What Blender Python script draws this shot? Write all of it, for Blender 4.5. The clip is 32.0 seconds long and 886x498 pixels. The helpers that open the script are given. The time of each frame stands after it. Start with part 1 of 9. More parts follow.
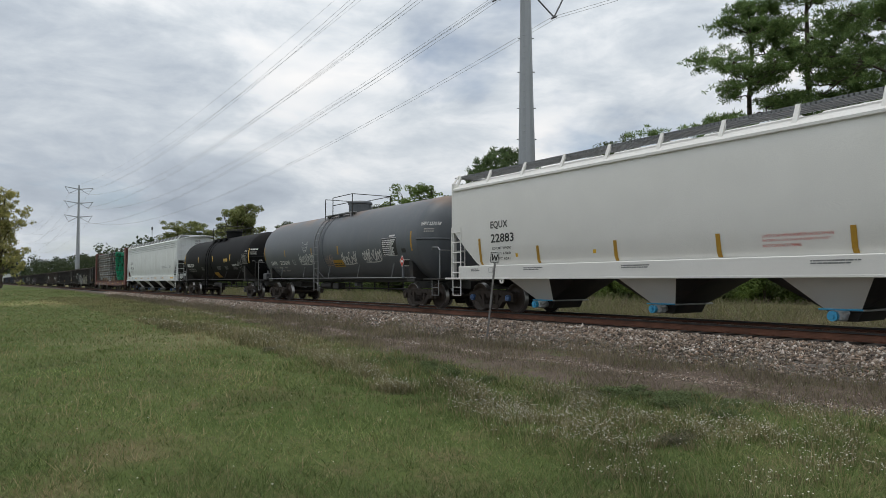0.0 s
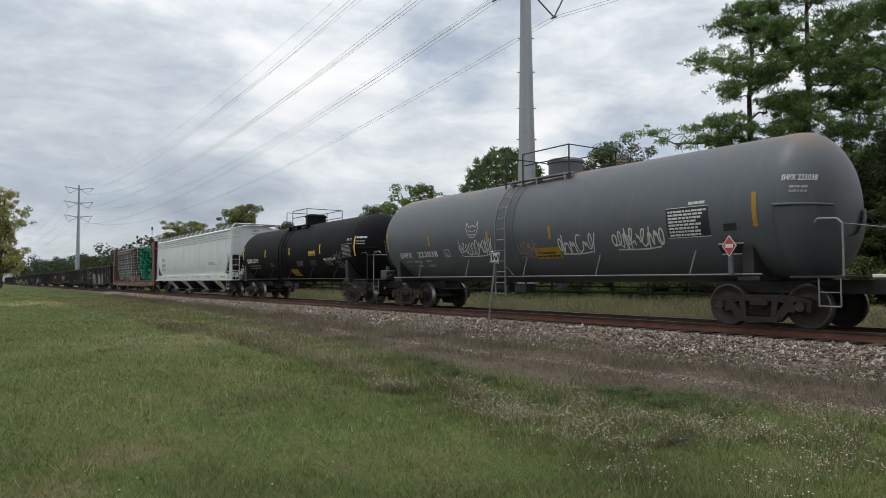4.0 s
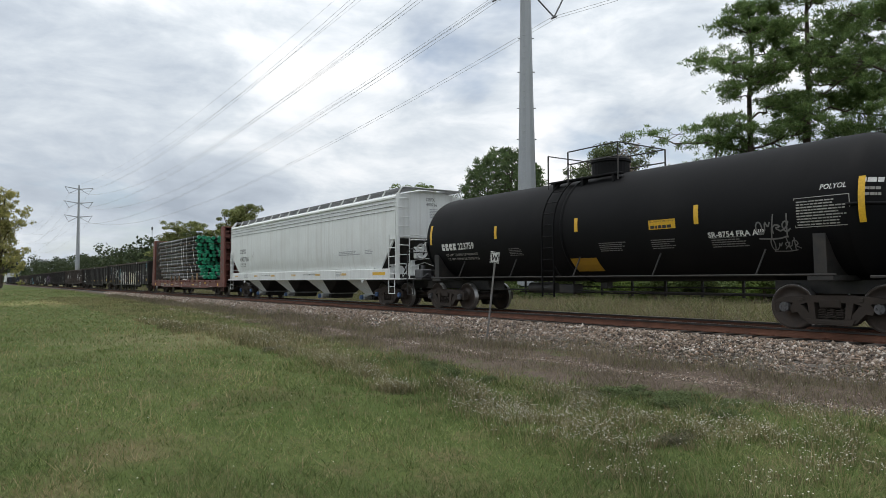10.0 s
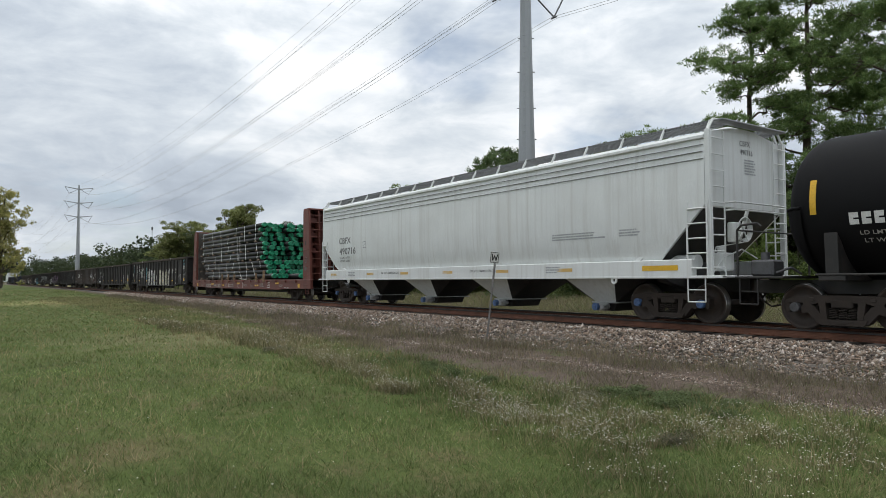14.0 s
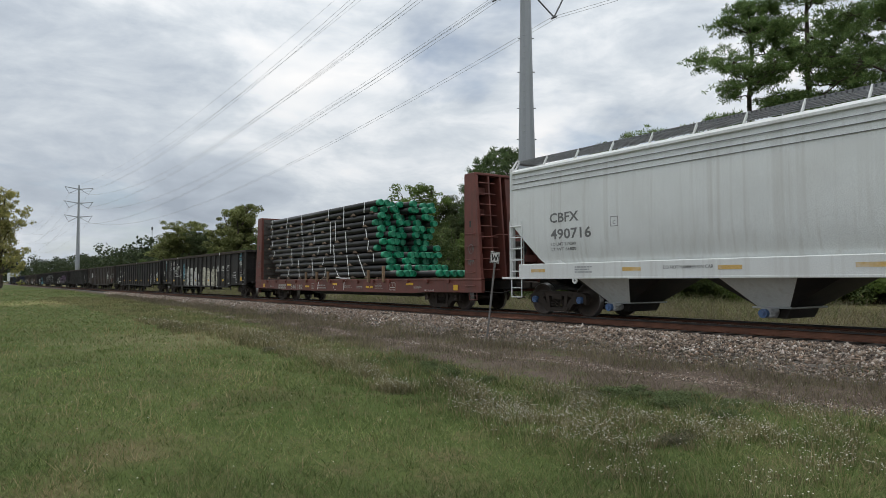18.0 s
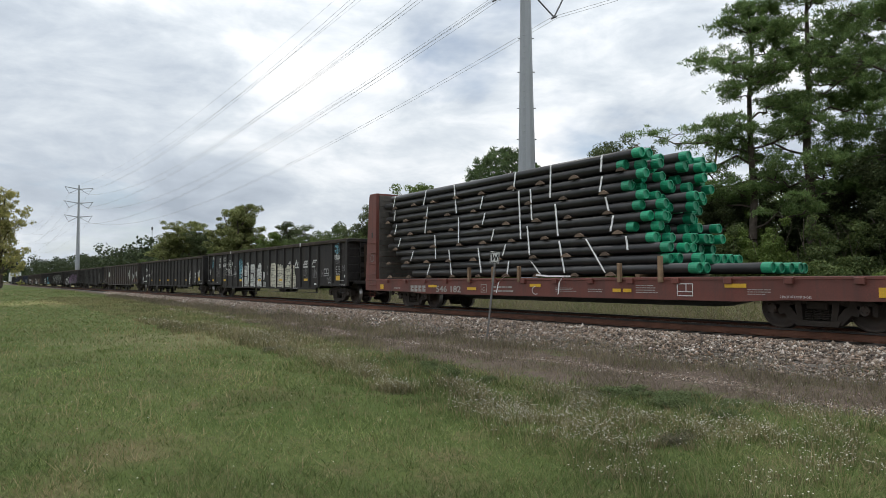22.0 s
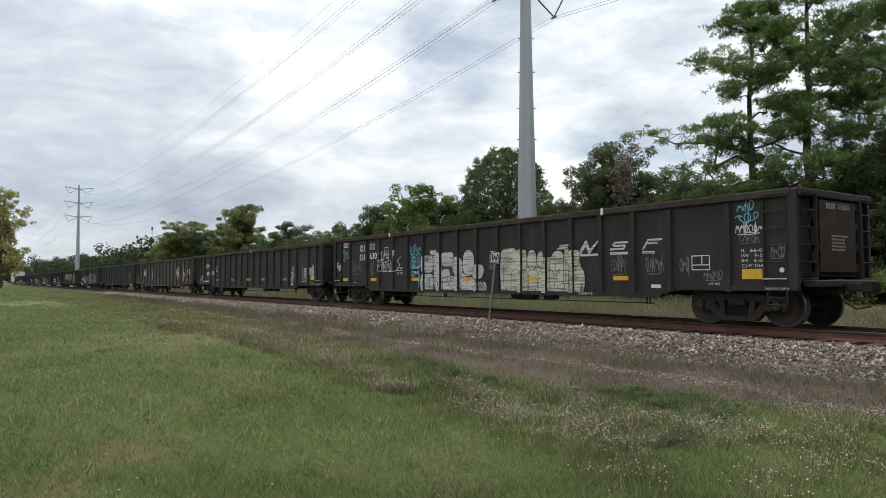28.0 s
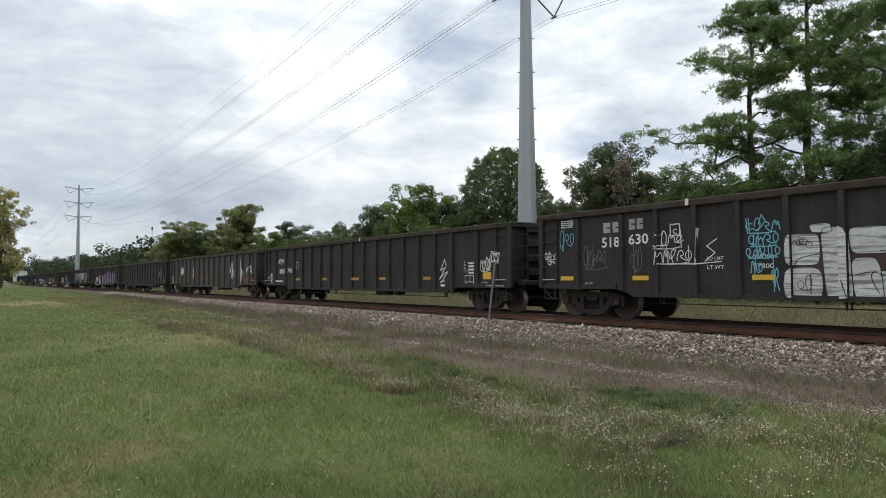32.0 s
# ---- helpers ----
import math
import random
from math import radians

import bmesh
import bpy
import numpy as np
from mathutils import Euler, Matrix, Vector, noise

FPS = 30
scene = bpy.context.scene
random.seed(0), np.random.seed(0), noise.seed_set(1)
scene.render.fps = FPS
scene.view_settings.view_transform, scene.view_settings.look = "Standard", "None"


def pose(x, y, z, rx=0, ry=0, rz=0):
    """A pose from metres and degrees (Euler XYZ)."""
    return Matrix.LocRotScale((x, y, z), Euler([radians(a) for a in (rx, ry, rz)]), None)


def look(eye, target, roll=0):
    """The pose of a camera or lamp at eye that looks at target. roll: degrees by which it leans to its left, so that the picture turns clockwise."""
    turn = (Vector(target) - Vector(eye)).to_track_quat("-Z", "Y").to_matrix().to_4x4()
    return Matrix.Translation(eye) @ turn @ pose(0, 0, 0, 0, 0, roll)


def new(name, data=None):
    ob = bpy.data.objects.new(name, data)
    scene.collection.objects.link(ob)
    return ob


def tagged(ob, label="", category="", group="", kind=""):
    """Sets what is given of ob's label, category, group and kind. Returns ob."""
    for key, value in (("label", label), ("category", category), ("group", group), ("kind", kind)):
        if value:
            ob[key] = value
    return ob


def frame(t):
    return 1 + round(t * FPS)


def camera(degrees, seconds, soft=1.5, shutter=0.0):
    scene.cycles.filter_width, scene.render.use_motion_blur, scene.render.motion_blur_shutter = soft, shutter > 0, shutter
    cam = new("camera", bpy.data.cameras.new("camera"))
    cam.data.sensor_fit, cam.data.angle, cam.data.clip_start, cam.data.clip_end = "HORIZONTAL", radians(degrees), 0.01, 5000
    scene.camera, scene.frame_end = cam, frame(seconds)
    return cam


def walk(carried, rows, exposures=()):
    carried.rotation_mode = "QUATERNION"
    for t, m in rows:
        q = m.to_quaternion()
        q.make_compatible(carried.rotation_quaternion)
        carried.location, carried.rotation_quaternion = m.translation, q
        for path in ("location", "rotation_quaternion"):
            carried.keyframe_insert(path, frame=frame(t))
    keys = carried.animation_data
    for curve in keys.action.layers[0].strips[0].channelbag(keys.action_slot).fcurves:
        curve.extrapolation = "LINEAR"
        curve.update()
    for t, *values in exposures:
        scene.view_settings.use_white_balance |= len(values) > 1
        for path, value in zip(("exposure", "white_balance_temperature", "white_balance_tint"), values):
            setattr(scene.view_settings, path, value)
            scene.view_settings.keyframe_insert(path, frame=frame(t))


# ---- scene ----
# ---- camera: it stands still ----
TRACK_Y = 14.79
cam = camera(65.874, 32.0, 0.75)


def standing_pose(theta, pitch, roll, height):
    th, pt = radians(theta), radians(pitch)
    eye = Vector((0, 0, height))
    way = Vector((-math.cos(th) * math.cos(pt), math.sin(th) * math.cos(pt), math.sin(pt)))
    return look(eye, eye + way * 100, roll)


CAM = standing_pose(34.758, 2.6146, -0.17, 1.015)
walk(cam, [(0, CAM), (32, CAM)], [(0, -0.24), (3, -0.22), (6, -0.06), (10, -0.02), (13, 0.0), (17, -0.19), (19, -0.20), (23, 0.06), (28, 0.07), (32, 0.08)])

# ---- sky and sun: an overcast afternoon ----
world = bpy.data.worlds.new("sky")
scene.world = world
world.use_nodes = True
wn, wl = world.node_tree.nodes, world.node_tree.links
wn.clear()
sky = wn.new("ShaderNodeTexSky")
sky.sky_type, sky.sun_disc = "NISHITA", False
sky.sun_elevation, sky.sun_rotation = radians(82), radians(160)
coord = wn.new("ShaderNodeTexCoord")
sep = wn.new("ShaderNodeSeparateXYZ")
wl.new(coord.outputs["Generated"], sep.inputs[0])


def wmath(op, a, b):
    n = wn.new("ShaderNodeMath")
    n.operation = op
    for i, s in enumerate((a, b)):
        if isinstance(s, (int, float)):
            n.inputs[i].default_value = s
        else:
            wl.new(s, n.inputs[i])
    return n.outputs[0]


high = wmath("ADD", wmath("MAXIMUM", sep.outputs[2], 0.0), 0.30)
flat = wn.new("ShaderNodeCombineXYZ")
wl.new(wmath("DIVIDE", sep.outputs[0], high), flat.inputs[0])
wl.new(wmath("DIVIDE", sep.outputs[1], high), flat.inputs[1])


def wnoise(scale, detail, rough, distort, shift, layered=False):
    """Cloud noise, on a flat layer overhead or as low banks drawn out along the horizon."""
    m = wn.new("ShaderNodeMapping")
    m.inputs["Location"].default_value = shift
    if layered:
        m.inputs["Scale"].default_value = (1.0, 1.0, 2.6)
    n = wn.new("ShaderNodeTexNoise")
    n.inputs["Scale"].default_value, n.inputs["Detail"].default_value = scale, detail
    n.inputs["Roughness"].default_value, n.inputs["Distortion"].default_value = rough, distort
    wl.new(coord.outputs["Generated"] if layered else flat.outputs[0], m.inputs[0])
    wl.new(m.outputs[0], n.inputs["Vector"])
    return n.outputs["Fac"]


def wramp(fac, stops):
    r = wn.new("ShaderNodeValToRGB")
    while len(r.color_ramp.elements) < len(stops):
        r.color_ramp.elements.new(0.5)
    for e, (p, c) in zip(r.color_ramp.elements, stops):
        e.position, e.color = p, (*c, 1)
    wl.new(fac, r.inputs[0])
    return r.outputs[0]




def wlobe(way, near, amount):
    """A broad cloud mass round one direction: lighter or darker than the rest."""
    d = wn.new("ShaderNodeVectorMath")
    d.operation = "DOT_PRODUCT"
    wl.new(coord.outputs["Generated"], d.inputs[0])
    d.inputs[1].default_value = way
    r = wn.new("ShaderNodeMapRange")
    r.interpolation_type = "SMOOTHSTEP"
    r.inputs[1].default_value, r.inputs[2].default_value, r.inputs[3].default_value, r.inputs[4].default_value = near, 1.0, 0.0, amount
    wl.new(d.outputs["Value"], r.inputs[0])
    return r.outputs[0]


billow = wmath("ADD", wmath("MULTIPLY", wnoise(1.0, 3, 0.5, 0.2, (3.1, 1.7, 0)), 0.26), wmath("ADD", wmath("MULTIPLY", wnoise(6.0, 8, 0.58, 0.25, (0.4, 5.2, 1.3), True), 0.40), wmath("MULTIPLY", wnoise(2.4, 8, 0.55, 0.2, (0.9, 3.2, 0.6), True), 0.34)))
for way, near, amount in (((-0.617, 0.759, 0.208), 0.965, 0.085), ((-0.836, 0.408, 0.368), 0.97, 0.045), ((-0.909, 0.225, 0.351), 0.975, 0.06),
                         ((-0.967, 0.136, 0.217), 0.975, -0.055), ((-0.94, 0.27, 0.20), 0.975, -0.045), ((-0.626, 0.714, 0.313), 0.98, -0.06)):
    billow = wmath("ADD", billow, wlobe(way, near, amount))
clouds = wramp(billow, [(0.34, (0.40, 0.455, 0.53)), (0.43, (0.53, 0.59, 0.665)), (0.495, (0.68, 0.735, 0.79)), (0.55, (0.85, 0.885, 0.92)), (0.62, (1.0, 1.0, 1.0))])
cover = wramp(wnoise(0.9, 6, 0.55, 0.2, (7.3, 2.2, 0)), [(0.30, (0.25, 0.25, 0.25)), (0.40, (1, 1, 1))])
bg_sky, bg_cloud, bg_mix, w_out = (wn.new(k) for k in ("ShaderNodeBackground", "ShaderNodeBackground", "ShaderNodeMixShader", "ShaderNodeOutputWorld"))
bg_sky.inputs[1].default_value = 0.12
wl.new(wmath("ADD", wmath("MULTIPLY", wmath("MAXIMUM", sep.outputs[2], 0.0), 0.55), 0.98), bg_cloud.inputs[1])
wl.new(sky.outputs[0], bg_sky.inputs[0])
wl.new(clouds, bg_cloud.inputs[0])
wl.new(cover, bg_mix.inputs[0])
wl.new(bg_sky.outputs[0], bg_mix.inputs[1])
wl.new(bg_cloud.outputs[0], bg_mix.inputs[2])
wl.new(bg_mix.outputs[0], w_out.inputs[0])

sun = new("sun", bpy.data.lights.new("sun", "SUN"))
sun.data.energy, sun.data.angle, sun.data.color = 1.3, radians(18), (1.0, 0.97, 0.92)
sun.matrix_world = look((2, -5, 42), (0, 0, 0))


# ---- materials ----
def surf(name, col, rough=0.6, metal=0.0, var=0.18, scale=1.5, fine=30.0, bump=0.15, dirt=None, amount=0.35, streak=None, island=0.0, obrand=0.0, dirt_scale=1.2, spec=0.5, soft=0.16, cut=(0.5, 0.72), crown=None):
    """Paint, metal, wood or stone: a base colour that varies at two scales, dirt or rust in patches or running down, and fine relief."""
    m = bpy.data.materials.new(name)
    m.use_nodes = True
    n, l = m.node_tree.nodes, m.node_tree.links
    b = n["Principled BSDF"]
    tc = n.new("ShaderNodeTexCoord").outputs["Object"]

    def tex(s, detail, stretch=None):
        t = n.new("ShaderNodeTexNoise")
        t.inputs["Scale"].default_value, t.inputs["Detail"].default_value = s, detail
        src = tc
        if stretch:
            mp = n.new("ShaderNodeMapping")
            mp.inputs["Scale"].default_value = stretch
            l.new(tc, mp.inputs[0])
            src = mp.outputs[0]
        l.new(src, t.inputs["Vector"])
        return t.outputs["Fac"]

    def mix(fac, a, c, kind="MIX"):
        x = n.new("ShaderNodeMix")
        x.data_type, x.blend_type = "RGBA", kind
        for s, v in ((x.inputs[0], fac), (x.inputs[6], a), (x.inputs[7], c)):
            if isinstance(v, (int, float)):
                s.default_value = v
            elif isinstance(v, tuple):
                s.default_value = (*v, 1)
            else:
                l.new(v, s)
        return x.outputs[2]

    def ramp(fac, lo, hi):
        r = n.new("ShaderNodeMapRange")
        r.inputs[1].default_value, r.inputs[2].default_value = lo, hi
        l.new(fac, r.inputs[0])
        return r.outputs[0]

    dark = tuple(c * (1 - var) for c in col)
    lite = tuple(min(1, c * (1 + var)) for c in col)
    c = mix(ramp(tex(scale, 4), 0.3, 0.7), dark, lite)
    c = mix(ramp(tex(fine, 3), 0.35, 0.75), c, tuple(x * 0.78 for x in col))
    if dirt:
        c = mix(mix(ramp(tex(dirt_scale, 6), 0.62 - soft, 0.62 + soft), (0, 0, 0), (amount,) * 3), c, dirt)
    if streak:
        c = mix(mix(ramp(tex(1.0, 4, streak[1]), *cut), (0, 0, 0), (streak[2],) * 3), c, streak[0])
    if crown:
        up = n.new("ShaderNodeSeparateXYZ")
        l.new(tc, up.inputs[0])
        m1, m2 = ramp(up.outputs[2], crown[1], crown[2]), ramp(tex(0.55, 6), 0.50, 0.66)
        both = n.new("ShaderNodeMath")
        both.operation = "MULTIPLY"
        l.new(m1, both.inputs[0])
        l.new(m2, both.inputs[1])
        c = mix(mix(both.outputs[0], (0, 0, 0), (0.85,) * 3), c, crown[0])
    if island or obrand:
        src = n.new("ShaderNodeNewGeometry").outputs["Random Per Island"] if island else n.new("ShaderNodeObjectInfo").outputs["Random"]
        k = island or obrand
        hue = n.new("ShaderNodeHueSaturation")
        l.new(c, hue.inputs["Color"])
        mr = n.new("ShaderNodeMapRange")
        mr.inputs[3].default_value, mr.inputs[4].default_value = 1 - k, 1 + k
        l.new(src, mr.inputs[0])
        l.new(mr.outputs[0], hue.inputs["Value"])
        c = hue.outputs[0]
    l.new(c, b.inputs["Base Color"])
    b.inputs["Roughness"].default_value, b.inputs["Metallic"].default_value = rough, metal
    b.inputs["Specular IOR Level"].default_value = spec
    if bump:
        bp = n.new("ShaderNodeBump")
        bp.inputs["Strength"].default_value, bp.inputs["Distance"].default_value = bump, 0.01
        l.new(tex(fine * 1.7, 5), bp.inputs["Height"])
        l.new(bp.outputs[0], b.inputs["Normal"])
    return m


def leafy(name, col, col2, trans=0.35, k=0.35):
    """Leaves and blades: each piece a little different, with light coming through."""
    m = bpy.data.materials.new(name)
    m.use_nodes = True
    n, l = m.node_tree.nodes, m.node_tree.links
    b, out = n["Principled BSDF"], n["Material Output"]
    rnd = n.new("ShaderNodeNewGeometry").outputs["Random Per Island"]
    x = n.new("ShaderNodeMix")
    x.data_type = "RGBA"
    x.inputs[6].default_value, x.inputs[7].default_value = (*col, 1), (*col2, 1)
    l.new(rnd, x.inputs[0])
    big = n.new("ShaderNodeTexNoise")
    big.inputs["Scale"].default_value = 0.45
    big.inputs["Detail"].default_value = 4
    l.new(n.new("ShaderNodeTexCoord").outputs["Object"], big.inputs["Vector"])
    mr = n.new("ShaderNodeMapRange")
    mr.inputs[1].default_value, mr.inputs[2].default_value, mr.inputs[3].default_value, mr.inputs[4].default_value = 0.3, 0.7, 1 - k, 1 + k
    l.new(big.outputs["Fac"], mr.inputs[0])
    hue = n.new("ShaderNodeHueSaturation")
    l.new(x.outputs[2], hue.inputs["Color"])
    l.new(mr.outputs[0], hue.inputs["Value"])
    l.new(hue.outputs[0], b.inputs["Base Color"])
    b.inputs["Roughness"].default_value = 0.6
    b.inputs["Specular IOR Level"].default_value = 0.25
    t = n.new("ShaderNodeBsdfTranslucent")
    l.new(hue.outputs[0], t.inputs["Color"])
    ms = n.new("ShaderNodeMixShader")
    ms.inputs[0].default_value = trans
    l.new(b.outputs[0], ms.inputs[1])
    l.new(t.outputs[0], ms.inputs[2])
    l.new(ms.outputs[0], out.inputs["Surface"])
    return m


RUST = (0.16, 0.06, 0.03)
M_HOPPER_NEW = surf("fresh_offwhite_paint", (0.76, 0.745, 0.71), 0.45, var=0.04, fine=60, bump=0.03, dirt=(0.62, 0.60, 0.56), amount=0.3, dirt_scale=0.5)
M_HOPPER_OLD = surf("weathered_pale_grey_paint", (0.74, 0.76, 0.75), 0.55, var=0.05, fine=50, bump=0.05, dirt=(0.52, 0.51, 0.48), amount=0.35, dirt_scale=0.6, streak=((0.50, 0.49, 0.46), (8.5, 8.5, 0.16), 0.5))
M_TANK_GREY = surf("weathered_grey_paint", (0.098, 0.109, 0.122), 0.5, var=0.08, scale=0.7, fine=40, bump=0.05, dirt=(0.125, 0.122, 0.12), amount=0.3, dirt_scale=0.42, soft=0.2, streak=((0.16, 0.155, 0.15), (5, 5, 0.3), 0.2), crown=((0.22, 0.13, 0.075), 3.55, 4.05))
M_TANK_DOME = surf("clean_grey_paint", (0.098, 0.109, 0.122), 0.5, var=0.10, scale=2, fine=40, bump=0.05, dirt=(0.125, 0.122, 0.12), amount=0.3)
M_TANK_BLACK = surf("dull_black_paint", (0.0055, 0.0055, 0.0062), 0.66, var=0.2, fine=40, bump=0.05, dirt=(0.014, 0.0135, 0.013), amount=0.5, dirt_scale=0.6, spec=0.15)
M_GON = surf("dirty_black_paint", (0.034, 0.032, 0.031), 0.7, var=0.3, fine=25, bump=0.25, dirt=(0.048, 0.040, 0.035), amount=0.6, dirt_scale=1.6, streak=((0.075, 0.055, 0.045), (5, 5, 0.3), 0.35), spec=0.2)
M_GON_BROWN = surf("faded_brown_black_paint", (0.042, 0.033, 0.029), 0.65, var=0.25, fine=25, bump=0.2, dirt=(0.08, 0.055, 0.042), amount=0.6, streak=((0.10, 0.07, 0.055), (7, 7, 0.4), 0.35), spec=0.35)
M_GON_BLUE = surf("dirty_dark_blue_paint", (0.018, 0.024, 0.045), 0.62, var=0.25, fine=25, bump=0.2, dirt=(0.06, 0.05, 0.045), amount=0.5, spec=0.35)
M_END_BROWN = surf("rust_brown_end_sheet", (0.062, 0.043, 0.031), 0.8, var=0.3, scale=3, fine=25, bump=0.3, dirt=(0.035, 0.028, 0.024), amount=0.6, dirt_scale=2.5, spec=0.2)
M_CHORD = surf("dusty_brown_black_steel", (0.048, 0.037, 0.030), 0.85, var=0.3, scale=4, fine=30, bump=0.5, dirt=(0.10, 0.075, 0.058), amount=0.6, dirt_scale=3, spec=0.2)
M_OXIDE = surf("oxide_red_paint", (0.158, 0.046, 0.033), 0.6, var=0.2, fine=30, bump=0.15, dirt=(0.07, 0.035, 0.03), amount=0.6, streak=((0.06, 0.035, 0.03), (8, 8, 0.4), 0.4))
M_TRUCK = surf("grimy_cast_steel", (0.046, 0.038, 0.033), 0.85, var=0.3, fine=40, bump=0.4, dirt=(0.06, 0.045, 0.036), amount=0.6, dirt_scale=5, spec=0.2)
M_WHEEL = surf("wheel_steel", (0.055, 0.042, 0.035), 0.6, 0.3, var=0.3, fine=30, bump=0.25, dirt=(0.10, 0.06, 0.04), amount=0.5, dirt_scale=6)
M_TREAD = surf("polished_wheel_rim", (0.32, 0.31, 0.30), 0.3, 0.9, var=0.15, fine=60, bump=0.05)
M_CAP_BLUE = surf("blue_bearing_cap", (0.07, 0.14, 0.30), 0.5, var=0.2, dirt=(0.06, 0.06, 0.06), amount=0.5, dirt_scale=8)
M_CAP_GREY = surf("grey_bearing_cap", (0.10, 0.10, 0.105), 0.5, 0.3, var=0.2, dirt=(0.05, 0.045, 0.04), amount=0.6, dirt_scale=8)
# besides real steel, laid as painted shade on hopper end slopes and bulkhead slots
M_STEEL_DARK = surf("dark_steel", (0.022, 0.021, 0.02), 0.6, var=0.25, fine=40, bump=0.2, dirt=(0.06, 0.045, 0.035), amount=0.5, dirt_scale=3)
M_GRATE = surf("galvanised_grating", (0.26, 0.265, 0.27), 0.5, 0.5, var=0.15, fine=50, bump=0.1)
M_RAIL = surf("rusty_rail_steel", (0.17, 0.072, 0.042), 0.8, 0.1, var=0.3, scale=3, fine=40, bump=0.4, dirt=(0.07, 0.035, 0.025), amount=0.7, dirt_scale=2)
M_RAILTOP = surf("worn_rail_top", (0.30, 0.29, 0.28), 0.28, 0.9, var=0.1, fine=60, bump=0.03)
M_TIE = surf("weathered_tie_timber", (0.085, 0.07, 0.06), 0.9, var=0.3, fine=25, bump=0.5, dirt=(0.16, 0.14, 0.12), amount=0.5, dirt_scale=4, obrand=0.2)


def stony(name, stops, grain=45.0):
    """Crushed stone: each piece takes one of several stone colours, with dust on it."""
    m = bpy.data.materials.new(name)
    m.use_nodes = True
    n, l = m.node_tree.nodes, m.node_tree.links
    b = n["Principled BSDF"]
    r = n.new("ShaderNodeValToRGB")
    while len(r.color_ramp.elements) < len(stops):
        r.color_ramp.elements.new(0.5)
    for e, (p, c) in zip(r.color_ramp.elements, stops):
        e.position, e.color = p, (*c, 1)
    l.new(n.new("ShaderNodeNewGeometry").outputs["Random Per Island"], r.inputs[0])
    tc = n.new("ShaderNodeTexCoord").outputs["Object"]
    t = n.new("ShaderNodeTexNoise")
    t.inputs["Scale"].default_value, t.inputs["Detail"].default_value = grain, 4
    l.new(tc, t.inputs["Vector"])
    big = n.new("ShaderNodeTexNoise")
    big.inputs["Scale"].default_value, big.inputs["Detail"].default_value = 0.7, 3
    l.new(tc, big.inputs["Vector"])
    x = n.new("ShaderNodeMix")
    x.data_type, x.blend_type = "RGBA", "MULTIPLY"
    x.inputs[0].default_value = 0.6
    l.new(r.outputs[0], x.inputs[6])
    k = n.new("ShaderNodeMapRange")
    k.inputs[1].default_value, k.inputs[2].default_value, k.inputs[3].default_value, k.inputs[4].default_value = 0.3, 0.7, 0.55, 1.3
    l.new(t.outputs["Fac"], k.inputs[0])
    l.new(k.outputs[0], x.inputs[7])
    d = n.new("ShaderNodeMix")
    d.data_type = "RGBA"
    d.inputs[7].default_value = (0.20, 0.155, 0.125, 1)
    g = n.new("ShaderNodeMapRange")
    g.inputs[1].default_value, g.inputs[2].default_value, g.inputs[3].default_value, g.inputs[4].default_value = 0.42, 0.68, 0.0, 0.55
    l.new(big.outputs["Fac"], g.inputs[0])
    l.new(g.outputs[0], d.inputs[0])
    l.new(x.outputs[2], d.inputs[6])
    l.new(d.outputs[2], b.inputs["Base Color"])
    b.inputs["Roughness"].default_value, b.inputs["Specular IOR Level"].default_value = 0.9, 0.2
    return m


M_STONE = stony("crushed_stone", [(0.0, (0.05, 0.044, 0.04)), (0.2, (0.13, 0.108, 0.092)), (0.38, (0.25, 0.19, 0.145)), (0.55, (0.30, 0.246, 0.20)), (0.7, (0.32, 0.215, 0.15)), (0.78, (0.38, 0.325, 0.275)), (0.9, (0.52, 0.465, 0.41)), (1.0, (0.66, 0.615, 0.56))])
M_PEBBLE = stony("small_brownish_pebbles", [(0.0, (0.10, 0.08, 0.07)), (0.5, (0.24, 0.18, 0.15)), (0.85, (0.36, 0.28, 0.24)), (1.0, (0.62, 0.56, 0.52))])
M_BED = surf("ballast_bed", (0.10, 0.088, 0.076), 0.95, var=0.45, scale=9, fine=45, bump=1.0, dirt=(0.26, 0.23, 0.20), amount=0.7, dirt_scale=16)
M_YELLOW = surf("reflective_yellow_sheet", (0.72, 0.42, 0.02), 0.4, var=0.08, bump=0.02, dirt=(0.35, 0.22, 0.03), amount=0.4, dirt_scale=3)
M_YELLOW_OLD = surf("dirty_yellow_sheet", (0.42, 0.23, 0.015), 0.5, var=0.15, bump=0.02, dirt=(0.2, 0.12, 0.02), amount=0.6, dirt_scale=3)
M_YELLOW_PALE = surf("worn_orange_strip", (0.62, 0.40, 0.12), 0.5, var=0.12, bump=0.02, dirt=(0.66, 0.62, 0.55), amount=0.8, dirt_scale=4)
M_LETTER_WHITE = surf("white_lettering", (0.72, 0.72, 0.70), 0.5, var=0.06, bump=0, dirt=(0.4, 0.4, 0.38), amount=0.4, dirt_scale=4)
M_LETTER_DIM = surf("faded_white_lettering", (0.38, 0.365, 0.335), 0.6, var=0.15, bump=0, dirt=(0.12, 0.12, 0.12), amount=0.6, dirt_scale=3)
M_LETTER_BLACK = surf("black_lettering", (0.02, 0.02, 0.02), 0.5, var=0.1, bump=0)
M_LETTER_PALE = surf("faded_grey_lettering", (0.36, 0.37, 0.38), 0.5, var=0.1, bump=0)
M_LETTER_GREY = surf("grey_lettering", (0.16, 0.16, 0.16), 0.5, var=0.1, bump=0)
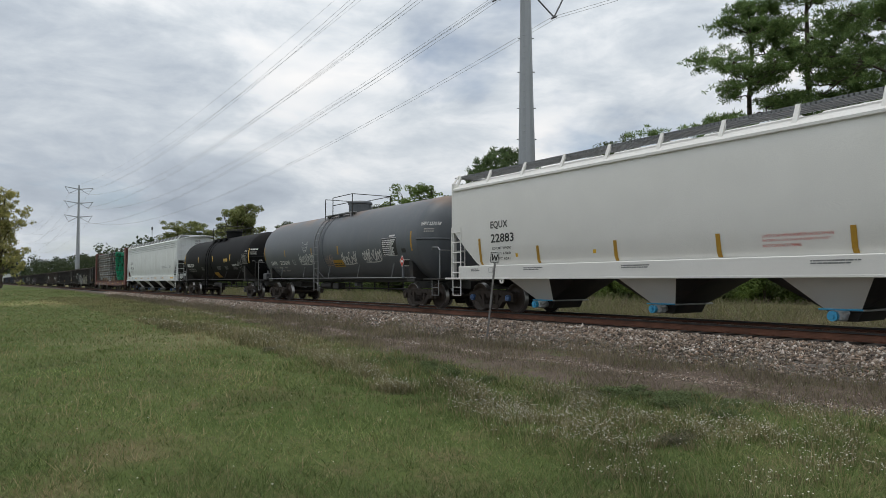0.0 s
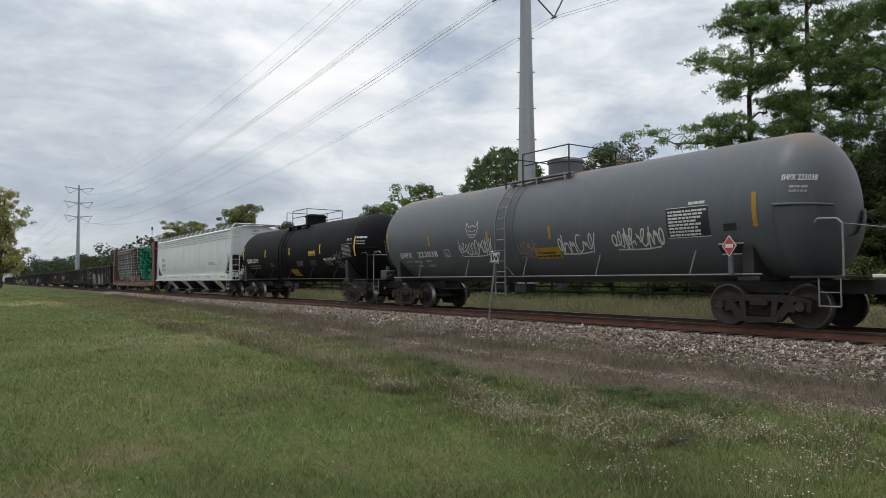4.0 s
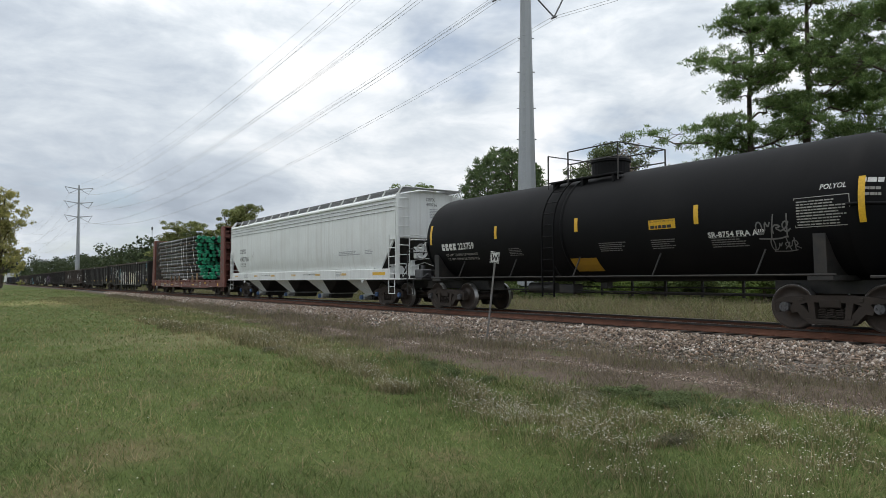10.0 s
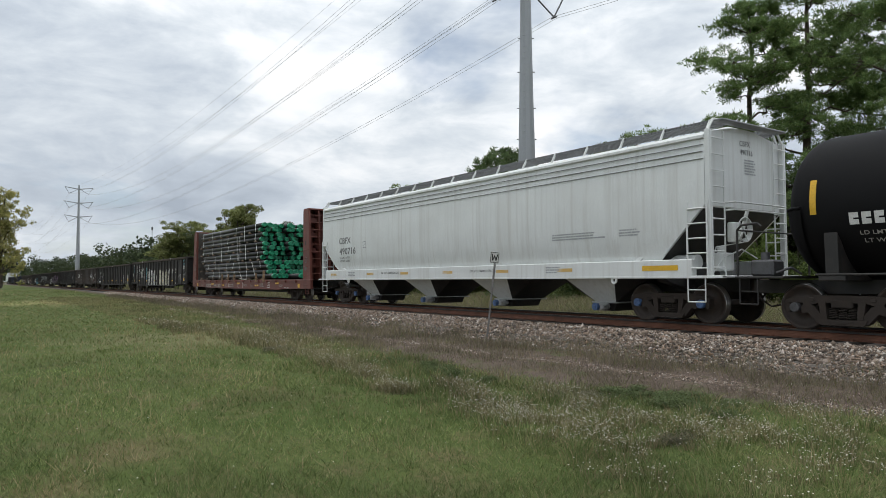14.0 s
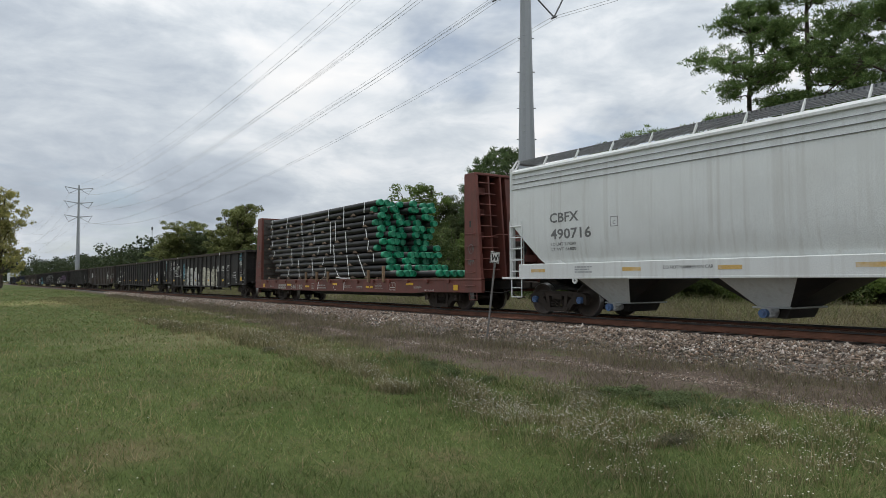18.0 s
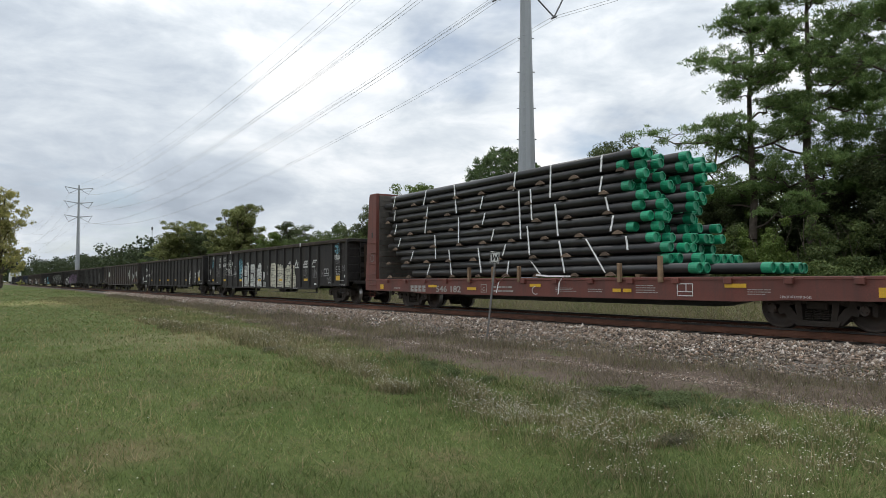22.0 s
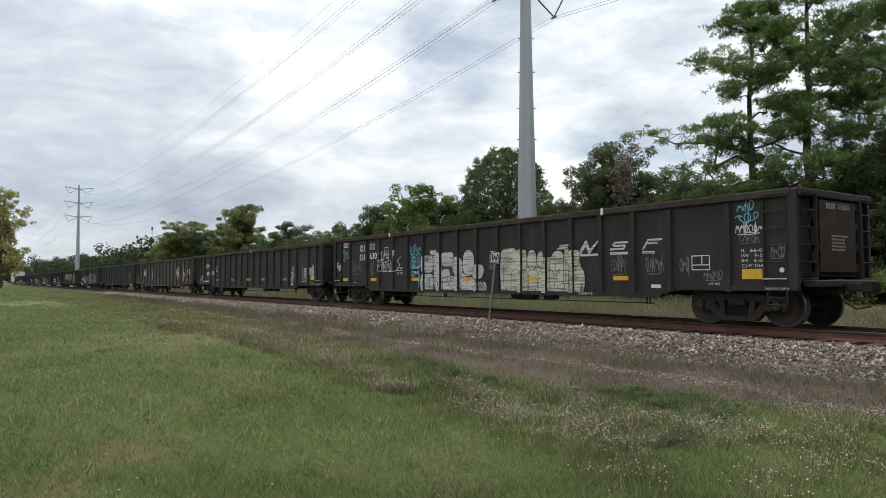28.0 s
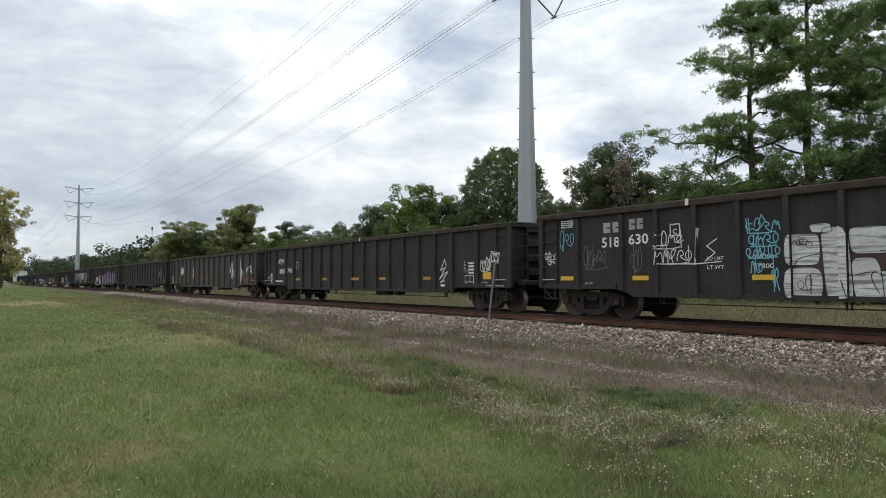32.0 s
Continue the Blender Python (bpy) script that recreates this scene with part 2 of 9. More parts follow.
M_LETTER_RED = surf("red_lettering", (0.55, 0.06, 0.04), 0.5, var=0.1, bump=0)
M_SPRAY_WHITE = surf("white_spray_paint", (0.66, 0.66, 0.63), 0.6, var=0.1, bump=0, dirt=(0.40, 0.38, 0.35), amount=0.5, dirt_scale=5)
M_SPRAY_CREAM = surf("streaky_cream_spray_paint", (0.66, 0.63, 0.50), 0.6, var=0.15, bump=0.05, dirt=(0.22, 0.2, 0.16), amount=0.5, streak=((0.15, 0.14, 0.115), (1.5, 7, 22), 0.85), cut=(0.50, 0.62))
M_SPRAY_SILVER = surf("streaky_silver_spray_paint", (0.60, 0.60, 0.57), 0.55, var=0.15, bump=0.05, dirt=(0.2, 0.19, 0.18), amount=0.4, streak=((0.15, 0.145, 0.14), (1.5, 7, 22), 0.85), cut=(0.50, 0.62))
M_SPRAY_MAROON = surf("dark_maroon_spray_paint", (0.055, 0.024, 0.026), 0.6, var=0.3, bump=0)
M_SPRAY_CYAN = surf("pale_blue_spray_paint", (0.16, 0.42, 0.52), 0.6, var=0.15, bump=0)
M_SPRAY_GREY = surf("thin_grey_spray_paint", (0.16, 0.155, 0.15), 0.6, var=0.15, bump=0)
M_SPRAY_PINK = surf("thin_tan_spray_paint", (0.34, 0.25, 0.20), 0.6, var=0.15, bump=0)
M_SPRAY_PURPLE = surf("purple_spray_paint", (0.30, 0.16, 0.33), 0.6, var=0.2, bump=0)
M_PIPE = surf("black_coated_pipe", (0.015, 0.015, 0.0155), 0.36, var=0.25, fine=25, bump=0.12, dirt=(0.075, 0.068, 0.06), amount=0.5, dirt_scale=1.6, obrand=0.35, spec=0.6)
M_PIPE_CAP = surf("green_plastic_cap", (0.015, 0.27, 0.14), 0.4, var=0.12, fine=20, bump=0.05, obrand=0.2)
M_STRAP = surf("white_woven_strap", (0.86, 0.86, 0.85), 0.6, var=0.08, bump=0.1)
M_DUNNAGE = surf("dull_timber_offcut", (0.15, 0.105, 0.072), 0.85, var=0.3, scale=6, fine=30, bump=0.4, dirt=(0.07, 0.055, 0.045), amount=0.5, dirt_scale=5, obrand=0.4)
M_WOOD = surf("raw_timber", (0.22, 0.145, 0.085), 0.8, var=0.25, scale=6, fine=30, bump=0.3, dirt=(0.12, 0.08, 0.05), amount=0.5, dirt_scale=5, obrand=0.25)
M_WOOD_GREY = surf("grey_weathered_planks", (0.085, 0.075, 0.065), 0.85, var=0.3, scale=5, fine=30, bump=0.4, dirt=(0.04, 0.035, 0.03), amount=0.5, obrand=0.2)
M_POLE = surf("galvanised_pole_steel", (0.36, 0.38, 0.40), 0.55, 0.35, var=0.08, scale=0.8, fine=20, bump=0.05, dirt=(0.28, 0.29, 0.30), amount=0.5, dirt_scale=0.8)
M_WIRE = surf("dull_aluminium_cable", (0.5, 0.51, 0.52), 0.6, 0.1, var=0.1, bump=0)
M_INSULATOR = surf("grey_insulator", (0.10, 0.10, 0.11), 0.4, var=0.1, bump=0)
M_SIGN = surf("white_sign_sheet", (0.72, 0.72, 0.69), 0.45, var=0.06, bump=0.03, dirt=(0.45, 0.43, 0.38), amount=0.4, dirt_scale=6)
M_POST = surf("galvanised_sign_post", (0.20, 0.195, 0.19), 0.6, 0.4, var=0.2, fine=40, bump=0.2, dirt=RUST, amount=0.3, dirt_scale=6)
M_BARK = surf("brown_grey_bark", (0.085, 0.065, 0.05), 0.95, var=0.3, scale=3, fine=14, bump=0.9, dirt=(0.15, 0.13, 0.11), amount=0.4, dirt_scale=3)
M_BLUE_TAG = surf("bright_blue_outlet_cap", (0.05, 0.36, 0.62), 0.4, var=0.1, bump=0)
M_WHITE_PLASTIC = surf("cast_outlet_metal", (0.42, 0.43, 0.43), 0.5, 0.3, var=0.15, bump=0.1)
L_OAK = leafy("oak_leaves", (0.066, 0.092, 0.040), (0.145, 0.172, 0.075), 0.45)
L_PINE = leafy("pine_needles", (0.105, 0.175, 0.062), (0.22, 0.30, 0.105), 0.5)
L_LIGHT = leafy("fresh_green_leaves", (0.105, 0.165, 0.04), (0.19, 0.25, 0.068), 0.5)
L_YELLOW = leafy("yellowing_leaves", (0.25, 0.26, 0.085), (0.46, 0.41, 0.16), 0.5)
L_DRY = leafy("dry_brown_leaves", (0.19, 0.15, 0.11), (0.31, 0.265, 0.21))
L_FAR = leafy("distant_leaves", (0.034, 0.052, 0.024), (0.066, 0.085, 0.037), 0.3)
L_OLIVE = leafy("olive_leaves", (0.125, 0.152, 0.052), (0.26, 0.268, 0.102), 0.45)
L_BUSH = leafy("olive_bush_leaves", (0.066, 0.105, 0.036), (0.155, 0.19, 0.066), 0.45)
G_ROUGH = leafy("rough_grass_blades", (0.095, 0.112, 0.042), (0.205, 0.21, 0.095), 0.35, 0.3)
G_STRAW = leafy("rough_straw_blades", (0.15, 0.128, 0.068), (0.25, 0.205, 0.115), 0.3, 0.3)
G_BLADE = leafy("grass_blades", (0.066, 0.100, 0.029), (0.238, 0.280, 0.108), 0.4, 0.35)
G_FAR = leafy("distant_lawn_blades", (0.112, 0.150, 0.048), (0.185, 0.222, 0.080), 0.4, 0.25)
G_DRY = leafy("dry_grass_blades", (0.225, 0.195, 0.098), (0.360, 0.300, 0.165), 0.3, 0.3)
G_BROWN = leafy("brown_weed_stalks", (0.13, 0.108, 0.078), (0.25, 0.21, 0.155), 0.2, 0.3)
G_STALK = leafy("weed_stalks", (0.15, 0.132, 0.068), (0.37, 0.315, 0.19), 0.3, 0.3)
G_FLOWER = leafy("white_flower_heads", (0.58, 0.54, 0.44), (0.82, 0.79, 0.71), 0.2, 0.1)


# where the green ends and the dead weeds beside the ballast begin: (x, y) along the line
WEED_EDGE = [(-60, 11.6), (-40, 11.2), (-30, 10.4), (-23, 8.8), (-16, 8.2), (-11.8, 7.3), (-8, 7.1), (-6.4, 7.5), (-5.2, 8.6), (-3.5, 9.0), (5, 9.0)]


def ground_material():
    """Lawn near the camera, weeds and pebbles along the line, rough dry grass beyond it."""
    m = bpy.data.materials.new("ground_cover")
    m.use_nodes = True
    n, l = m.node_tree.nodes, m.node_tree.links
    b = n["Principled BSDF"]
    tc = n.new("ShaderNodeTexCoord").outputs["Object"]
    s = n.new("ShaderNodeSeparateXYZ")
    l.new(tc, s.inputs[0])

    def tex(scale, detail=5):
        t = n.new("ShaderNodeTexNoise")
        t.inputs["Scale"].default_value, t.inputs["Detail"].default_value = scale, detail
        l.new(tc, t.inputs["Vector"])
        return t.outputs["Fac"]

    def rng(f, a, c, lo=0.0, hi=1.0):
        r = n.new("ShaderNodeMapRange")
        r.inputs[1].default_value, r.inputs[2].default_value, r.inputs[3].default_value, r.inputs[4].default_value = a, c, lo, hi
        l.new(f, r.inputs[0])
        return r.outputs[0]

    def mix(f, a, c):
        x = n.new("ShaderNodeMix")
        x.data_type = "RGBA"
        for k, v in ((0, f), (6, a), (7, c)):
            if isinstance(v, tuple):
                x.inputs[k].default_value = (*v, 1)
            else:
                l.new(v, x.inputs[k])
        return x.outputs[2]

    def add(a, c):
        x = n.new("ShaderNodeMath")
        l.new(a, x.inputs[0])
        l.new(c, x.inputs[1])
        return x.outputs[0]

    lawn = mix(rng(tex(0.5), 0.35, 0.65), (0.068, 0.10, 0.026), (0.10, 0.125, 0.04))
    lawn = mix(rng(tex(2.3, 6), 0.50, 0.75), lawn, (0.15, 0.125, 0.065))
    lawn = mix(rng(tex(18), 0.45, 0.7), lawn, (0.05, 0.07, 0.02))
    ragged = rng(tex(1.1, 6), 0.3, 0.7, 0.55, 1.45)
    for (px, py), reach, col in (((-7.0, 1.2), 0.7, (0.17, 0.125, 0.075)), ((-6.0, 0.6), 0.4, (0.16, 0.115, 0.07)), ((-11.2, 3.3), 1.1, (0.075, 0.075, 0.03)), ((-9.4, 3.45), 0.8, (0.085, 0.08, 0.034)), ((-57.0, 4.6), 6.0, (0.33, 0.29, 0.13)), ((-20.0, 5.6), 3.6, (0.20, 0.18, 0.10))):
        d = n.new("ShaderNodeVectorMath")
        d.operation = "DISTANCE"
        l.new(tc, d.inputs[0])
        d.inputs[1].default_value = (px, py, -0.6)
        k = n.new("ShaderNodeMath")
        k.operation = "MULTIPLY"
        l.new(d.outputs["Value"], k.inputs[0])
        l.new(ragged, k.inputs[1])
        lawn = mix(rng(k.outputs[0], reach * 0.45, reach * 1.15, 0.5, 0.0), lawn, col)
    weeds = mix(rng(tex(3), 0.35, 0.65), (0.078, 0.060, 0.046), (0.130, 0.100, 0.080))
    weeds = mix(rng(tex(26), 0.55, 0.68), weeds, (0.20, 0.155, 0.13))
    weeds = mix(rng(tex(1.3, 6), 0.55, 0.7), weeds, (0.085, 0.10, 0.04))
    rough = mix(rng(tex(0.8), 0.35, 0.65), (0.10, 0.10, 0.045), (0.19, 0.165, 0.085))
    wob = rng(tex(0.45), 0.2, 0.8, -0.8, 0.8)
    wob2 = rng(tex(3.0), 0.2, 0.8, -0.5, 0.5)
    edge = n.new("ShaderNodeValToRGB")
    while len(edge.color_ramp.elements) < len(WEED_EDGE):
        edge.color_ramp.elements.new(0.5)
    for e, (ex, ey) in zip(edge.color_ramp.elements, WEED_EDGE):
        e.position, e.color = (ex + 60) / 65, (ey / 12,) * 3 + (1,)
    l.new(rng(s.outputs[0], -60.0, 5.0), edge.inputs[0])
    y = add(add(s.outputs[1], wob), wob2)
    c = mix(rng(add(y, rng(edge.outputs[0], 0.0, 1.0, 0.0, -12.0)), -0.5, 0.5), lawn, weeds)
    c = mix(rng(y, 15.5, 17.0), c, rough)
    l.new(c, b.inputs["Base Color"])
    b.inputs["Roughness"].default_value = 0.95
    b.inputs["Specular IOR Level"].default_value = 0.1
    bp = n.new("ShaderNodeBump")
    bp.inputs["Strength"].default_value, bp.inputs["Distance"].default_value = 0.8, 0.03
    l.new(tex(30), bp.inputs["Height"])
    l.new(bp.outputs[0], b.inputs["Normal"])
    return m


M_GROUND = ground_material()


# ---- mesh helpers ----
class Shape:
    """Collects simple forms; part() turns them into one mesh."""

    def __init__(self):
        self.v, self.f, self.s, self.m = [], [], [], []

    def add(self, verts, faces, smooth=False, mi=0):
        o = len(self.v)
        self.v += [tuple(p) for p in verts]
        self.f += [tuple(i + o for i in q) for q in faces]
        self.s += [smooth] * len(faces)
        self.m += [mi] * len(faces)
        return self

    def box(self, x0, x1, y0, y1, z0, z1, mi=0, c=0.0):
        if c:
            return self.cbox(x0, x1, y0, y1, z0, z1, c, mi)
        v = [(x, y, z) for z in (z0, z1) for y in (y0, y1) for x in (x0, x1)]
        return self.add(v, [(0, 2, 3, 1), (4, 5, 7, 6), (0, 1, 5, 4), (2, 6, 7, 3), (0, 4, 6, 2), (1, 3, 7, 5)], False, mi)

    def cbox(self, x0, x1, y0, y1, z0, z1, c, mi=0):
        """A box with chamfered edges."""
        lo, hi = (x0, y0, z0), (x1, y1, z1)
        v, ids = [], {}
        for sx in (0, 1):
            for sy in (0, 1):
                for sz in (0, 1):
                    for ax in range(3):
                        p = []
                        for k, s in enumerate((sx, sy, sz)):
                            e = (lo, hi)[s][k]
                            p.append(e if k == ax else e + (c if s == 0 else -c))
                        ids[(sx, sy, sz, ax)] = len(v)
                        v.append(p)
        f = []
        for ax in range(3):
            a, b = [k for k in range(3) if k != ax]
            for s in (0, 1):
                q = []
                for u, w in ((0, 0), (1, 0), (1, 1), (0, 1)):
                    k = [0, 0, 0]
                    k[ax], k[a], k[b] = s, u, w
                    q.append(ids[(*k, ax)])
                f.append(q)
            for u in (0, 1):
                for w in (0, 1):
                    k0, k1 = [0, 0, 0], [0, 0, 0]
                    k0[ax], k1[ax] = 0, 1
                    k0[a] = k1[a] = u
                    k0[b] = k1[b] = w
                    f.append([ids[(*k0, a)], ids[(*k1, a)], ids[(*k1, b)], ids[(*k0, b)]])
        for sx in (0, 1):
            for sy in (0, 1):
                for sz in (0, 1):
                    f.append([ids[(sx, sy, sz, k)] for k in range(3)])
        return self.add(v, f, False, mi)

    def cyl(self, p0, p1, r0, r1=None, n=12, caps=True, mi=0, smooth=True):
        p0, p1 = Vector(p0), Vector(p1)
        r1 = r0 if r1 is None else r1
        d = (p1 - p0).normalized()
        a = d.orthogonal().normalized()
        b = d.cross(a)
        v = []
        for p, r in ((p0, r0), (p1, r1)):
            for i in range(n):
                t = 2 * math.pi * i / n
                v.append(p + (a * math.cos(t) + b * math.sin(t)) * r)
        self.add(v, [(i, (i + 1) % n, n + (i + 1) % n, n + i) for i in range(n)], smooth, mi)
        if caps:
            self.add(v, [tuple(range(n))[::-1], tuple(range(n, 2 * n))], False, mi)
        return self

    def tube(self, pts, r, n=6, mi=0):
        for a, b in zip(pts, pts[1:]):
            self.cyl(a, b, r, None, n, True, mi)
        return self

    def rope(self, pts, r, n=5, mi=0):
        """One round cord along a run of points."""
        v = []
        for i, p in enumerate(pts):
            d = (Vector(pts[min(i + 1, len(pts) - 1)]) - Vector(pts[max(i - 1, 0)])).normalized()
            a = d.cross(Vector((0, 0, 1))).normalized()
            b = d.cross(a)
            v += [Vector(p) + (a * math.cos(6.2832 * k / n) + b * math.sin(6.2832 * k / n)) * r for k in range(n)]
        f = [(i * n + k, i * n + (k + 1) % n, (i + 1) * n + (k + 1) % n, (i + 1) * n + k) for i in range(len(pts) - 1) for k in range(n)]
        return self.add(v, f, True, mi)

    def prism(self, poly, axis, a, b, mi=0):
        """A polygon drawn in the plane across an axis, given thickness from a to b along it."""
        k = len(poly)
        put = {"x": lambda t, p: (t, p[0], p[1]), "y": lambda t, p: (p[0], t, p[1]), "z": lambda t, p: (p[0], p[1], t)}[axis]
        v = [put(t, p) for t in (a, b) for p in poly]
        return self.add(v, [tuple(range(k))[::-1], tuple(range(k, 2 * k))] + [(i, (i + 1) % k, k + (i + 1) % k, k + i) for i in range(k)], False, mi)

    def lathe(self, profile, centre, axis, n=24, mi=0, smooth=True, mis=None):
        """Turns a profile of (distance along, radius) round an axis."""
        cx, cy, cz = centre
        v = []
        for t, r in profile:
            for i in range(n):
                w = 2 * math.pi * i / n
                c, s = r * math.cos(w), r * math.sin(w)
                v.append({"x": (cx + t, cy + c, cz + s), "y": (cx + c, cy + t, cz + s), "z": (cx + c, cy + s, cz + t)}[axis])
        for j in range(len(profile) - 1):
            self.add([], [], smooth, mi)
        o = len(self.v)
        self.v += v
        for j in range(len(profile) - 1):
            for i in range(n):
                k = (i + 1) % n
                self.f.append((o + j * n + i, o + j * n + k, o + (j + 1) * n + k, o + (j + 1) * n + i))
                self.s.append(smooth)
                self.m.append(mis[j] if mis else mi)
        return self

    def move(self, x=0, y=0, z=0):
        self.v = [(a + x, b + y, c + z) for a, b, c in self.v]
        return self

    def mirror_y(self):
        n = len(self.v)
        self.v += [(x, -y, z) for x, y, z in self.v]
        self.f += [tuple(i + n for i in q[::-1]) for q in self.f]
        self.s += self.s
        self.m += self.m
        return self

    def mesh(self, name, mats):
        me = bpy.data.meshes.new(name)
        me.from_pydata(self.v, [], self.f)
        me.polygons.foreach_set("use_smooth", self.s)
        me.polygons.foreach_set("material_index", self.m)
        for m in mats if isinstance(mats, (list, tuple)) else [mats]:
            me.materials.append(m)
        bm = bmesh.new()
        bm.from_mesh(me)
        bmesh.ops.recalc_face_normals(bm, faces=bm.faces)
        bm.to_mesh(me)
        bm.free()
        return me


def part(name, shape, mat, parent, label="", at=None):
    """One mesh object under a thing or a part. shape: a Shape, or a mesh that is shared."""
    me = shape.mesh(name, mat) if isinstance(shape, Shape) else shape
    ob = new(name, me)
    ob.parent = parent
    if at:
        ob.matrix_basis = at
    return tagged(ob, label) if label else ob


def thing(name, label, category, group="", m=None):
    ob = new(name)
    ob.empty_display_size = 0.2
    if m:
        ob.matrix_basis = m
    return tagged(ob, label, category, group)


def soup(name, corners, mat, smooth=False):
    """A mesh of many loose triangles, quads or bent blades of five corners, from an array (count, corners, 3)."""
    k, c = corners.shape[0], corners.shape[1]
    me = bpy.data.meshes.new(name)
    me.vertices.add(k * c)
    me.vertices.foreach_set("co", corners.astype(np.float32).ravel())
    me.loops.add(k * c)
    if c == 5:
        at = np.arange(k, dtype=np.int32)[:, None] * 5
        me.loops.add(k * 2)
        me.loops.foreach_set("vertex_index", (at + np.array([0, 1, 2, 3, 3, 2, 4], np.int32)).ravel())
        me.polygons.add(k * 2)
        me.polygons.foreach_set("loop_start", (np.arange(k, dtype=np.int32)[:, None] * 7 + np.array([0, 4], np.int32)).ravel())
    else:
        me.loops.foreach_set("vertex_index", np.arange(k * c, dtype=np.int32))
        me.polygons.add(k)
        me.polygons.foreach_set("loop_start", np.arange(0, k * c, c, dtype=np.int32))
    me.update(calc_edges=True)
    for m in mat if isinstance(mat, list) else [mat]:
        me.materials.append(m)
    return me


def lettering(words, height, width=None, slant=0.0, bold=0.02):
    """Flat text as a list of 2D points and faces, its lower left corner at 0, 0."""
    cu = bpy.data.curves.new("text", "FONT")
    cu.body, cu.size, cu.resolution_u, cu.shear = words, 1.0, 2, slant
    cu.offset = bold
    ob = bpy.data.objects.new("text", cu)
    me = bpy.data.meshes.new_from_object(ob)
    v = [(p.co.x, p.co.y) for p in me.vertices]
    f = [tuple(q.vertices) for q in me.polygons]
    bpy.data.objects.remove(ob)
    bpy.data.curves.remove(cu)
    x0, x1, y0, y1 = min(p[0] for p in v), max(p[0] for p in v), min(p[1] for p in v), max(p[1] for p in v)
    k = height / (y1 - y0)
    kx = width / (x1 - x0) if width else k
    return [((x - x0) * kx, (y - y0) * k) for x, y in v], f
# ---- the ground, the ballast and the track ----
def ground_height(y):
    for (a, za), (b, zb) in zip(PROFILE, PROFILE[1:]):
        if a <= y <= b:
            return za + (zb - za) * (y - a) / (b - a)
    return PROFILE[0][1] if y < 0 else PROFILE[-1][1]


PROFILE = [(-1500, -0.6), (-20, -0.6), (6, -0.6), (9, -0.64), (10.2, -0.62), (11.2, -0.66), (12.4, -0.62), (13.0, -0.6), (17.0, -0.6), (18.0, -0.62), (24, -0.55), (60, -0.5), (2500, -0.5)]


def bump_at(x, y):
    """Low swells and hummocks in the lawn, flat near the track."""
    k = min(1.0, max(0.15, (11.6 - y) / 2.0)) if y < 16 else 0.5
    far = min(1.0, max(0.0, (-x - 40) / 70)) if y < 12.6 else 0.0
    return 0.40 * far * far * (3 - 2 * far) + k * (0.06 * noise.noise((x * 0.23, y * 0.31, 0)) + 0.045 * noise.noise((x * 0.75, y * 0.95, 3)))


def build_ground():
    xs = [-3000, -900, -400, -200] + [-120 + i * 2.0 for i in range(40)] + [-40 + i * 0.5 for i in range(90)] + [8, 14, 30, 120, 900]
    ys = [-1500, -300, -60, -20] + [-8 + i * 0.5 for i in range(64)] + [26, 32, 45, 60, 120, 500, 2500]
    v, f = [], []
    for y in ys:
        for x in xs:
            n = bump_at(x, y)
            v.append((x, y, ground_height(y) + n))
    w = len(xs)
    for j in range(len(ys) - 1):
        for i in range(w - 1):
            f.append((j * w + i, j * w + i + 1, (j + 1) * w + i + 1, (j + 1) * w + i))
    s = Shape().add(v, f, True)
    ob = new("ground", s.mesh("ground", M_GROUND))
    return tagged(ob, "mown green lawn, brown weeds and dry grass along a railway", "ground", kind="structure")


build_ground()
BED = [(11.5, -0.68), (12.1, -0.52), (12.9, -0.235), (13.25, -0.215), (13.55, -0.27), (13.8, -0.30), (15.75, -0.29), (16.3, -0.21), (16.7, -0.24), (18.0, -0.66)]


def bed_height(y):
    return float(np.interp(y, [p[0] for p in BED], [p[1] for p in BED]))


def build_ballast():
    s = Shape()
    xs = [-1200, -400, -150] + [-90 + i * 1.5 for i in range(70)] + [60, 400]
    v, f = [], []
    for y, z in BED:
        for x in xs:
            v.append((x, y + 0.12 * noise.noise((x * 0.4, y, 9)), z))
    w = len(xs)
    for j in range(len(BED) - 1):
        for i in range(w - 1):
            f.append((j * w + i, j * w + i + 1, (j + 1) * w + i + 1, (j + 1) * w + i))
    s.add(v, f)
    ob = new("ballast", s.mesh("ballast", M_BED))
    return tagged(ob, "bank of crushed grey and pinkish stone under the track", "ballast", kind="structure")


build_ballast()


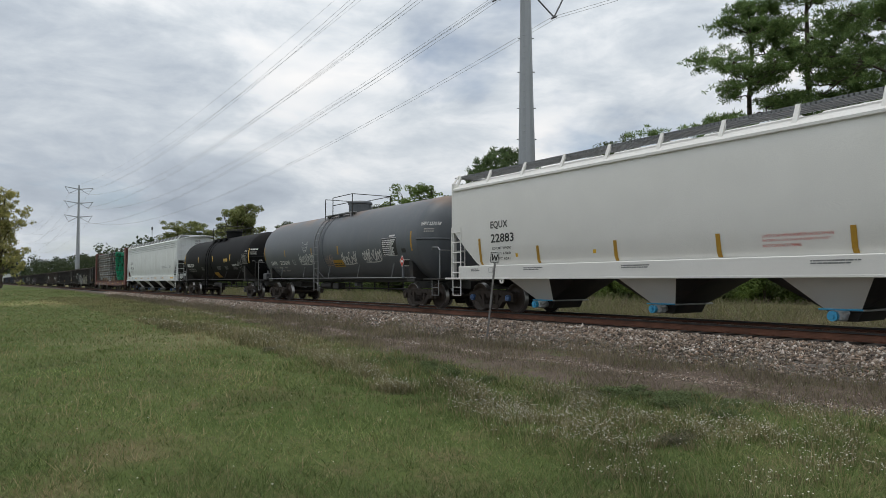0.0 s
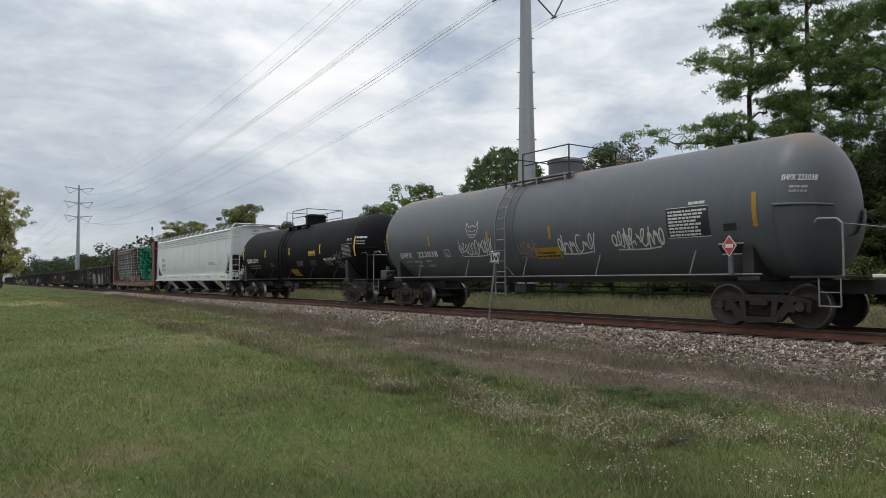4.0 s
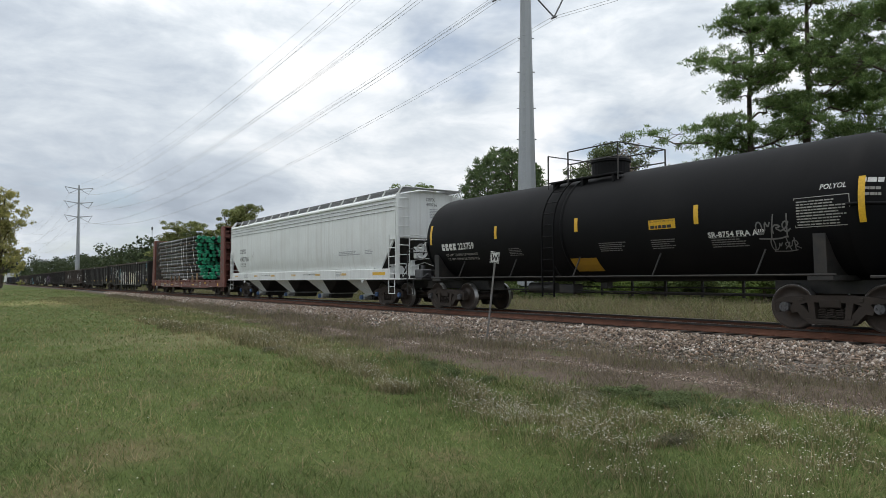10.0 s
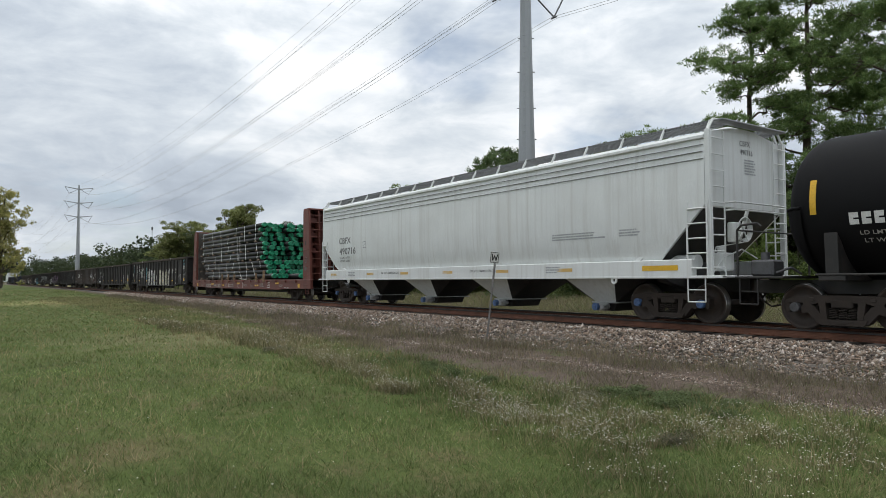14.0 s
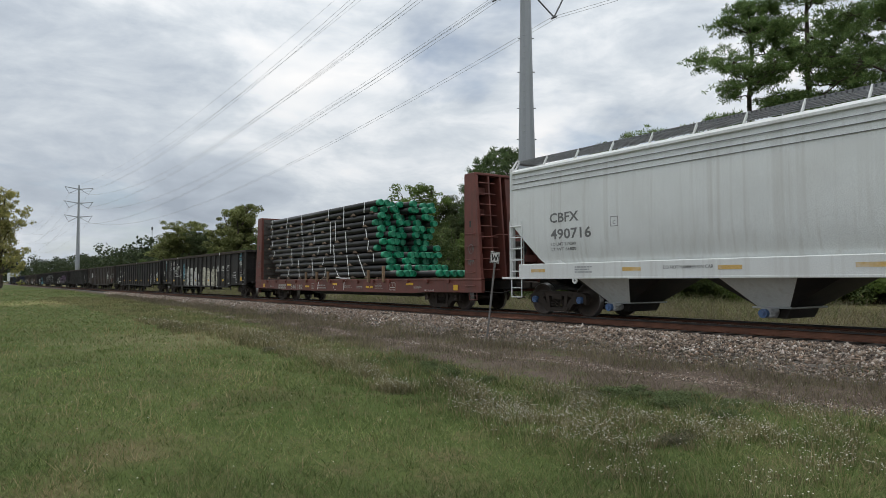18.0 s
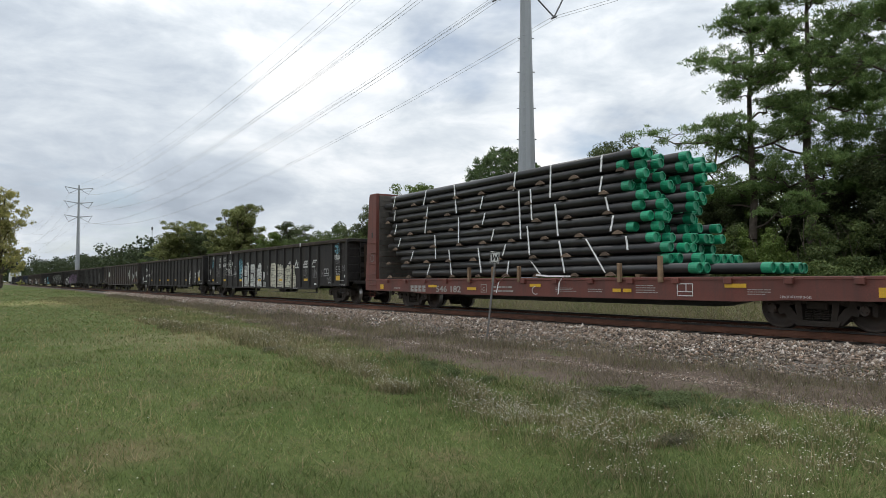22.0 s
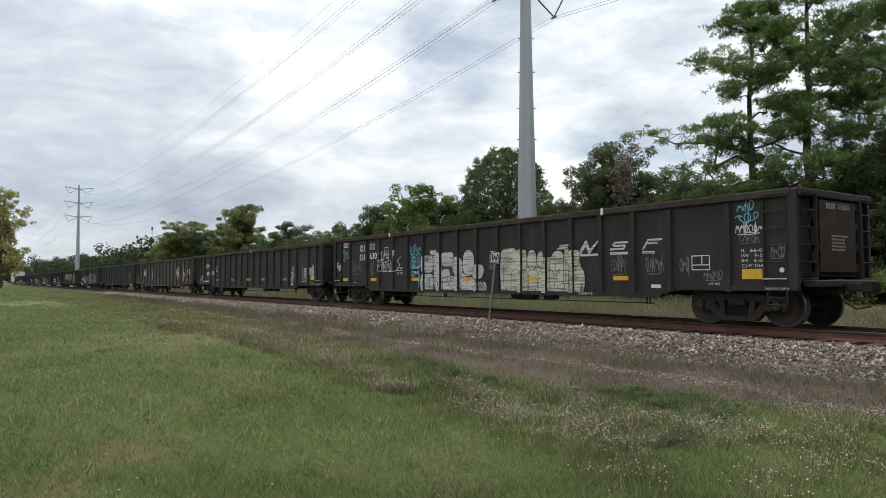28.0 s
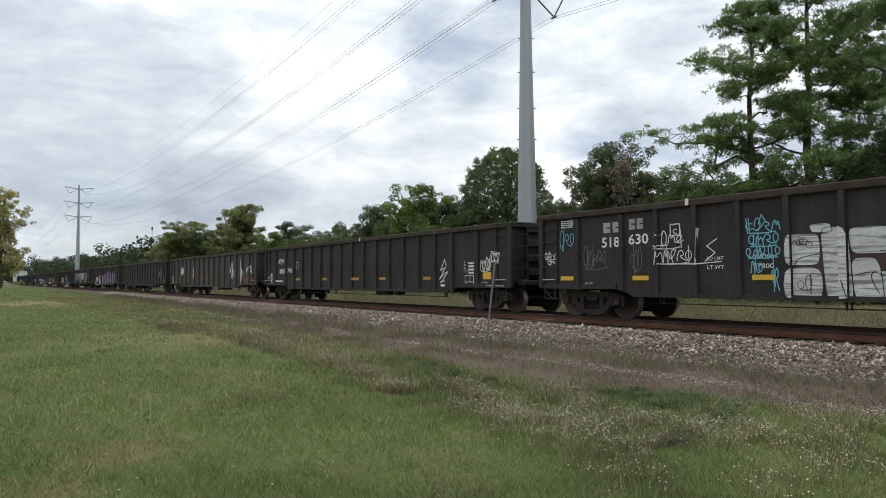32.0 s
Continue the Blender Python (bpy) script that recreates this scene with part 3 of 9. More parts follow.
def build_rails():
    prof = [(-0.075, -0.18), (0.075, -0.18), (0.075, -0.168), (0.02, -0.145), (0.009, -0.12), (0.009, -0.055), (0.036, -0.04), (0.036, -0.006), (0.028, 0.0),
            (-0.028, 0.0), (-0.036, -0.006), (-0.036, -0.04), (-0.009, -0.055), (-0.009, -0.12), (-0.02, -0.145), (-0.075, -0.168)]
    for side in (-1, 1):
        y = TRACK_Y + side * 0.755
        r = new("rail", Shape().prism([(y + a, z) for a, z in prof], "x", -1200, 400).mesh("rail", M_RAIL))
        tagged(r, "rust-brown steel rail with a worn bright top", "rail", "rails", "structure")
        part("rail_head_side", Shape().prism([(y - 0.0395, -0.041), (y - 0.0362, -0.041), (y - 0.0362, -0.004), (y - 0.0385, -0.004)], "x", -1200, 400), M_STEEL_DARK, r, "dark strip along the side of the rail head")
        part("rail_head_top", Shape().prism([(y - 0.027, 0.001), (y + 0.027, 0.001), (y + 0.022, 0.004), (y - 0.022, 0.004)], "x", -1200, 400), M_RAILTOP, r, "bright worn running surface")


build_rails()
# ---- railway cars. Each one's origin is on the track's centre, at rail height; the camera's side is -y ----
CARS, WHEELS = [], []
RUN = (52.404635, -1.15109, -0.501605, 0.461296, 0.529968, 0.217588)


def run(t):
    """How far the train has gone along the track since 16 s."""
    u = (t - 16) / 16
    return sum(c * u ** (i + 1) for i, c in enumerate(RUN))


def rail_car(name, label, x, group="cars of the train"):
    ob = thing(name, label, "railway car", group, pose(x + run(0), TRACK_Y, 0))
    CARS.append((ob, x))
    return ob


def wheelset_mesh(r, cap):
    prof = [(-0.07, 0.06), (-0.07, 0.12), (-0.035, 0.14), (-0.012, r - 0.09), (-0.055, r - 0.065), (-0.062, r - 0.01), (-0.055, r), (0.055, r + 0.004), (0.068, r + 0.028), (0.08, r + 0.022),
            (0.08, r - 0.06), (0.02, r - 0.09), (0.03, 0.15), (0.06, 0.12), (0.06, 0.06)]
    mis = [0, 0, 0, 0, 0, 1, 1, 1, 1, 0, 0, 0, 0, 0]
    s = Shape()
    for side in (-1, 1):
        p = [(side * -1 * t, q) for t, q in prof]
        s.lathe(p, (0, side * 0.745, 0), "y", 32, mis=mis)
        s.cyl((0, side * 0.8, 0), (0, side * 1.06, 0), 0.10, None, 14)
        s.cyl((0, side * 1.06, 0), (0, side * 1.15, 0), 0.105, 0.095, 14, mi=2)
        for k in range(3):
            a = 2.1 * k
            s.cyl((0.055 * math.cos(a), side * 1.15, 0.055 * math.sin(a)), (0.055 * math.cos(a), side * 1.175, 0.055 * math.sin(a)), 0.018, None, 6, mi=2)
    s.cyl((0, -0.75, 0), (0, 0.75, 0), 0.085, None, 14)
    return s.mesh("wheelset", [M_WHEEL, M_TREAD, cap])


WHEEL_MESH = {(0.457, "blue"): wheelset_mesh(0.457, M_CAP_BLUE), (0.457, "grey"): wheelset_mesh(0.457, M_CAP_GREY), (0.457, "dark"): wheelset_mesh(0.457, M_WHEEL), (0.42, "dark"): wheelset_mesh(0.42, M_WHEEL)}


def side_frame_mesh(r):
    """A cast side frame: two bearing pedestals, a top member, sloping legs and a spring seat."""
    s = Shape()
    h = r
    # top member
    s.prism([(-1.10, h + 0.02), (-1.11, h + 0.12), (-0.98, h + 0.19), (-0.5, h + 0.24), (0.5, h + 0.24), (0.98, h + 0.19), (1.11, h + 0.12), (1.10, h + 0.02), (1.02, h + 0.10), (0.76, h + 0.10), (0.68, h + 0.02), (0.42, h + 0.10), (-0.42, h + 0.10), (-0.68, h + 0.02), (-0.76, h + 0.10), (-1.02, h + 0.10)], "y", -0.10, 0.09)
    for k in (-1, 1):
        # sloping leg, column, bearing jaws and adapter
        s.prism([(k * 0.72, h + 0.09), (k * 0.79, h - 0.02), (k * 0.76, h - 0.12), (k * 0.64, h - 0.10), (k * 0.47, h - 0.29), (k * 0.28, h - 0.34), (k * 0.26, h - 0.22), (k * 0.37, h - 0.16), (k * 0.52, h + 0.03)], "y", -0.10, 0.08)
        s.prism([(k * 0.30, h + 0.14), (k * 0.44, h + 0.14), (k * 0.38, h - 0.20), (k * 0.27, h - 0.22)], "y", -0.115, 0.085)
        s.prism([(k * 1.0, h + 0.11), (k * 1.11, h + 0.08), (k * 1.08, h - 0.11), (k * 1.0, h - 0.10)], "y", -0.09, 0.08)
        s.cbox(k * 0.889 - 0.13, k * 0.889 + 0.13, -0.10, 0.085, h + 0.085, h + 0.15, 0.01)
        s.prism([(k * 0.889 - 0.12, h + 0.09), (k * 0.889 + 0.12, h + 0.09), (k * 0.889 + 0.10, h + 0.02), (k * 0.889 - 0.10, h + 0.02)], "y", -0.06, 0.06)
        s.cbox(k * 0.56 - 0.05, k * 0.56 + 0.05, -0.115, -0.09, h + 0.12, h + 0.20, 0.008)
    s.prism([(-0.46, h - 0.22), (0.46, h - 0.22), (0.40, h - 0.33), (-0.40, h - 0.33)], "y", -0.13, 0.12)
    s.cbox(-0.25, 0.25, -0.135, -0.10, h - 0.31, h - 0.24, 0.01)
    return s.mesh("side_frame", M_TRUCK)


def spring_mesh(r):
    pts = []
    for i in range(37):
        a = i * math.pi / 4
        pts.append((0.072 * math.cos(a), -0.055 + 0.05 * math.sin(a), r - 0.215 + i * 0.205 / 36))
    return Shape().tube(pts, 0.014, 5).mesh("spring", M_TRUCK)


SIDE_FRAME = {r: side_frame_mesh(r) for r in (0.457, 0.42)}
SPRINGS = {r: spring_mesh(r) for r in (0.457, 0.42)}


def bolster_mesh(r):
    s = Shape().cbox(-0.2, 0.2, -1.12, 1.12, r, r + 0.16, 0.02)
    s.cyl((0, 0, r + 0.16), (0, 0, r + 0.24), 0.18, None, 16)
    for k in (-1, 1):
        s.cbox(k * 0.42 - 0.04, k * 0.42 + 0.04, -0.9, 0.9, r - 0.14, r - 0.06, 0.01)
        for q in (-1, 1):
            s.cbox(k * 0.42 - 0.06, k * 0.42 + 0.02, q * 0.755 - 0.06, q * 0.755 + 0.06, r - 0.17, r + 0.05, 0.01)
    return s.mesh("truck", M_TRUCK)


BOLSTER = {r: bolster_mesh(r) for r in (0.457, 0.42)}


def truck(car, x, cap="grey", r=0.457, turning=True):
    t = part("truck", BOLSTER[r], None, car, "grimy cast steel truck", pose(x, 0, 0))
    for side in (-1, 1):
        part("side_frame", SIDE_FRAME[r], None, t, at=pose(0, side * 1.0, 0, 0, 0, 0 if side < 0 else 180))
        for cx in (-0.17, 0.0, 0.17):
            part("spring", SPRINGS[r], None, t, at=pose(cx, side * 1.0, 0, 0, 0, 0 if side < 0 else 180))
    for k in (-1, 1):
        w = part("wheelset", WHEEL_MESH[(r, cap)], None, t, at=pose(k * 0.889, 0, r))
        if turning:
            WHEELS.append((w, k * 0.889, r))


def coupler_mesh():
    s = Shape().cbox(-0.1, 0.55, -0.07, 0.07, 0.78, 0.94, 0.02)
    s.cbox(-0.25, 0.05, -0.2, 0.2, 0.70, 1.02, 0.02)
    s.cbox(0.5, 0.72, -0.16, 0.05, 0.74, 0.98, 0.03).cbox(0.55, 0.75, 0.05, 0.15, 0.76, 0.96, 0.02)
    s.tube([(0.1, -0.25, 0.75), (0.25, -0.28, 0.55), (0.45, -0.25, 0.42), (0.7, -0.18, 0.48)], 0.022)
    return s.mesh("coupler", M_TRUCK)


COUPLER = coupler_mesh()


def couplers(car, half):
    part("coupler", COUPLER, None, car, at=pose(half, 0, 0))
    part("coupler", COUPLER, None, car, at=pose(-half, 0, 0, 0, 0, 180))


def ladder(parent, name, mat, x0, x1, y, z0, z1, rungs, r=0.014, along="x", stile=0.02, label=""):
    """An upright ladder with two stiles and round rungs."""
    s = Shape()
    for e in (x0, x1):
        if along == "x":
            s.cbox(e - stile, e + stile, y - 0.012, y + 0.012, z0, z1, 0.004)
        else:
            s.cbox(y - 0.012, y + 0.012, e - stile, e + stile, z0, z1, 0.004)
    for i in range(rungs):
        z = z0 + (z1 - z0) * (i + 0.5) / rungs
        if along == "x":
            s.cyl((x0, y, z), (x1, y, z), r, None, 6)
        else:
            s.cyl((y, x0, z), (y, x1, z), r, None, 6)
    return part(name, s, mat, parent, label)


def stirrup(parent, x0, x1, y, z0, z1, mat):
    s = Shape().tube([(x0, y, z1), (x0, y, z0), (x1, y, z0), (x1, y, z1)], 0.016)
    s.tube([(x0, y, (z0 + z1) / 2), (x1, y, (z0 + z1) / 2)], 0.012)
    return part("sill_step", s, mat, parent)


def flat_side(hw):
    return lambda u, z, off=0.006: (u, -hw - off, z)


def round_side(r, zc):
    def place(u, z, off=0.008):
        a = math.asin(max(-1, min(1, (z - zc) / r)))
        return (u, -(r + off) * math.cos(a), zc + (r + off) * math.sin(a))
    return place


def words(parent, name, text, x, z, h, side, mat, width=None, slant=0.0):
    """Painted lettering laid on a side, its lower left corner at x, z."""
    v, f = lettering(text, h, width, slant, 0.02 if h >= 0.12 else 0.008 if h >= 0.07 else 0.0)
    return part(name, Shape().add([side(x + a, z + b) for a, b in v], f), mat, parent)


def patch(parent, name, x0, x1, z0, z1, side, mat, off=0.006, n=None, label=""):
    """A flat rectangle of paint or sheet laid on a side."""
    n = n or max(1, int((z1 - z0) / 0.12))
    v, f = [], []
    for i in range(n + 1):
        z = z0 + (z1 - z0) * i / n
        v += [side(x0, z, off), side(x1, z, off)]
    f = [(2 * i, 2 * i + 1, 2 * i + 3, 2 * i + 2) for i in range(n)]
    return part(name, Shape().add(v, f), mat, parent, label)


def bars(parent, name, x, z, w, h, rows, side, mat, seed=1, fill=0.55):
    """Small print that cannot be read: rows of short bars."""
    rnd = random.Random(seed)
    s = Shape()
    step = h / rows
    for i in range(rows):
        zz = z + h - (i + 1) * step
        u = x
        while u < x + w * rnd.uniform(0.7, 1.0):
            e = min(u + rnd.uniform(0.03, 0.12) * max(1, step / 0.06), x + w)
            a, b = side(u, zz, 0.007), side(e, zz, 0.007)
            c, d = side(e, zz + step * fill, 0.007), side(u, zz + step * fill, 0.007)
            s.add([a, b, c, d], [(0, 1, 2, 3)])
            u = e + step * 0.25
    return part(name, s, mat, parent)


def outline_box(parent, name, x0, x1, z0, z1, side, mat, w=0.02, cross=False):
    s = Shape()
    lines = [(x0, x1, z0, z0 + w), (x0, x1, z1 - w, z1), (x0, x0 + w, z0, z1), (x1 - w, x1, z0, z1)]
    if cross:
        lines += [(x0, x1, z0 + (z1 - z0) * 0.32, z0 + (z1 - z0) * 0.32 + w), (x0 + (x1 - x0) * 0.55, x0 + (x1 - x0) * 0.55 + w, z0 + (z1 - z0) * 0.32, z1)]
    for a, b, c, d in lines:
        s.add([side(a, c, 0.007), side(b, c, 0.007), side(b, d, 0.007), side(a, d, 0.007)], [(0, 1, 2, 3)])
    return part(name, s, mat, parent)


def strokes(parent, name, lines, width, side, mat, off=0.009):
    """Sprayed lines: each one a ribbon along a run of points (x, z)."""
    s = Shape()
    k = 0
    for pts in lines:
        for (x0, z0), (x1, z1) in zip(pts, pts[1:]):
            k += 1
            lift = off + 0.0007 * (k % 9)
            d = math.hypot(x1 - x0, z1 - z0) or 1e-6
            nx, nz = -(z1 - z0) / d * width / 2, (x1 - x0) / d * width / 2
            ex, ez = (x1 - x0) / d * width * 0.35, (z1 - z0) / d * width * 0.35
            s.add([side(x0 - ex + nx, z0 - ez + nz, lift), side(x0 - ex - nx, z0 - ez - nz, lift), side(x1 + ex - nx, z1 + ez - nz, lift), side(x1 + ex + nx, z1 + ez + nz, lift)], [(0, 1, 2, 3)])
    return part(name, s, mat, parent)


def smooth_run(pts, times=2):
    """Cuts the corners of a run of points."""
    for _ in range(times):
        out = [pts[0]]
        for (a, b), (c, d) in zip(pts, pts[1:]):
            out += [(a * 0.75 + c * 0.25, b * 0.75 + d * 0.25), (a * 0.25 + c * 0.75, b * 0.25 + d * 0.75)]
        pts = out + [pts[-1]]
    return pts


def scrawl(x, z, w, h, n, seed):
    """Runs of points for an unreadable tag: one quick looping line, with a few stems and an underline."""
    rnd = random.Random(seed)
    pts = []
    for i in range(n):
        x0, cw = x + w * i / n, w / n
        tall, low, kind = rnd.uniform(0.7, 1.15), rnd.uniform(-0.15, 0.2), rnd.choice("loop hook sharp hump sharp loop".split())
        if kind == "loop":
            way, wide = rnd.choice((-1, 1)), rnd.uniform(0.3, 0.55)
            for k in range(8):
                t = 2 * math.pi * k / 8 - 1.3
                pts.append((x0 + cw * (0.4 + 0.25 * k / 8) + cw * wide * math.cos(t * way), z + h * (low + (tall - low) * (0.5 + 0.5 * math.sin(t)))))
        elif kind == "hook":
            pts += [(x0 + cw * 0.95, z + h * tall * 0.9), (x0 + cw * 0.4, z + h * tall), (x0 + cw * 0.1, z + h * 0.5), (x0 + cw * 0.5, z + h * low), (x0 + cw * 1.0, z + h * (low + 0.2))]
        elif kind == "sharp":
            pts += [(x0 + cw * 0.1, z + h * low), (x0 + cw * rnd.uniform(0.2, 0.5), z + h * tall), (x0 + cw * rnd.uniform(0.4, 0.7), z + h * rnd.uniform(0.2, 0.5)), (x0 + cw * 0.8, z + h * tall * 0.9), (x0 + cw * 1.05, z + h * low)]
        else:
            pts += [(x0, z + h * 0.4), (x0 + cw * 0.3, z + h * tall * 0.8), (x0 + cw * 0.75, z + h * tall * 0.75), (x0 + cw * 0.9, z + h * 0.45), (x0 + cw * 0.3, z + h * 0.4), (x0 + cw * 1.1, z + h * low)]
    cut = len(pts) // 2 if n > 3 else len(pts)
    out = [smooth_run(pts[:cut], 1)] + ([smooth_run(pts[cut:], 1)] if cut < len(pts) else [])
    for i in range(max(1, n // 2)):
        u, lean = rnd.uniform(0.05, 0.95), rnd.uniform(-0.12, 0.2)
        out.append(smooth_run([(x + w * u, z - h * 0.1), (x + w * (u + lean * 0.3), z + h * 0.5), (x + w * (u + lean * 0.6), z + h * 1.1)], 1))
    if n > 3:
        out.append(smooth_run([(x + w * 0.1, z - h * 0.12), (x + w * 0.6, z - h * 0.18), (x + w * 0.9, z - h * 0.06)], 1))
    return out


def letter_blocks(parent, name, x, z, w, h, n, side, mat, t=0.06, lean=0.0):
    """A brand mark as a row of plain notched blocks."""
    for i in range(n):
        x0, x1 = x + w * i / n, x + w * (i + 0.76) / n
        xm = x0 + (x1 - x0) * 0.45
        v = [side(a, c, 0.007) for c in (z, z + h * 0.42, z + h * 0.56, z + h) for a in (x0, xm, x1)]
        part(name, Shape().add(v, [(0, 1, 4, 3), (1, 2, 5, 4), (3, 4, 7, 6), (6, 7, 10, 9), (7, 8, 11, 10)]), mat, parent)


# ---- tank cars ----
def tank_car(name, label, xc, zc, r, knuckle, head, tc, mat, cap, walk_z, dome_x, ladder_x, seed):
    car = rail_car(name, label, xc)
    prof = []
    for i in range(9):
        a = math.pi / 2 * i / 8
        prof.append((-knuckle - head * math.cos(a), max(0.001, r * math.sin(a) ** 0.85)))
    for j in range(1, 12):
        prof.append((-knuckle + 2 * knuckle * j / 12, r))
    prof += [(-t, q) for t, q in prof[:9][::-1]]
    part("tank", Shape().lathe(prof, (0, 0, zc), "x", 64), mat, car)
    for k in (-1, 1):
        s = Shape()
        s.prism([(k * (tc + 2.2), 1.0), (k * (tc - 1.5), 1.0), (k * (tc - 1.5), 0.72), (k * (tc + 2.2), 0.72)], "y", -0.35, 0.35)
        part("stub_sill", s, M_STEEL_DARK, car)
        s = Shape()
        for q in (-1, 1):
            y0, y1 = sorted((q * 1.38, q * 0.55))
            s.prism([(q * 1.42, 1.08), (q * 0.4, 1.08), (q * 0.4, zc - r + 0.3), (q * 1.1, zc - r * math.cos(math.asin(1.1 / r)) + 0.05), (q * 1.45, zc - r * math.cos(math.asin(1.35 / r)) + 0.05)], "x", k * tc - 0.12, k * tc + 0.12)
        s.cbox(k * tc - 0.25, k * tc + 0.25, -1.45, 1.45, 0.98, 1.09, 0.015)
        part("bolster_saddle", s, M_STEEL_DARK, car)
        part("end_platform", Shape().cbox(min(k * (tc + 0.9), k * (tc + 1.95)), max(k * (tc + 0.9), k * (tc + 1.95)), -1.5, 1.5, 1.03, 1.08, 0.01), M_STEEL_DARK, car)
        s = Shape()
        for q in (-1, 1):
            s.tube([(k * (tc + 1.9), q * 1.46, 1.08), (k * (tc + 1.9), q * 1.46, 2.05), (k * (tc + 1.8), q * 1.46, 2.15), (k * (tc + 1.45), q * 1.46, 2.17), (k * (tc + 1.38), q * 1.44, 2.10)], 0.024, 8)
        s.tube([(k * (tc + 1.9), -1.46, 2.05), (k * (tc + 1.9), 1.46, 2.05)], 0.02, 6)
        part("end_handrail", s, M_GRATE if mat is M_TANK_GREY else M_STEEL_DARK, car)
        stirrup(car, min(k * (tc + 1.45), k * (tc + 1.85)), max(k * (tc + 1.45), k * (tc + 1.85)), -1.48, 0.5, 1.03, M_GRATE if mat is M_TANK_GREY else M_STEEL_DARK)
        truck(car, k * tc, cap)
    couplers(car, tc + 2.15)
    # handrail along the belly with its brackets
    for q in (-1, 1):
        part("side_handrail", Shape().cyl((-tc - 0.3, q * 1.44, walk_z), (tc + 0.3, q * 1.44, walk_z), 0.022, None, 8), M_GRATE if mat is M_TANK_GREY else M_STEEL_DARK, car)
    for i in range(5):
        x = -tc + 2 * tc * (i + 0.5) / 5
        for q in (-1, 1):
            part("handrail_bracket", Shape().cyl((x, q * 1.44, walk_z), (x + 0.14, q * r * 0.87, zc - r * 0.55), 0.02, None, 6), M_GRATE if mat is M_TANK_GREY else M_STEEL_DARK, car)
    s = Shape().cbox(-tc - 1.75, -tc - 1.25, -1.25, -0.8, 1.08, 1.42, 0.04).cyl((-tc - 1.55, -1.0, 1.4), (-tc - 1.55, -1.0, 1.58), 0.09, None, 12)
    s.tube([(-tc - 1.2, -1.2, 1.15), (-tc - 0.9, -1.2, 1.25), (-tc - 0.8, -1.0, 1.12)], 0.025)
    part("brake_valve", s, M_CAP_GREY, car)
    # safety rails and brake gear under the tank
    s = Shape()
    for z in (0.62, 0.80):
        s.box(-tc + 1.6, tc - 1.6, 0.95, 0.98, z - 0.02, z + 0.02)
    for i in range(9):
        x = -tc + 1.9 + (2 * tc - 3.8) * i / 8
        s.box(x - 0.03, x + 0.03, 0.94, 0.99, 0.55, 1.1)
    part("belly_rail", s, M_STEEL_DARK, car)
    s = Shape().cyl((-2.9, -0.3, 0.78), (-1.8, -0.3, 0.78), 0.16, None, 14).cbox(-1.5, -0.9, -0.5, -0.1, 0.62, 0.9, 0.03)
    s.tube([(-tc + 1, -0.4, 0.7), (-3, -0.35, 0.72)], 0.025).tube([(-0.9, -0.3, 0.7), (tc - 1, -0.4, 0.68)], 0.02)
    part("brake_cylinder", s, M_STEEL_DARK, car)
    s = Shape().cyl((dome_x - 0.2, 0, zc - r - 0.02), (dome_x - 0.2, 0, zc - r + 0.2), 0.25, 0.7, 18).cbox(dome_x - 0.32, dome_x - 0.08, -0.12, 0.12, zc - r - 0.2, zc - r, 0.02)
    part("bottom_outlet", s, M_STEEL_DARK if mat is M_TANK_BLACK else mat, car)
    # dome, platform, rails
    s = Shape().lathe([(0, 0.52), (0.42, 0.52), (0.44, 0.56), (0.50, 0.56), (0.56, 0.50), (0.58, 0.02)], (dome_x, 0, zc + r - 0.08), "z", 28, smooth=False)
    part("dome", s, M_TANK_DOME if mat is M_TANK_GREY else mat, car)
    px0, px1 = ladder_x - 0.35, dome_x + 1.1
    for q in (-0.95, 0.75):
        s = Shape().cbox(px0, px1, q, q + 0.22, zc + r - 0.14, zc + r - 0.09, 0.008)
        for x in (px0 + 0.2, (px0 + px1) / 2, px1 - 0.2):
            s.box(x - 0.03, x + 0.03, q, q + 0.22, zc + r - 0.36, zc + r - 0.13)
        part("top_platform", s, M_GRATE if mat is M_TANK_GREY else mat, car)
    s = Shape()
    zt = zc + r - 0.1
    for x in (px0, ladder_x + 0.45, px1):
        for q in (-0.97, 0.97):
            s.cyl((x, q, zt - 0.2), (x, q, zt + 0.78), 0.022, None, 6)
    for q in (-0.97, 0.97):
        for z in (0.42, 0.78):
            s.cyl((ladder_x + 0.45 if q < 0 else px0, q, zt + z), (px1, q, zt + z), 0.018, None, 6)
    for x in (px0, px1):
        s.cyl((x, -0.97, zt + 0.78), (x, 0.97, zt + 0.78), 0.018, None, 6)
    part("platform_rail", s, M_STEEL_DARK, car)
    # ladder that follows the tank's side
    s = Shape()
    side = round_side(r + 0.07, zc)
    for x in (ladder_x, ladder_x + 0.46):
        pts = []
        for i in range(10):
            a = radians(62 - i * 6.9)
            pts.append((x, -(r + 0.07) * math.cos(a), zc + (r + 0.07) * math.sin(a)))
        pts += [(x, -r - 0.07, zc - 0.4), (x, -r - 0.06, 0.55)]
        for p, q in zip(pts, pts[1:]):
            s.prism([(p[1], p[2]), (q[1], q[2]), (q[1] - 0.05, q[2]), (p[1] - 0.05, p[2])], "x", x - 0.012, x + 0.012)
    for i in range(11):
        z = 0.62 + i * 0.32
        if z < zc:
            y = -r - 0.09
        else:
            a = math.asin(min(0.95, (z - zc) / (r + 0.09)))
            y = -(r + 0.09) * math.cos(a)
        s.cyl((ladder_x, y, z), (ladder_x + 0.46, y, z), 0.014, None, 6)
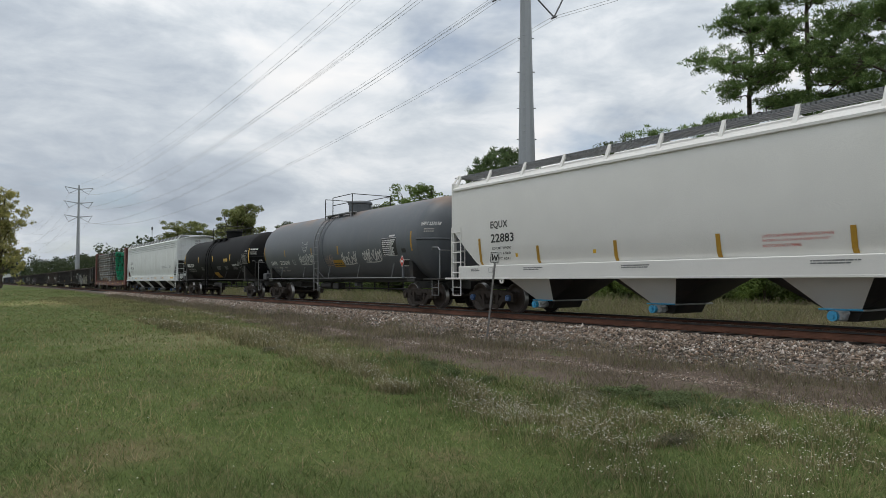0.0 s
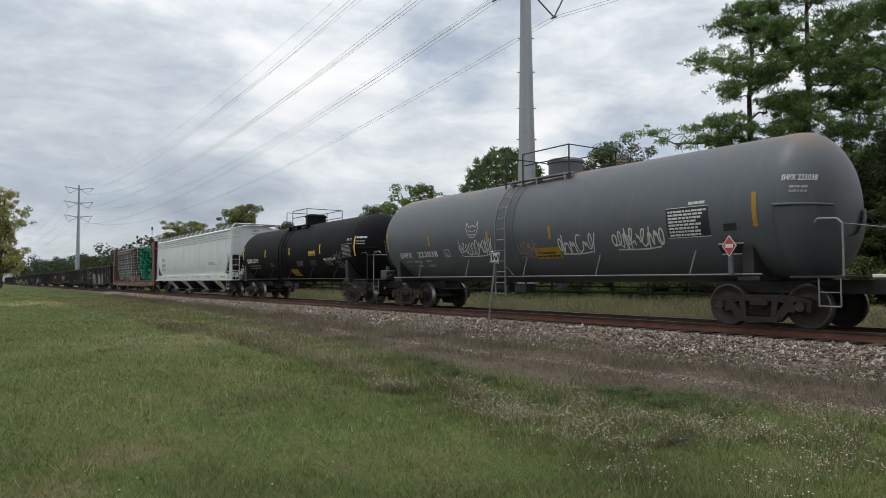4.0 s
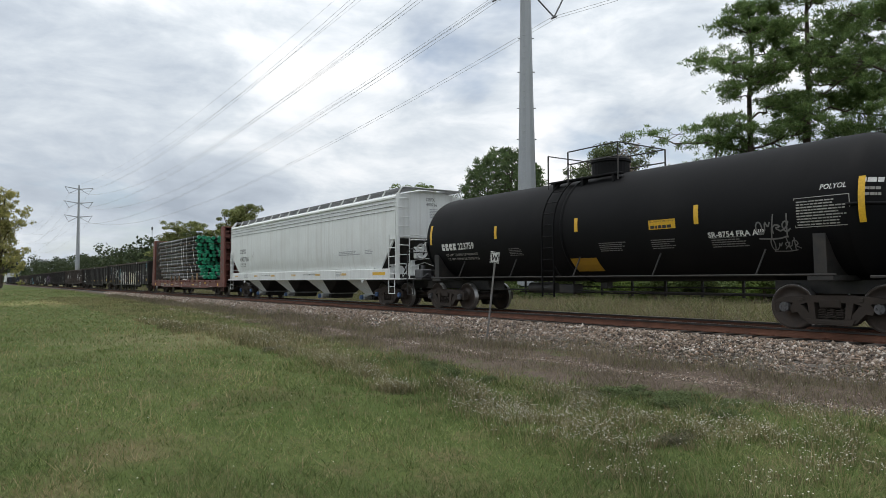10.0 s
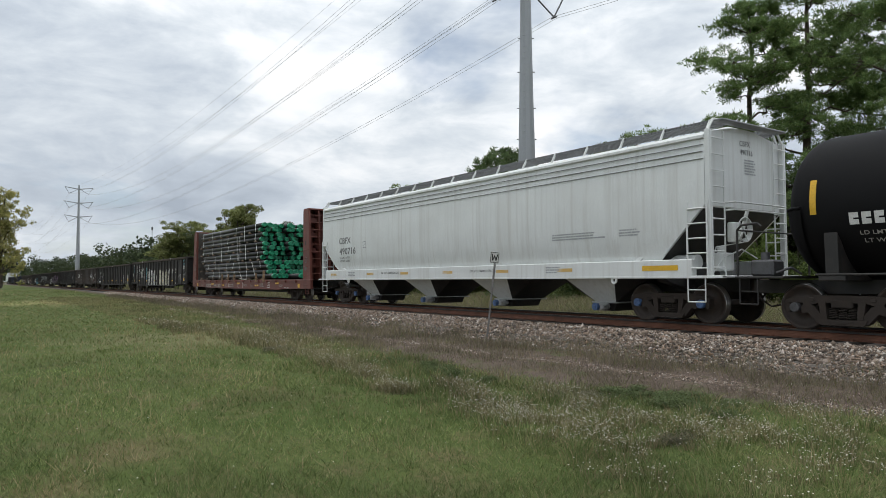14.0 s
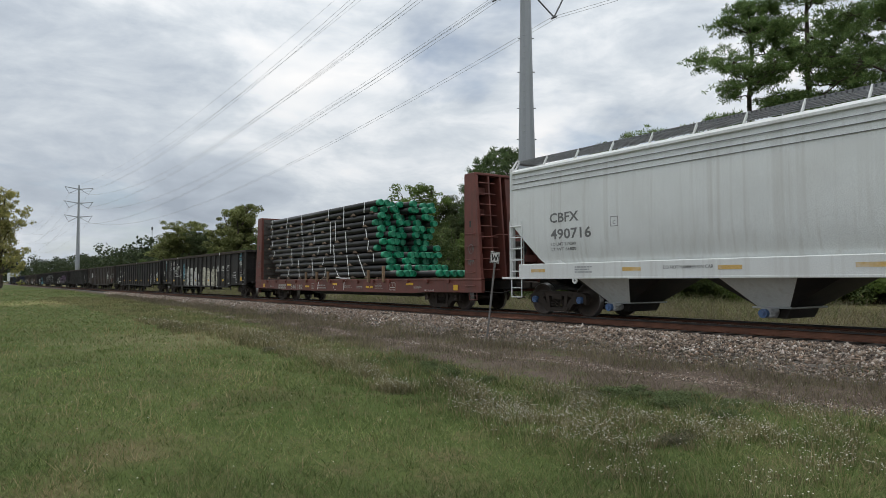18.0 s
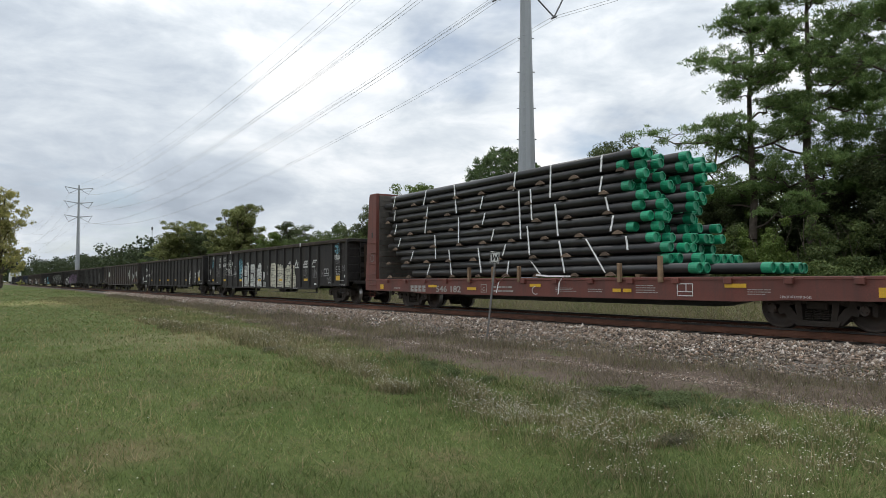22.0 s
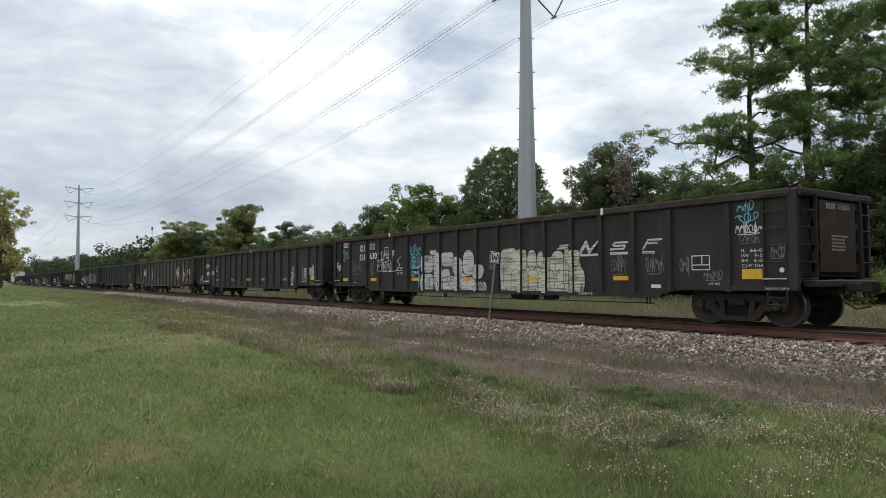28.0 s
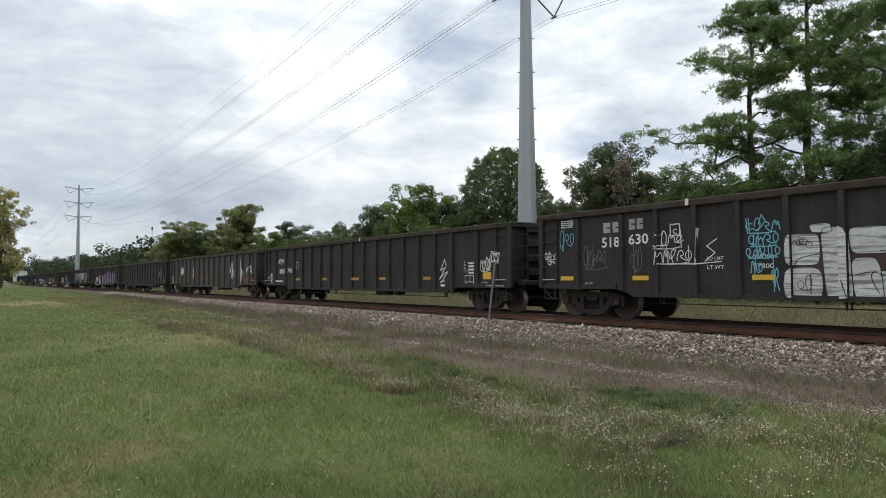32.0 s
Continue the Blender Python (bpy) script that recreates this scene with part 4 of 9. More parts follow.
    for x in (ladder_x - 0.12, ladder_x + 0.58):
        s.cyl((x, -1.44, walk_z), ((ladder_x if x < ladder_x else ladder_x + 0.46), -r - 0.07, walk_z + 0.3), 0.018, None, 6)
    part("ladder", s, M_GRATE if mat is M_TANK_GREY else mat, car)
    # steel shields over the lower half of both heads
    for k in (-1, 1):
        v = []
        for i in range(9):
            t = radians(20 + 62 * i / 8)
            rr, xx = (r + 0.045) * math.sin(t) ** 0.85, k * (knuckle + (head + 0.06) * math.cos(t))
            for j in range(17):
                w = radians(184 + 172 * j / 16)
                v.append((xx, rr * math.cos(w), zc + rr * math.sin(w)))
        f = [(i * 17 + j, i * 17 + j + 1, (i + 1) * 17 + j + 1, (i + 1) * 17 + j) for i in range(8) for j in range(16)]
        shield = part("head_shield", Shape().add(v, f, True), mat, car, "steel shield over the lower tank head")
        part("shield_rim", Shape().tube([(k * (knuckle + (head + 0.06) * math.cos(radians(20 + 6.2 * i))), -(r + 0.05) * math.sin(radians(20 + 6.2 * i)) ** 0.85, zc - 0.05) for i in range(11)], 0.03, 6), mat, shield)
    part("tank_band", Shape().lathe([(ladder_x + 0.62, r + 0.004), (ladder_x + 0.62, r + 0.02), (ladder_x + 0.70, r + 0.02), (ladder_x + 0.70, r + 0.004)], (0, 0, zc), "x", 64), mat, car)
    return car, round_side(r, zc)


def build_grey_tank():
    xc = 24.55
    car, side = tank_car("tank_car", "weathered grey tank car with sprayed white tags", xc, 2.55, 1.61, 7.6, 0.8, 7.05, M_TANK_GREY, "dark", 1.12, 0.35, -0.95, 5)
    for x, z0, z1 in ((16.97, 2.1, 2.8), (19.79, 2.2, 2.55), (23.05, 2.2, 2.53), (25.82, 2.15, 2.52), (31.85, 2.1, 2.81)):
        patch(car, "reflective_stripe", x - xc - 0.05, x - xc + 0.05, z0, z1, side, M_YELLOW_OLD, label="dirty yellow reflective stripe")
    words(car, "reporting_mark", "SHPX", 17.7 - xc, 1.83, 0.20, side, M_LETTER_WHITE, 0.86)
    words(car, "car_number", "223038", 18.92 - xc, 1.83, 0.20, side, M_LETTER_WHITE, 1.27)
    for i, t in enumerate(("LD LMT", "LT WT")):
        words(car, "weight_print", t, 17.85 - xc, 1.66 - i * 0.16, 0.075, side, M_LETTER_DIM, 0.5 - 0.06 * i)
        bars(car, "weight_numbers", 18.55 - xc, 1.66 - i * 0.16, 0.5, 0.075, 1, side, M_LETTER_DIM, 3 + i, 1.0)
        bars(car, "weight_numbers", 19.3 - xc, 1.66 - i * 0.16, 0.45, 0.075, 1, side, M_LETTER_DIM, 13 + i, 1.0)
    outline_box(car, "plate_box", 20.6 - xc, 20.9 - xc, 1.80, 2.05, side, M_LETTER_WHITE, 0.02)
    words(car, "plate_letter", "C", 20.7 - xc, 1.84, 0.10, side, M_LETTER_WHITE)
    patch(car, "test_table", 29.7 - xc, 30.8 - xc, 1.96, 2.64, side, M_LETTER_BLACK, 0.004)
    bars(car, "table_print", 29.75 - xc, 2.0, 1.0, 0.6, 8, side, M_LETTER_WHITE, 4, 0.6)
    outline_box(car, "table_frame", 29.7 - xc, 30.8 - xc, 1.96, 2.64, side, M_LETTER_WHITE, 0.015)
    bars(car, "table_title", 30.3 - xc, 2.68, 0.45, 0.07, 1, side, M_LETTER_WHITE, 5, 0.9)
    patch(car, "emergency_sign", 25.1 - xc, 26.1 - xc, 1.62, 1.92, side, M_YELLOW_OLD, label="dirty yellow emergency sign")
    bars(car, "sign_print", 25.15 - xc, 1.66, 0.9, 0.18, 2, side, M_LETTER_BLACK, 6)
    strokes(car, "sprayed_tag", scrawl(21.5 - xc, 1.85, 1.75, 0.42, 10, 11), 0.028, side, M_SPRAY_WHITE)
    strokes(car, "sprayed_tag", scrawl(26.05 - xc, 1.78, 1.35, 0.40, 6, 12), 0.035, side, M_SPRAY_WHITE)
    strokes(car, "sprayed_tag", scrawl(28.0 - xc, 1.82, 1.6, 0.40, 9, 13), 0.035, side, M_SPRAY_WHITE)
    strokes(car, "sprayed_tag", scrawl(24.35 - xc, 1.75, 0.9, 0.38, 6, 14), 0.022, side, M_SPRAY_PINK)
    strokes(car, "sprayed_emblem", [[(22.02 - xc, 2.86), (21.98 - xc, 2.68), (22.08 - xc, 2.5), (22.2 - xc, 2.38), (22.42 - xc, 2.38), (22.54 - xc, 2.5), (22.62 - xc, 2.68), (22.58 - xc, 2.86), (22.5 - xc, 2.7), (22.32 - xc, 2.76), (22.14 - xc, 2.7), (22.02 - xc, 2.86)], [(22.12 - xc, 2.6), (22.28 - xc, 2.56)], [(22.36 - xc, 2.56), (22.5 - xc, 2.6)], [(22.15 - xc, 2.44), (22.24 - xc, 2.48), (22.32 - xc, 2.44), (22.4 - xc, 2.48), (22.48 - xc, 2.44)]], 0.02, side, M_SPRAY_WHITE)
    patch(car, "data_plate", 30.9 - xc, 31.5 - xc, 1.55, 1.8, side, M_LETTER_BLACK)
    outline_box(car, "data_plate_frame", 30.9 - xc, 31.5 - xc, 1.55, 1.8, side, M_LETTER_WHITE, 0.03)
    def head(u, z, off=0.01):
        a = radians(74 - u * 40)
        rr = 1.615 * math.sin(a) ** 0.85
        return (7.6 + 0.8 * math.cos(a) + off * 0.6, -math.sqrt(max(0.01, rr * rr - (z - 2.55) ** 2)) - off, z)
    words(car, "head_mark", "SHPX 223038", 0.0, 2.98, 0.13, head, M_LETTER_WHITE, 0.95)
    bars(car, "head_print", 0.25, 2.74, 0.5, 0.18, 2, head, M_LETTER_DIM, 19)
    # placard on its stand
    x = 31.3 - xc
    stand = part("placard", Shape().cbox(x - 0.05, x + 0.05, -1.62, -1.56, 1.1, 1.56, 0.006), M_TANK_GREY, car, "diamond placard on a bracket")
    for size, y, mat in ((0.20, -1.640, M_LETTER_WHITE), (0.175, -1.644, M_LETTER_RED)):
        part("placard_board", Shape().prism([(x, 1.72 - size * 1.15), (x + size * 0.85, 1.72), (x, 1.72 + size * 1.15), (x - size * 0.85, 1.72)], "y", y, y + 0.003), mat, stand)
    part("placard_print", Shape().box(x - 0.09, x + 0.09, -1.649, -1.645, 1.68, 1.76), M_LETTER_WHITE, stand)
    patch(car, "notice_plate", 31.12 - xc, 31.42 - xc, 2.05, 2.2, side, M_LETTER_BLACK)
    return car


build_grey_tank()


def build_black_tank():
    xc = 6.66
    car, side = tank_car("tank_car", "dull black tank car with yellow reflective stripes", xc, 2.45, 1.48, 6.92, 0.72, 6.50, M_TANK_BLACK, "grey", 1.10, 0.1, -1.05, 6)
    for x, z0, z1 in ((-0.14, 2.25, 2.92), (3.43, 2.28, 2.67), (6.83, 2.3, 2.66), (10.5, 2.25, 2.68), (13.95, 2.05, 2.9)):
        patch(car, "reflective_stripe", x - xc - 0.06, x - xc + 0.06, z0, z1, side, M_YELLOW, label="yellow reflective stripe")
    letter_blocks(car, "owner_mark", 0.50 - xc, 2.02, 0.86, 0.22, 4, side, M_LETTER_WHITE, 0.042)
    words(car, "car_number", "223759", 1.42 - xc, 2.02, 0.22, side, M_LETTER_WHITE)
    for i, t in enumerate(("LD LMT 207300 LB 94000 KG", "LT WT 78700 LB 35700 KG")):
        words(car, "weight_print", t, 0.65 + 0.05 * i - xc, 1.83 - i * 0.14, 0.075, side, M_LETTER_DIM, 1.75 - 0.05 * i)
    words(car, "commodity_name", "POLYOL", 13.2 - xc, 2.72, 0.10, side, M_LETTER_WHITE, 0.48, 0.2)
    bars(car, "test_table", 12.75 - xc, 2.06, 0.95, 0.5, 9, side, M_LETTER_DIM, 8, 0.45)
    outline_box(car, "table_frame", 12.70 - xc, 13.74 - xc, 2.02, 2.60, side, M_LETTER_DIM, 0.014)
    patch(car, "emergency_sign", 9.2 - xc, 9.95 - xc, 2.2, 2.42, side, M_YELLOW, label="yellow emergency sign")
    words(car, "sign_title", "FOR CHEMICAL EMERGENCY", 9.24 - xc, 2.365, 0.035, round_side(1.482, 2.45), M_LETTER_BLACK, 0.66)
    bars(car, "sign_print", 9.25 - xc, 2.22, 0.66, 0.07, 1, round_side(1.482, 2.45), M_LETTER_BLACK, 6, 1.0)
    words(car, "service_print", "SR-8754 FRA AIP", 10.75 - xc, 1.93, 0.12, side, M_LETTER_WHITE, 1.3)
    for i, (x, z, w) in enumerate(((3.95, 1.75, 0.6), (7.55, 1.75, 0.9), (9.2, 1.75, 0.7), (10.8, 1.72, 0.9))):
        bars(car, "small_print", x - xc, z, w, 0.24, 5, side, M_SPRAY_GREY, 20 + i, 0.45)
    for i, (z, w) in enumerate(((2.80, 0.62), (2.66, 0.5), (2.55, 0.5))):
        def head(u, z, off=0.01):
            a = radians(70 - u * 50)
            rr = 1.49 * math.sin(a) ** 0.85
            return (6.92 + 0.72 * math.cos(a) + off * 0.6, -math.sqrt(max(0.01, rr * rr - (z - 2.45) ** 2)) - off, z)
        bars(car, "head_print", 0.08, z, w, 0.10 if i == 0 else 0.06, 1, head, M_LETTER_WHITE if i == 0 else M_LETTER_DIM, 80 + i, 0.9)
    strokes(car, "sprayed_tag", scrawl(11.85 - xc, 1.9, 0.75, 0.38, 4, 21), 0.03, side, M_SPRAY_GREY)
    strokes(car, "sprayed_tag", scrawl(12.1 - xc, 1.62, 0.6, 0.2, 4, 22), 0.02, side, M_SPRAY_GREY)
    patch(car, "yellow_panel", 6.35 - xc, 7.3 - xc, 1.25, 1.6, side, M_YELLOW_OLD, label="faded yellow panel")
    return car


build_black_tank()


# ---- covered hoppers ----
def hopper_car(name, label, xc, half, tc, mat, cap, bays, lines, seed, top=4.05):
    """A covered hopper: a tall box with sloping end sheets, a deep side sill, roof walk and outlet bays below."""
    car = rail_car(name, label, xc)
    e = half - 0.42

    def xe(z):
        return e if z > 2.65 else e - 1.25 * (2.65 - z) / 1.18
    lift = 0.10 if lines else 0.0
    prof = [(1.40, 1.42), (1.50, 1.60), (1.565, 2.1), (1.585, 2.65), (1.585, 3.2), (1.57, 3.7), (1.53, top + lift), (1.40, top + 0.12 + 0.6 * lift), (0.9, top + 0.28), (0.45, top + 0.36), (0.0, top + 0.38)]
    s = Shape()
    v, f = [], []
    k = 12
    full = [(-y, z) for y, z in prof] + [(y, z) for y, z in prof[::-1][1:]]
    for y, z in full:
        for j in range(k + 1):
            v.append((-xe(z) + 2 * xe(z) * j / k, y, z))
    for i in range(len(full) - 1):
        for j in range(k):
            f.append((i * (k + 1) + j, i * (k + 1) + j + 1, (i + 1) * (k + 1) + j + 1, (i + 1) * (k + 1) + j))
    s.add(v, f, True)
    m = len(full)
    for end in (0, k):
        vv = [v[i * (k + 1) + end] for i in range(m)]
        ff = []
        for i in range(m // 2):
            ff.append((i, i + 1, m - 2 - i, m - 1 - i) if i + 1 != m - 2 - i else (i, i + 1, m - 1 - i))
        s.add(vv, ff)
    part("body", s, mat, car)
    # side sills, roof edge, stiffening lines
    for q in (-1, 1):
        y0, y1 = sorted((q * 1.62, q * 1.42))
        s = Shape().cbox(-half + 0.75, half - 0.75, y0, y1, 1.08, 1.47, 0.02)
        s.cbox(-half, half, sorted((q * 1.625, q * 1.45))[0], sorted((q * 1.625, q * 1.45))[1], 1.04, 1.10, 0.01)
        part("side_sill", s, mat, car)
        part("roof_edge", Shape().prism([(q * 1.535, top + lift - 0.10), (q * 1.60, top + lift - 0.08), (q * 1.60, top + lift - 0.02), (q * 1.47, top + lift + 0.06)], "x", -e, e), mat, car)
        for z in lines:
            part("side_seam", Shape().cbox(-e + 0.02, e - 0.02, min(q * 1.565, q * 1.591), max(q * 1.565, q * 1.591), z, z + 0.014, 0.003), M_LETTER_GREY, car)
    # roof walk on uprights
    for q in (-1, 1):
        s = Shape()
        n = int(2 * e / 0.10)
        y0, y1 = sorted((q * 0.72, q * 1.30))
        for i in range(n):
            x = -e + 2 * e * i / n
            s.box(x, x + 0.035, y0, y1, top + 0.37, top + 0.44)
        for y in (y0, y1 - 0.008):
            s.box(-e, e, y, y + 0.008, top + 0.39, top + 0.445)
        part("roof_walk", s, M_GRATE, car, "galvanised grating walk")
        count, half_wide = (17, 0.015) if lines else (13, 0.05)
        for i in range(count):
            x = -e + 2 * e * (i + 0.02) / (count - 0.96)
            part("walk_bracket", Shape().prism([(q * 1.50, top + lift + 0.02), (q * 1.30, top + 0.46), (q * 1.24, top + 0.46), (q * 1.42, top + lift + 0.05)], "x", x - half_wide, x + half_wide), mat, car)
    for i in range(7):
        x = -e + 2 * e * (i + 0.5) / 7
        part("roof_hatch", Shape().cbox(x - 1.2, x + 1.2, -0.32, 0.32, top + 0.33, top + 0.46, 0.03), mat, car)
    # ends: posts, ladders, platform, brake wheel
    for k in (-1, 1):
        s = Shape()
        for q in (-1, 1):
            s.cbox(min(k * (half - 0.42), k * (half - 0.30)), max(k * (half - 0.42), k * (half - 0.30)), q * 1.5 - 0.06, q * 1.5 + 0.06, 1.1, top + 0.2, 0.01)
            s.prism([(k * (e - 1.9), 1.45), (k * (e - 2.05), 1.45), (k * (e - 0.12), 2.75), (k * e, 2.75)], "y", q * 1.45 - 0.03, q * 1.45 + 0.03)
        s.tube([(k * (half - 0.36), -1.5, top + 0.2), (k * (half - 0.36), -1.3, top + 0.46), (k * (half - 0.36), 1.3, top + 0.46), (k * (half - 0.36), 1.5, top + 0.2)], 0.03)
        part("end_frame", s, mat, car)
        # thin dark overlay paints the overhang's shade on the body-coloured end slope
        part("end_slope_sheet", Shape().add([(k * (xe(z) + 0.006), y, z) for z in (1.45, 2.62) for y in (-1.44 - 0.09 * (z > 2), 1.44 + 0.09 * (z > 2))], [(0, 1, 3, 2)]), M_STEEL_DARK, car, "dark overlay that paints shade on the sloping end sheet")
        for q in (-1, 1):
            ladder(car, "side_ladder", mat, *sorted((k * (half - 0.36), k * (half - 0.86))), q * 1.60, 1.1, 2.75, 5, 0.018)
        for q in (-1, 1):
            ladder(car, "end_ladder", mat, *sorted((q * 1.5, q * 1.02)), k * (half - 0.30), 1.1, top + 0.2, 9, 0.018, "y")
        part("end_platform", Shape().cbox(min(k * half, k * (half - 0.75)), max(k * half, k * (half - 0.75)), -1.6, 1.6, 1.05, 1.10, 0.01), mat, car)
        s = Shape().prism([(k * (half - 0.2), 0.72), (k * (half - 3.6), 0.72), (k * (half - 3.6), 1.12), (k * (half - 0.2), 1.12)], "y", -0.25, 0.25)
        part("center_sill", s, M_STEEL_DARK, car)
        s = Shape().prism([(-1.4, 1.08), (1.4, 1.08), (1.2, 0.95), (0.3, 0.76), (-0.3, 0.76), (-1.2, 0.95)], "x", k * tc - 0.15, k * tc + 0.15)
        s.cbox(k * tc - 0.1, k * tc + 0.1, -0.9, 0.9, 1.1, 2.2, 0.02)
        part("body_bolster", s, M_STEEL_DARK, car)
        stirrup(car, *sorted((k * (half - 0.42), k * (half - 0.86))), -1.6, 0.52, 1.05, mat)
        truck(car, k * tc, cap)
    s = Shape().lathe([(-0.03, 0.20), (0.0, 0.24), (0.03, 0.28), (0.045, 0.29), (0.05, 0.27)], (half - 0.10, -0.62, 2.12), "x", 20)
    for i in range(5):
        a = 2 * math.pi * i / 5
        s.cyl((half - 0.10, -0.62, 2.12), (half - 0.06, -0.62 + 0.27 * math.cos(a), 2.12 + 0.27 * math.sin(a)), 0.016, None, 5)
    s.cyl((half - 0.42, -0.62, 2.12), (half - 0.08, -0.62, 2.12), 0.03, None, 8)
    part("brake_wheel", s, mat, car)
    part("brake_housing", Shape().cbox(half - 0.42, half - 0.24, -0.78, -0.45, 1.85, 2.3, 0.03), mat, car)
    part("brake_lever", Shape().prism([(-0.3, 2.6), (-0.2, 2.6), (-0.55, 1.9), (-0.65, 1.9)], "x", half - 0.24, half - 0.20), mat, car)
    part("brake_valve", Shape().cbox(half - 0.75, half - 0.4, -0.9, -0.5, 1.2, 1.62, 0.04).cyl((half - 0.6, -0.7, 1.6), (half - 0.6, -0.7, 1.78), 0.1, None, 12), mat, car)
    part("air_reservoir", Shape().cyl((half - 1.0, -1.0, 1.42), (half - 1.75, -1.0, 1.42), 0.17, None, 14), mat, car)
    part("brake_pipes", Shape().tube([(half - 0.5, -1.2, 1.15), (half - 0.35, -1.0, 1.5), (half - 0.35, -0.3, 1.7), (half - 0.4, 0.4, 1.5)], 0.016).tube([(half - 0.7, -1.1, 1.2), (half - 0.6, -0.9, 1.75), (half - 0.5, 0.2, 1.9)], 0.014), mat, car)
    s = Shape()
    for z in (2.72, 2.55):
        s.tube([(half - 0.3, -1.0, z), (half - 0.05, -1.0, z), (half - 0.05, 1.0, z), (half - 0.3, 1.0, z)], 0.02)
    part("end_handrail", s, mat, car)
    for k in (-1, 1):
        x = k * (half - 0.42)
        part("end_roof_walk", Shape().cbox(min(x, x + k * 0.3), max(x, x + k * 0.3), -1.3, 1.3, top + 0.40, top + 0.44, 0.01), M_GRATE, car)
    couplers(car, half - 0.15)
    for x in (-tc + 1.2, tc - 1.2):
        part("jacking_lug", Shape().lathe([(-0.02, 0.04), (-0.02, 0.09), (0.02, 0.09), (0.02, 0.04), (-0.02, 0.04)], (x, -1.6, 1.0), "y", 14, smooth=False), mat, car)
    # outlet bays
    for i in range(bays):
        x = (-0.22 if lines else -0.05) - tc + 2 * tc * (i + 0.5) / bays if bays == 4 else -tc + 1.9 + (2 * tc - 3.8) * i / (bays - 1)
        w = 1.62
        s = Shape()
        c = 0.92
        tp = [(x - c, -1.38, 1.12), (x + c, -1.38, 1.12), (x + w, -0.85, 1.12), (x + w, 0.85, 1.12), (x + c, 1.38, 1.12), (x - c, 1.38, 1.12), (x - w, 0.85, 1.12), (x - w, -0.85, 1.12)]
        bt = [(x - 0.35, -0.66, 0.42), (x + 0.35, -0.66, 0.42), (x + 0.35, 0.66, 0.42), (x - 0.35, 0.66, 0.42)]
        s.add(tp + bt, [(0, 1, 9, 8), (4, 5, 11, 10), (8, 9, 10, 11)])
        hp = part("outlet_hopper", s, mat, car)
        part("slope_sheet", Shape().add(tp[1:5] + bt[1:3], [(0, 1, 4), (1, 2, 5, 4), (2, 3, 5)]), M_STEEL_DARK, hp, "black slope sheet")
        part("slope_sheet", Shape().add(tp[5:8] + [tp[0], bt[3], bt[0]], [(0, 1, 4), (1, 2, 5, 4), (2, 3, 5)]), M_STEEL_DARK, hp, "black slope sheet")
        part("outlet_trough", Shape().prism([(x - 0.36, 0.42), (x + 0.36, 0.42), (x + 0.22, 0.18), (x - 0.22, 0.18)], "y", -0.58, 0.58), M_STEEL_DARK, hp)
        s = Shape().cbox(x - 0.44, x + 0.44, -0.75, 0.75, 0.39, 0.43, 0.01).cyl((x, -1.0, 0.30), (x, -0.5, 0.30), 0.08, None, 12)
        s.cbox(x - 0.13, x + 0.13, -1.0, -0.7, 0.20, 0.40, 0.03)
        s.cyl((x + 0.16, -0.98, 0.30), (x + 0.16, -0.8, 0.36), 0.045, None, 8)
        part("outlet_gate", s, M_WHITE_PLASTIC, hp)
        s = Shape().cyl((x, -1.10, 0.30), (x, -0.97, 0.30), 0.10, 0.095, 16).cyl((x, -1.13, 0.30), (x, -1.09, 0.30), 0.045, None, 8)
        part("outlet_cap", s, M_BLUE_TAG if mat is M_HOPPER_NEW else M_CAP_BLUE, hp, "bright blue outlet cap" if mat is M_HOPPER_NEW else "dull blue outlet cap")
        if mat is M_HOPPER_NEW:
            part("gate_edge", Shape().cbox(x - 0.42, x + 0.42, -0.775, -0.752, 0.40, 0.435, 0.006), M_BLUE_TAG, hp, "blue gate edge")
    return car, flat_side(1.60)


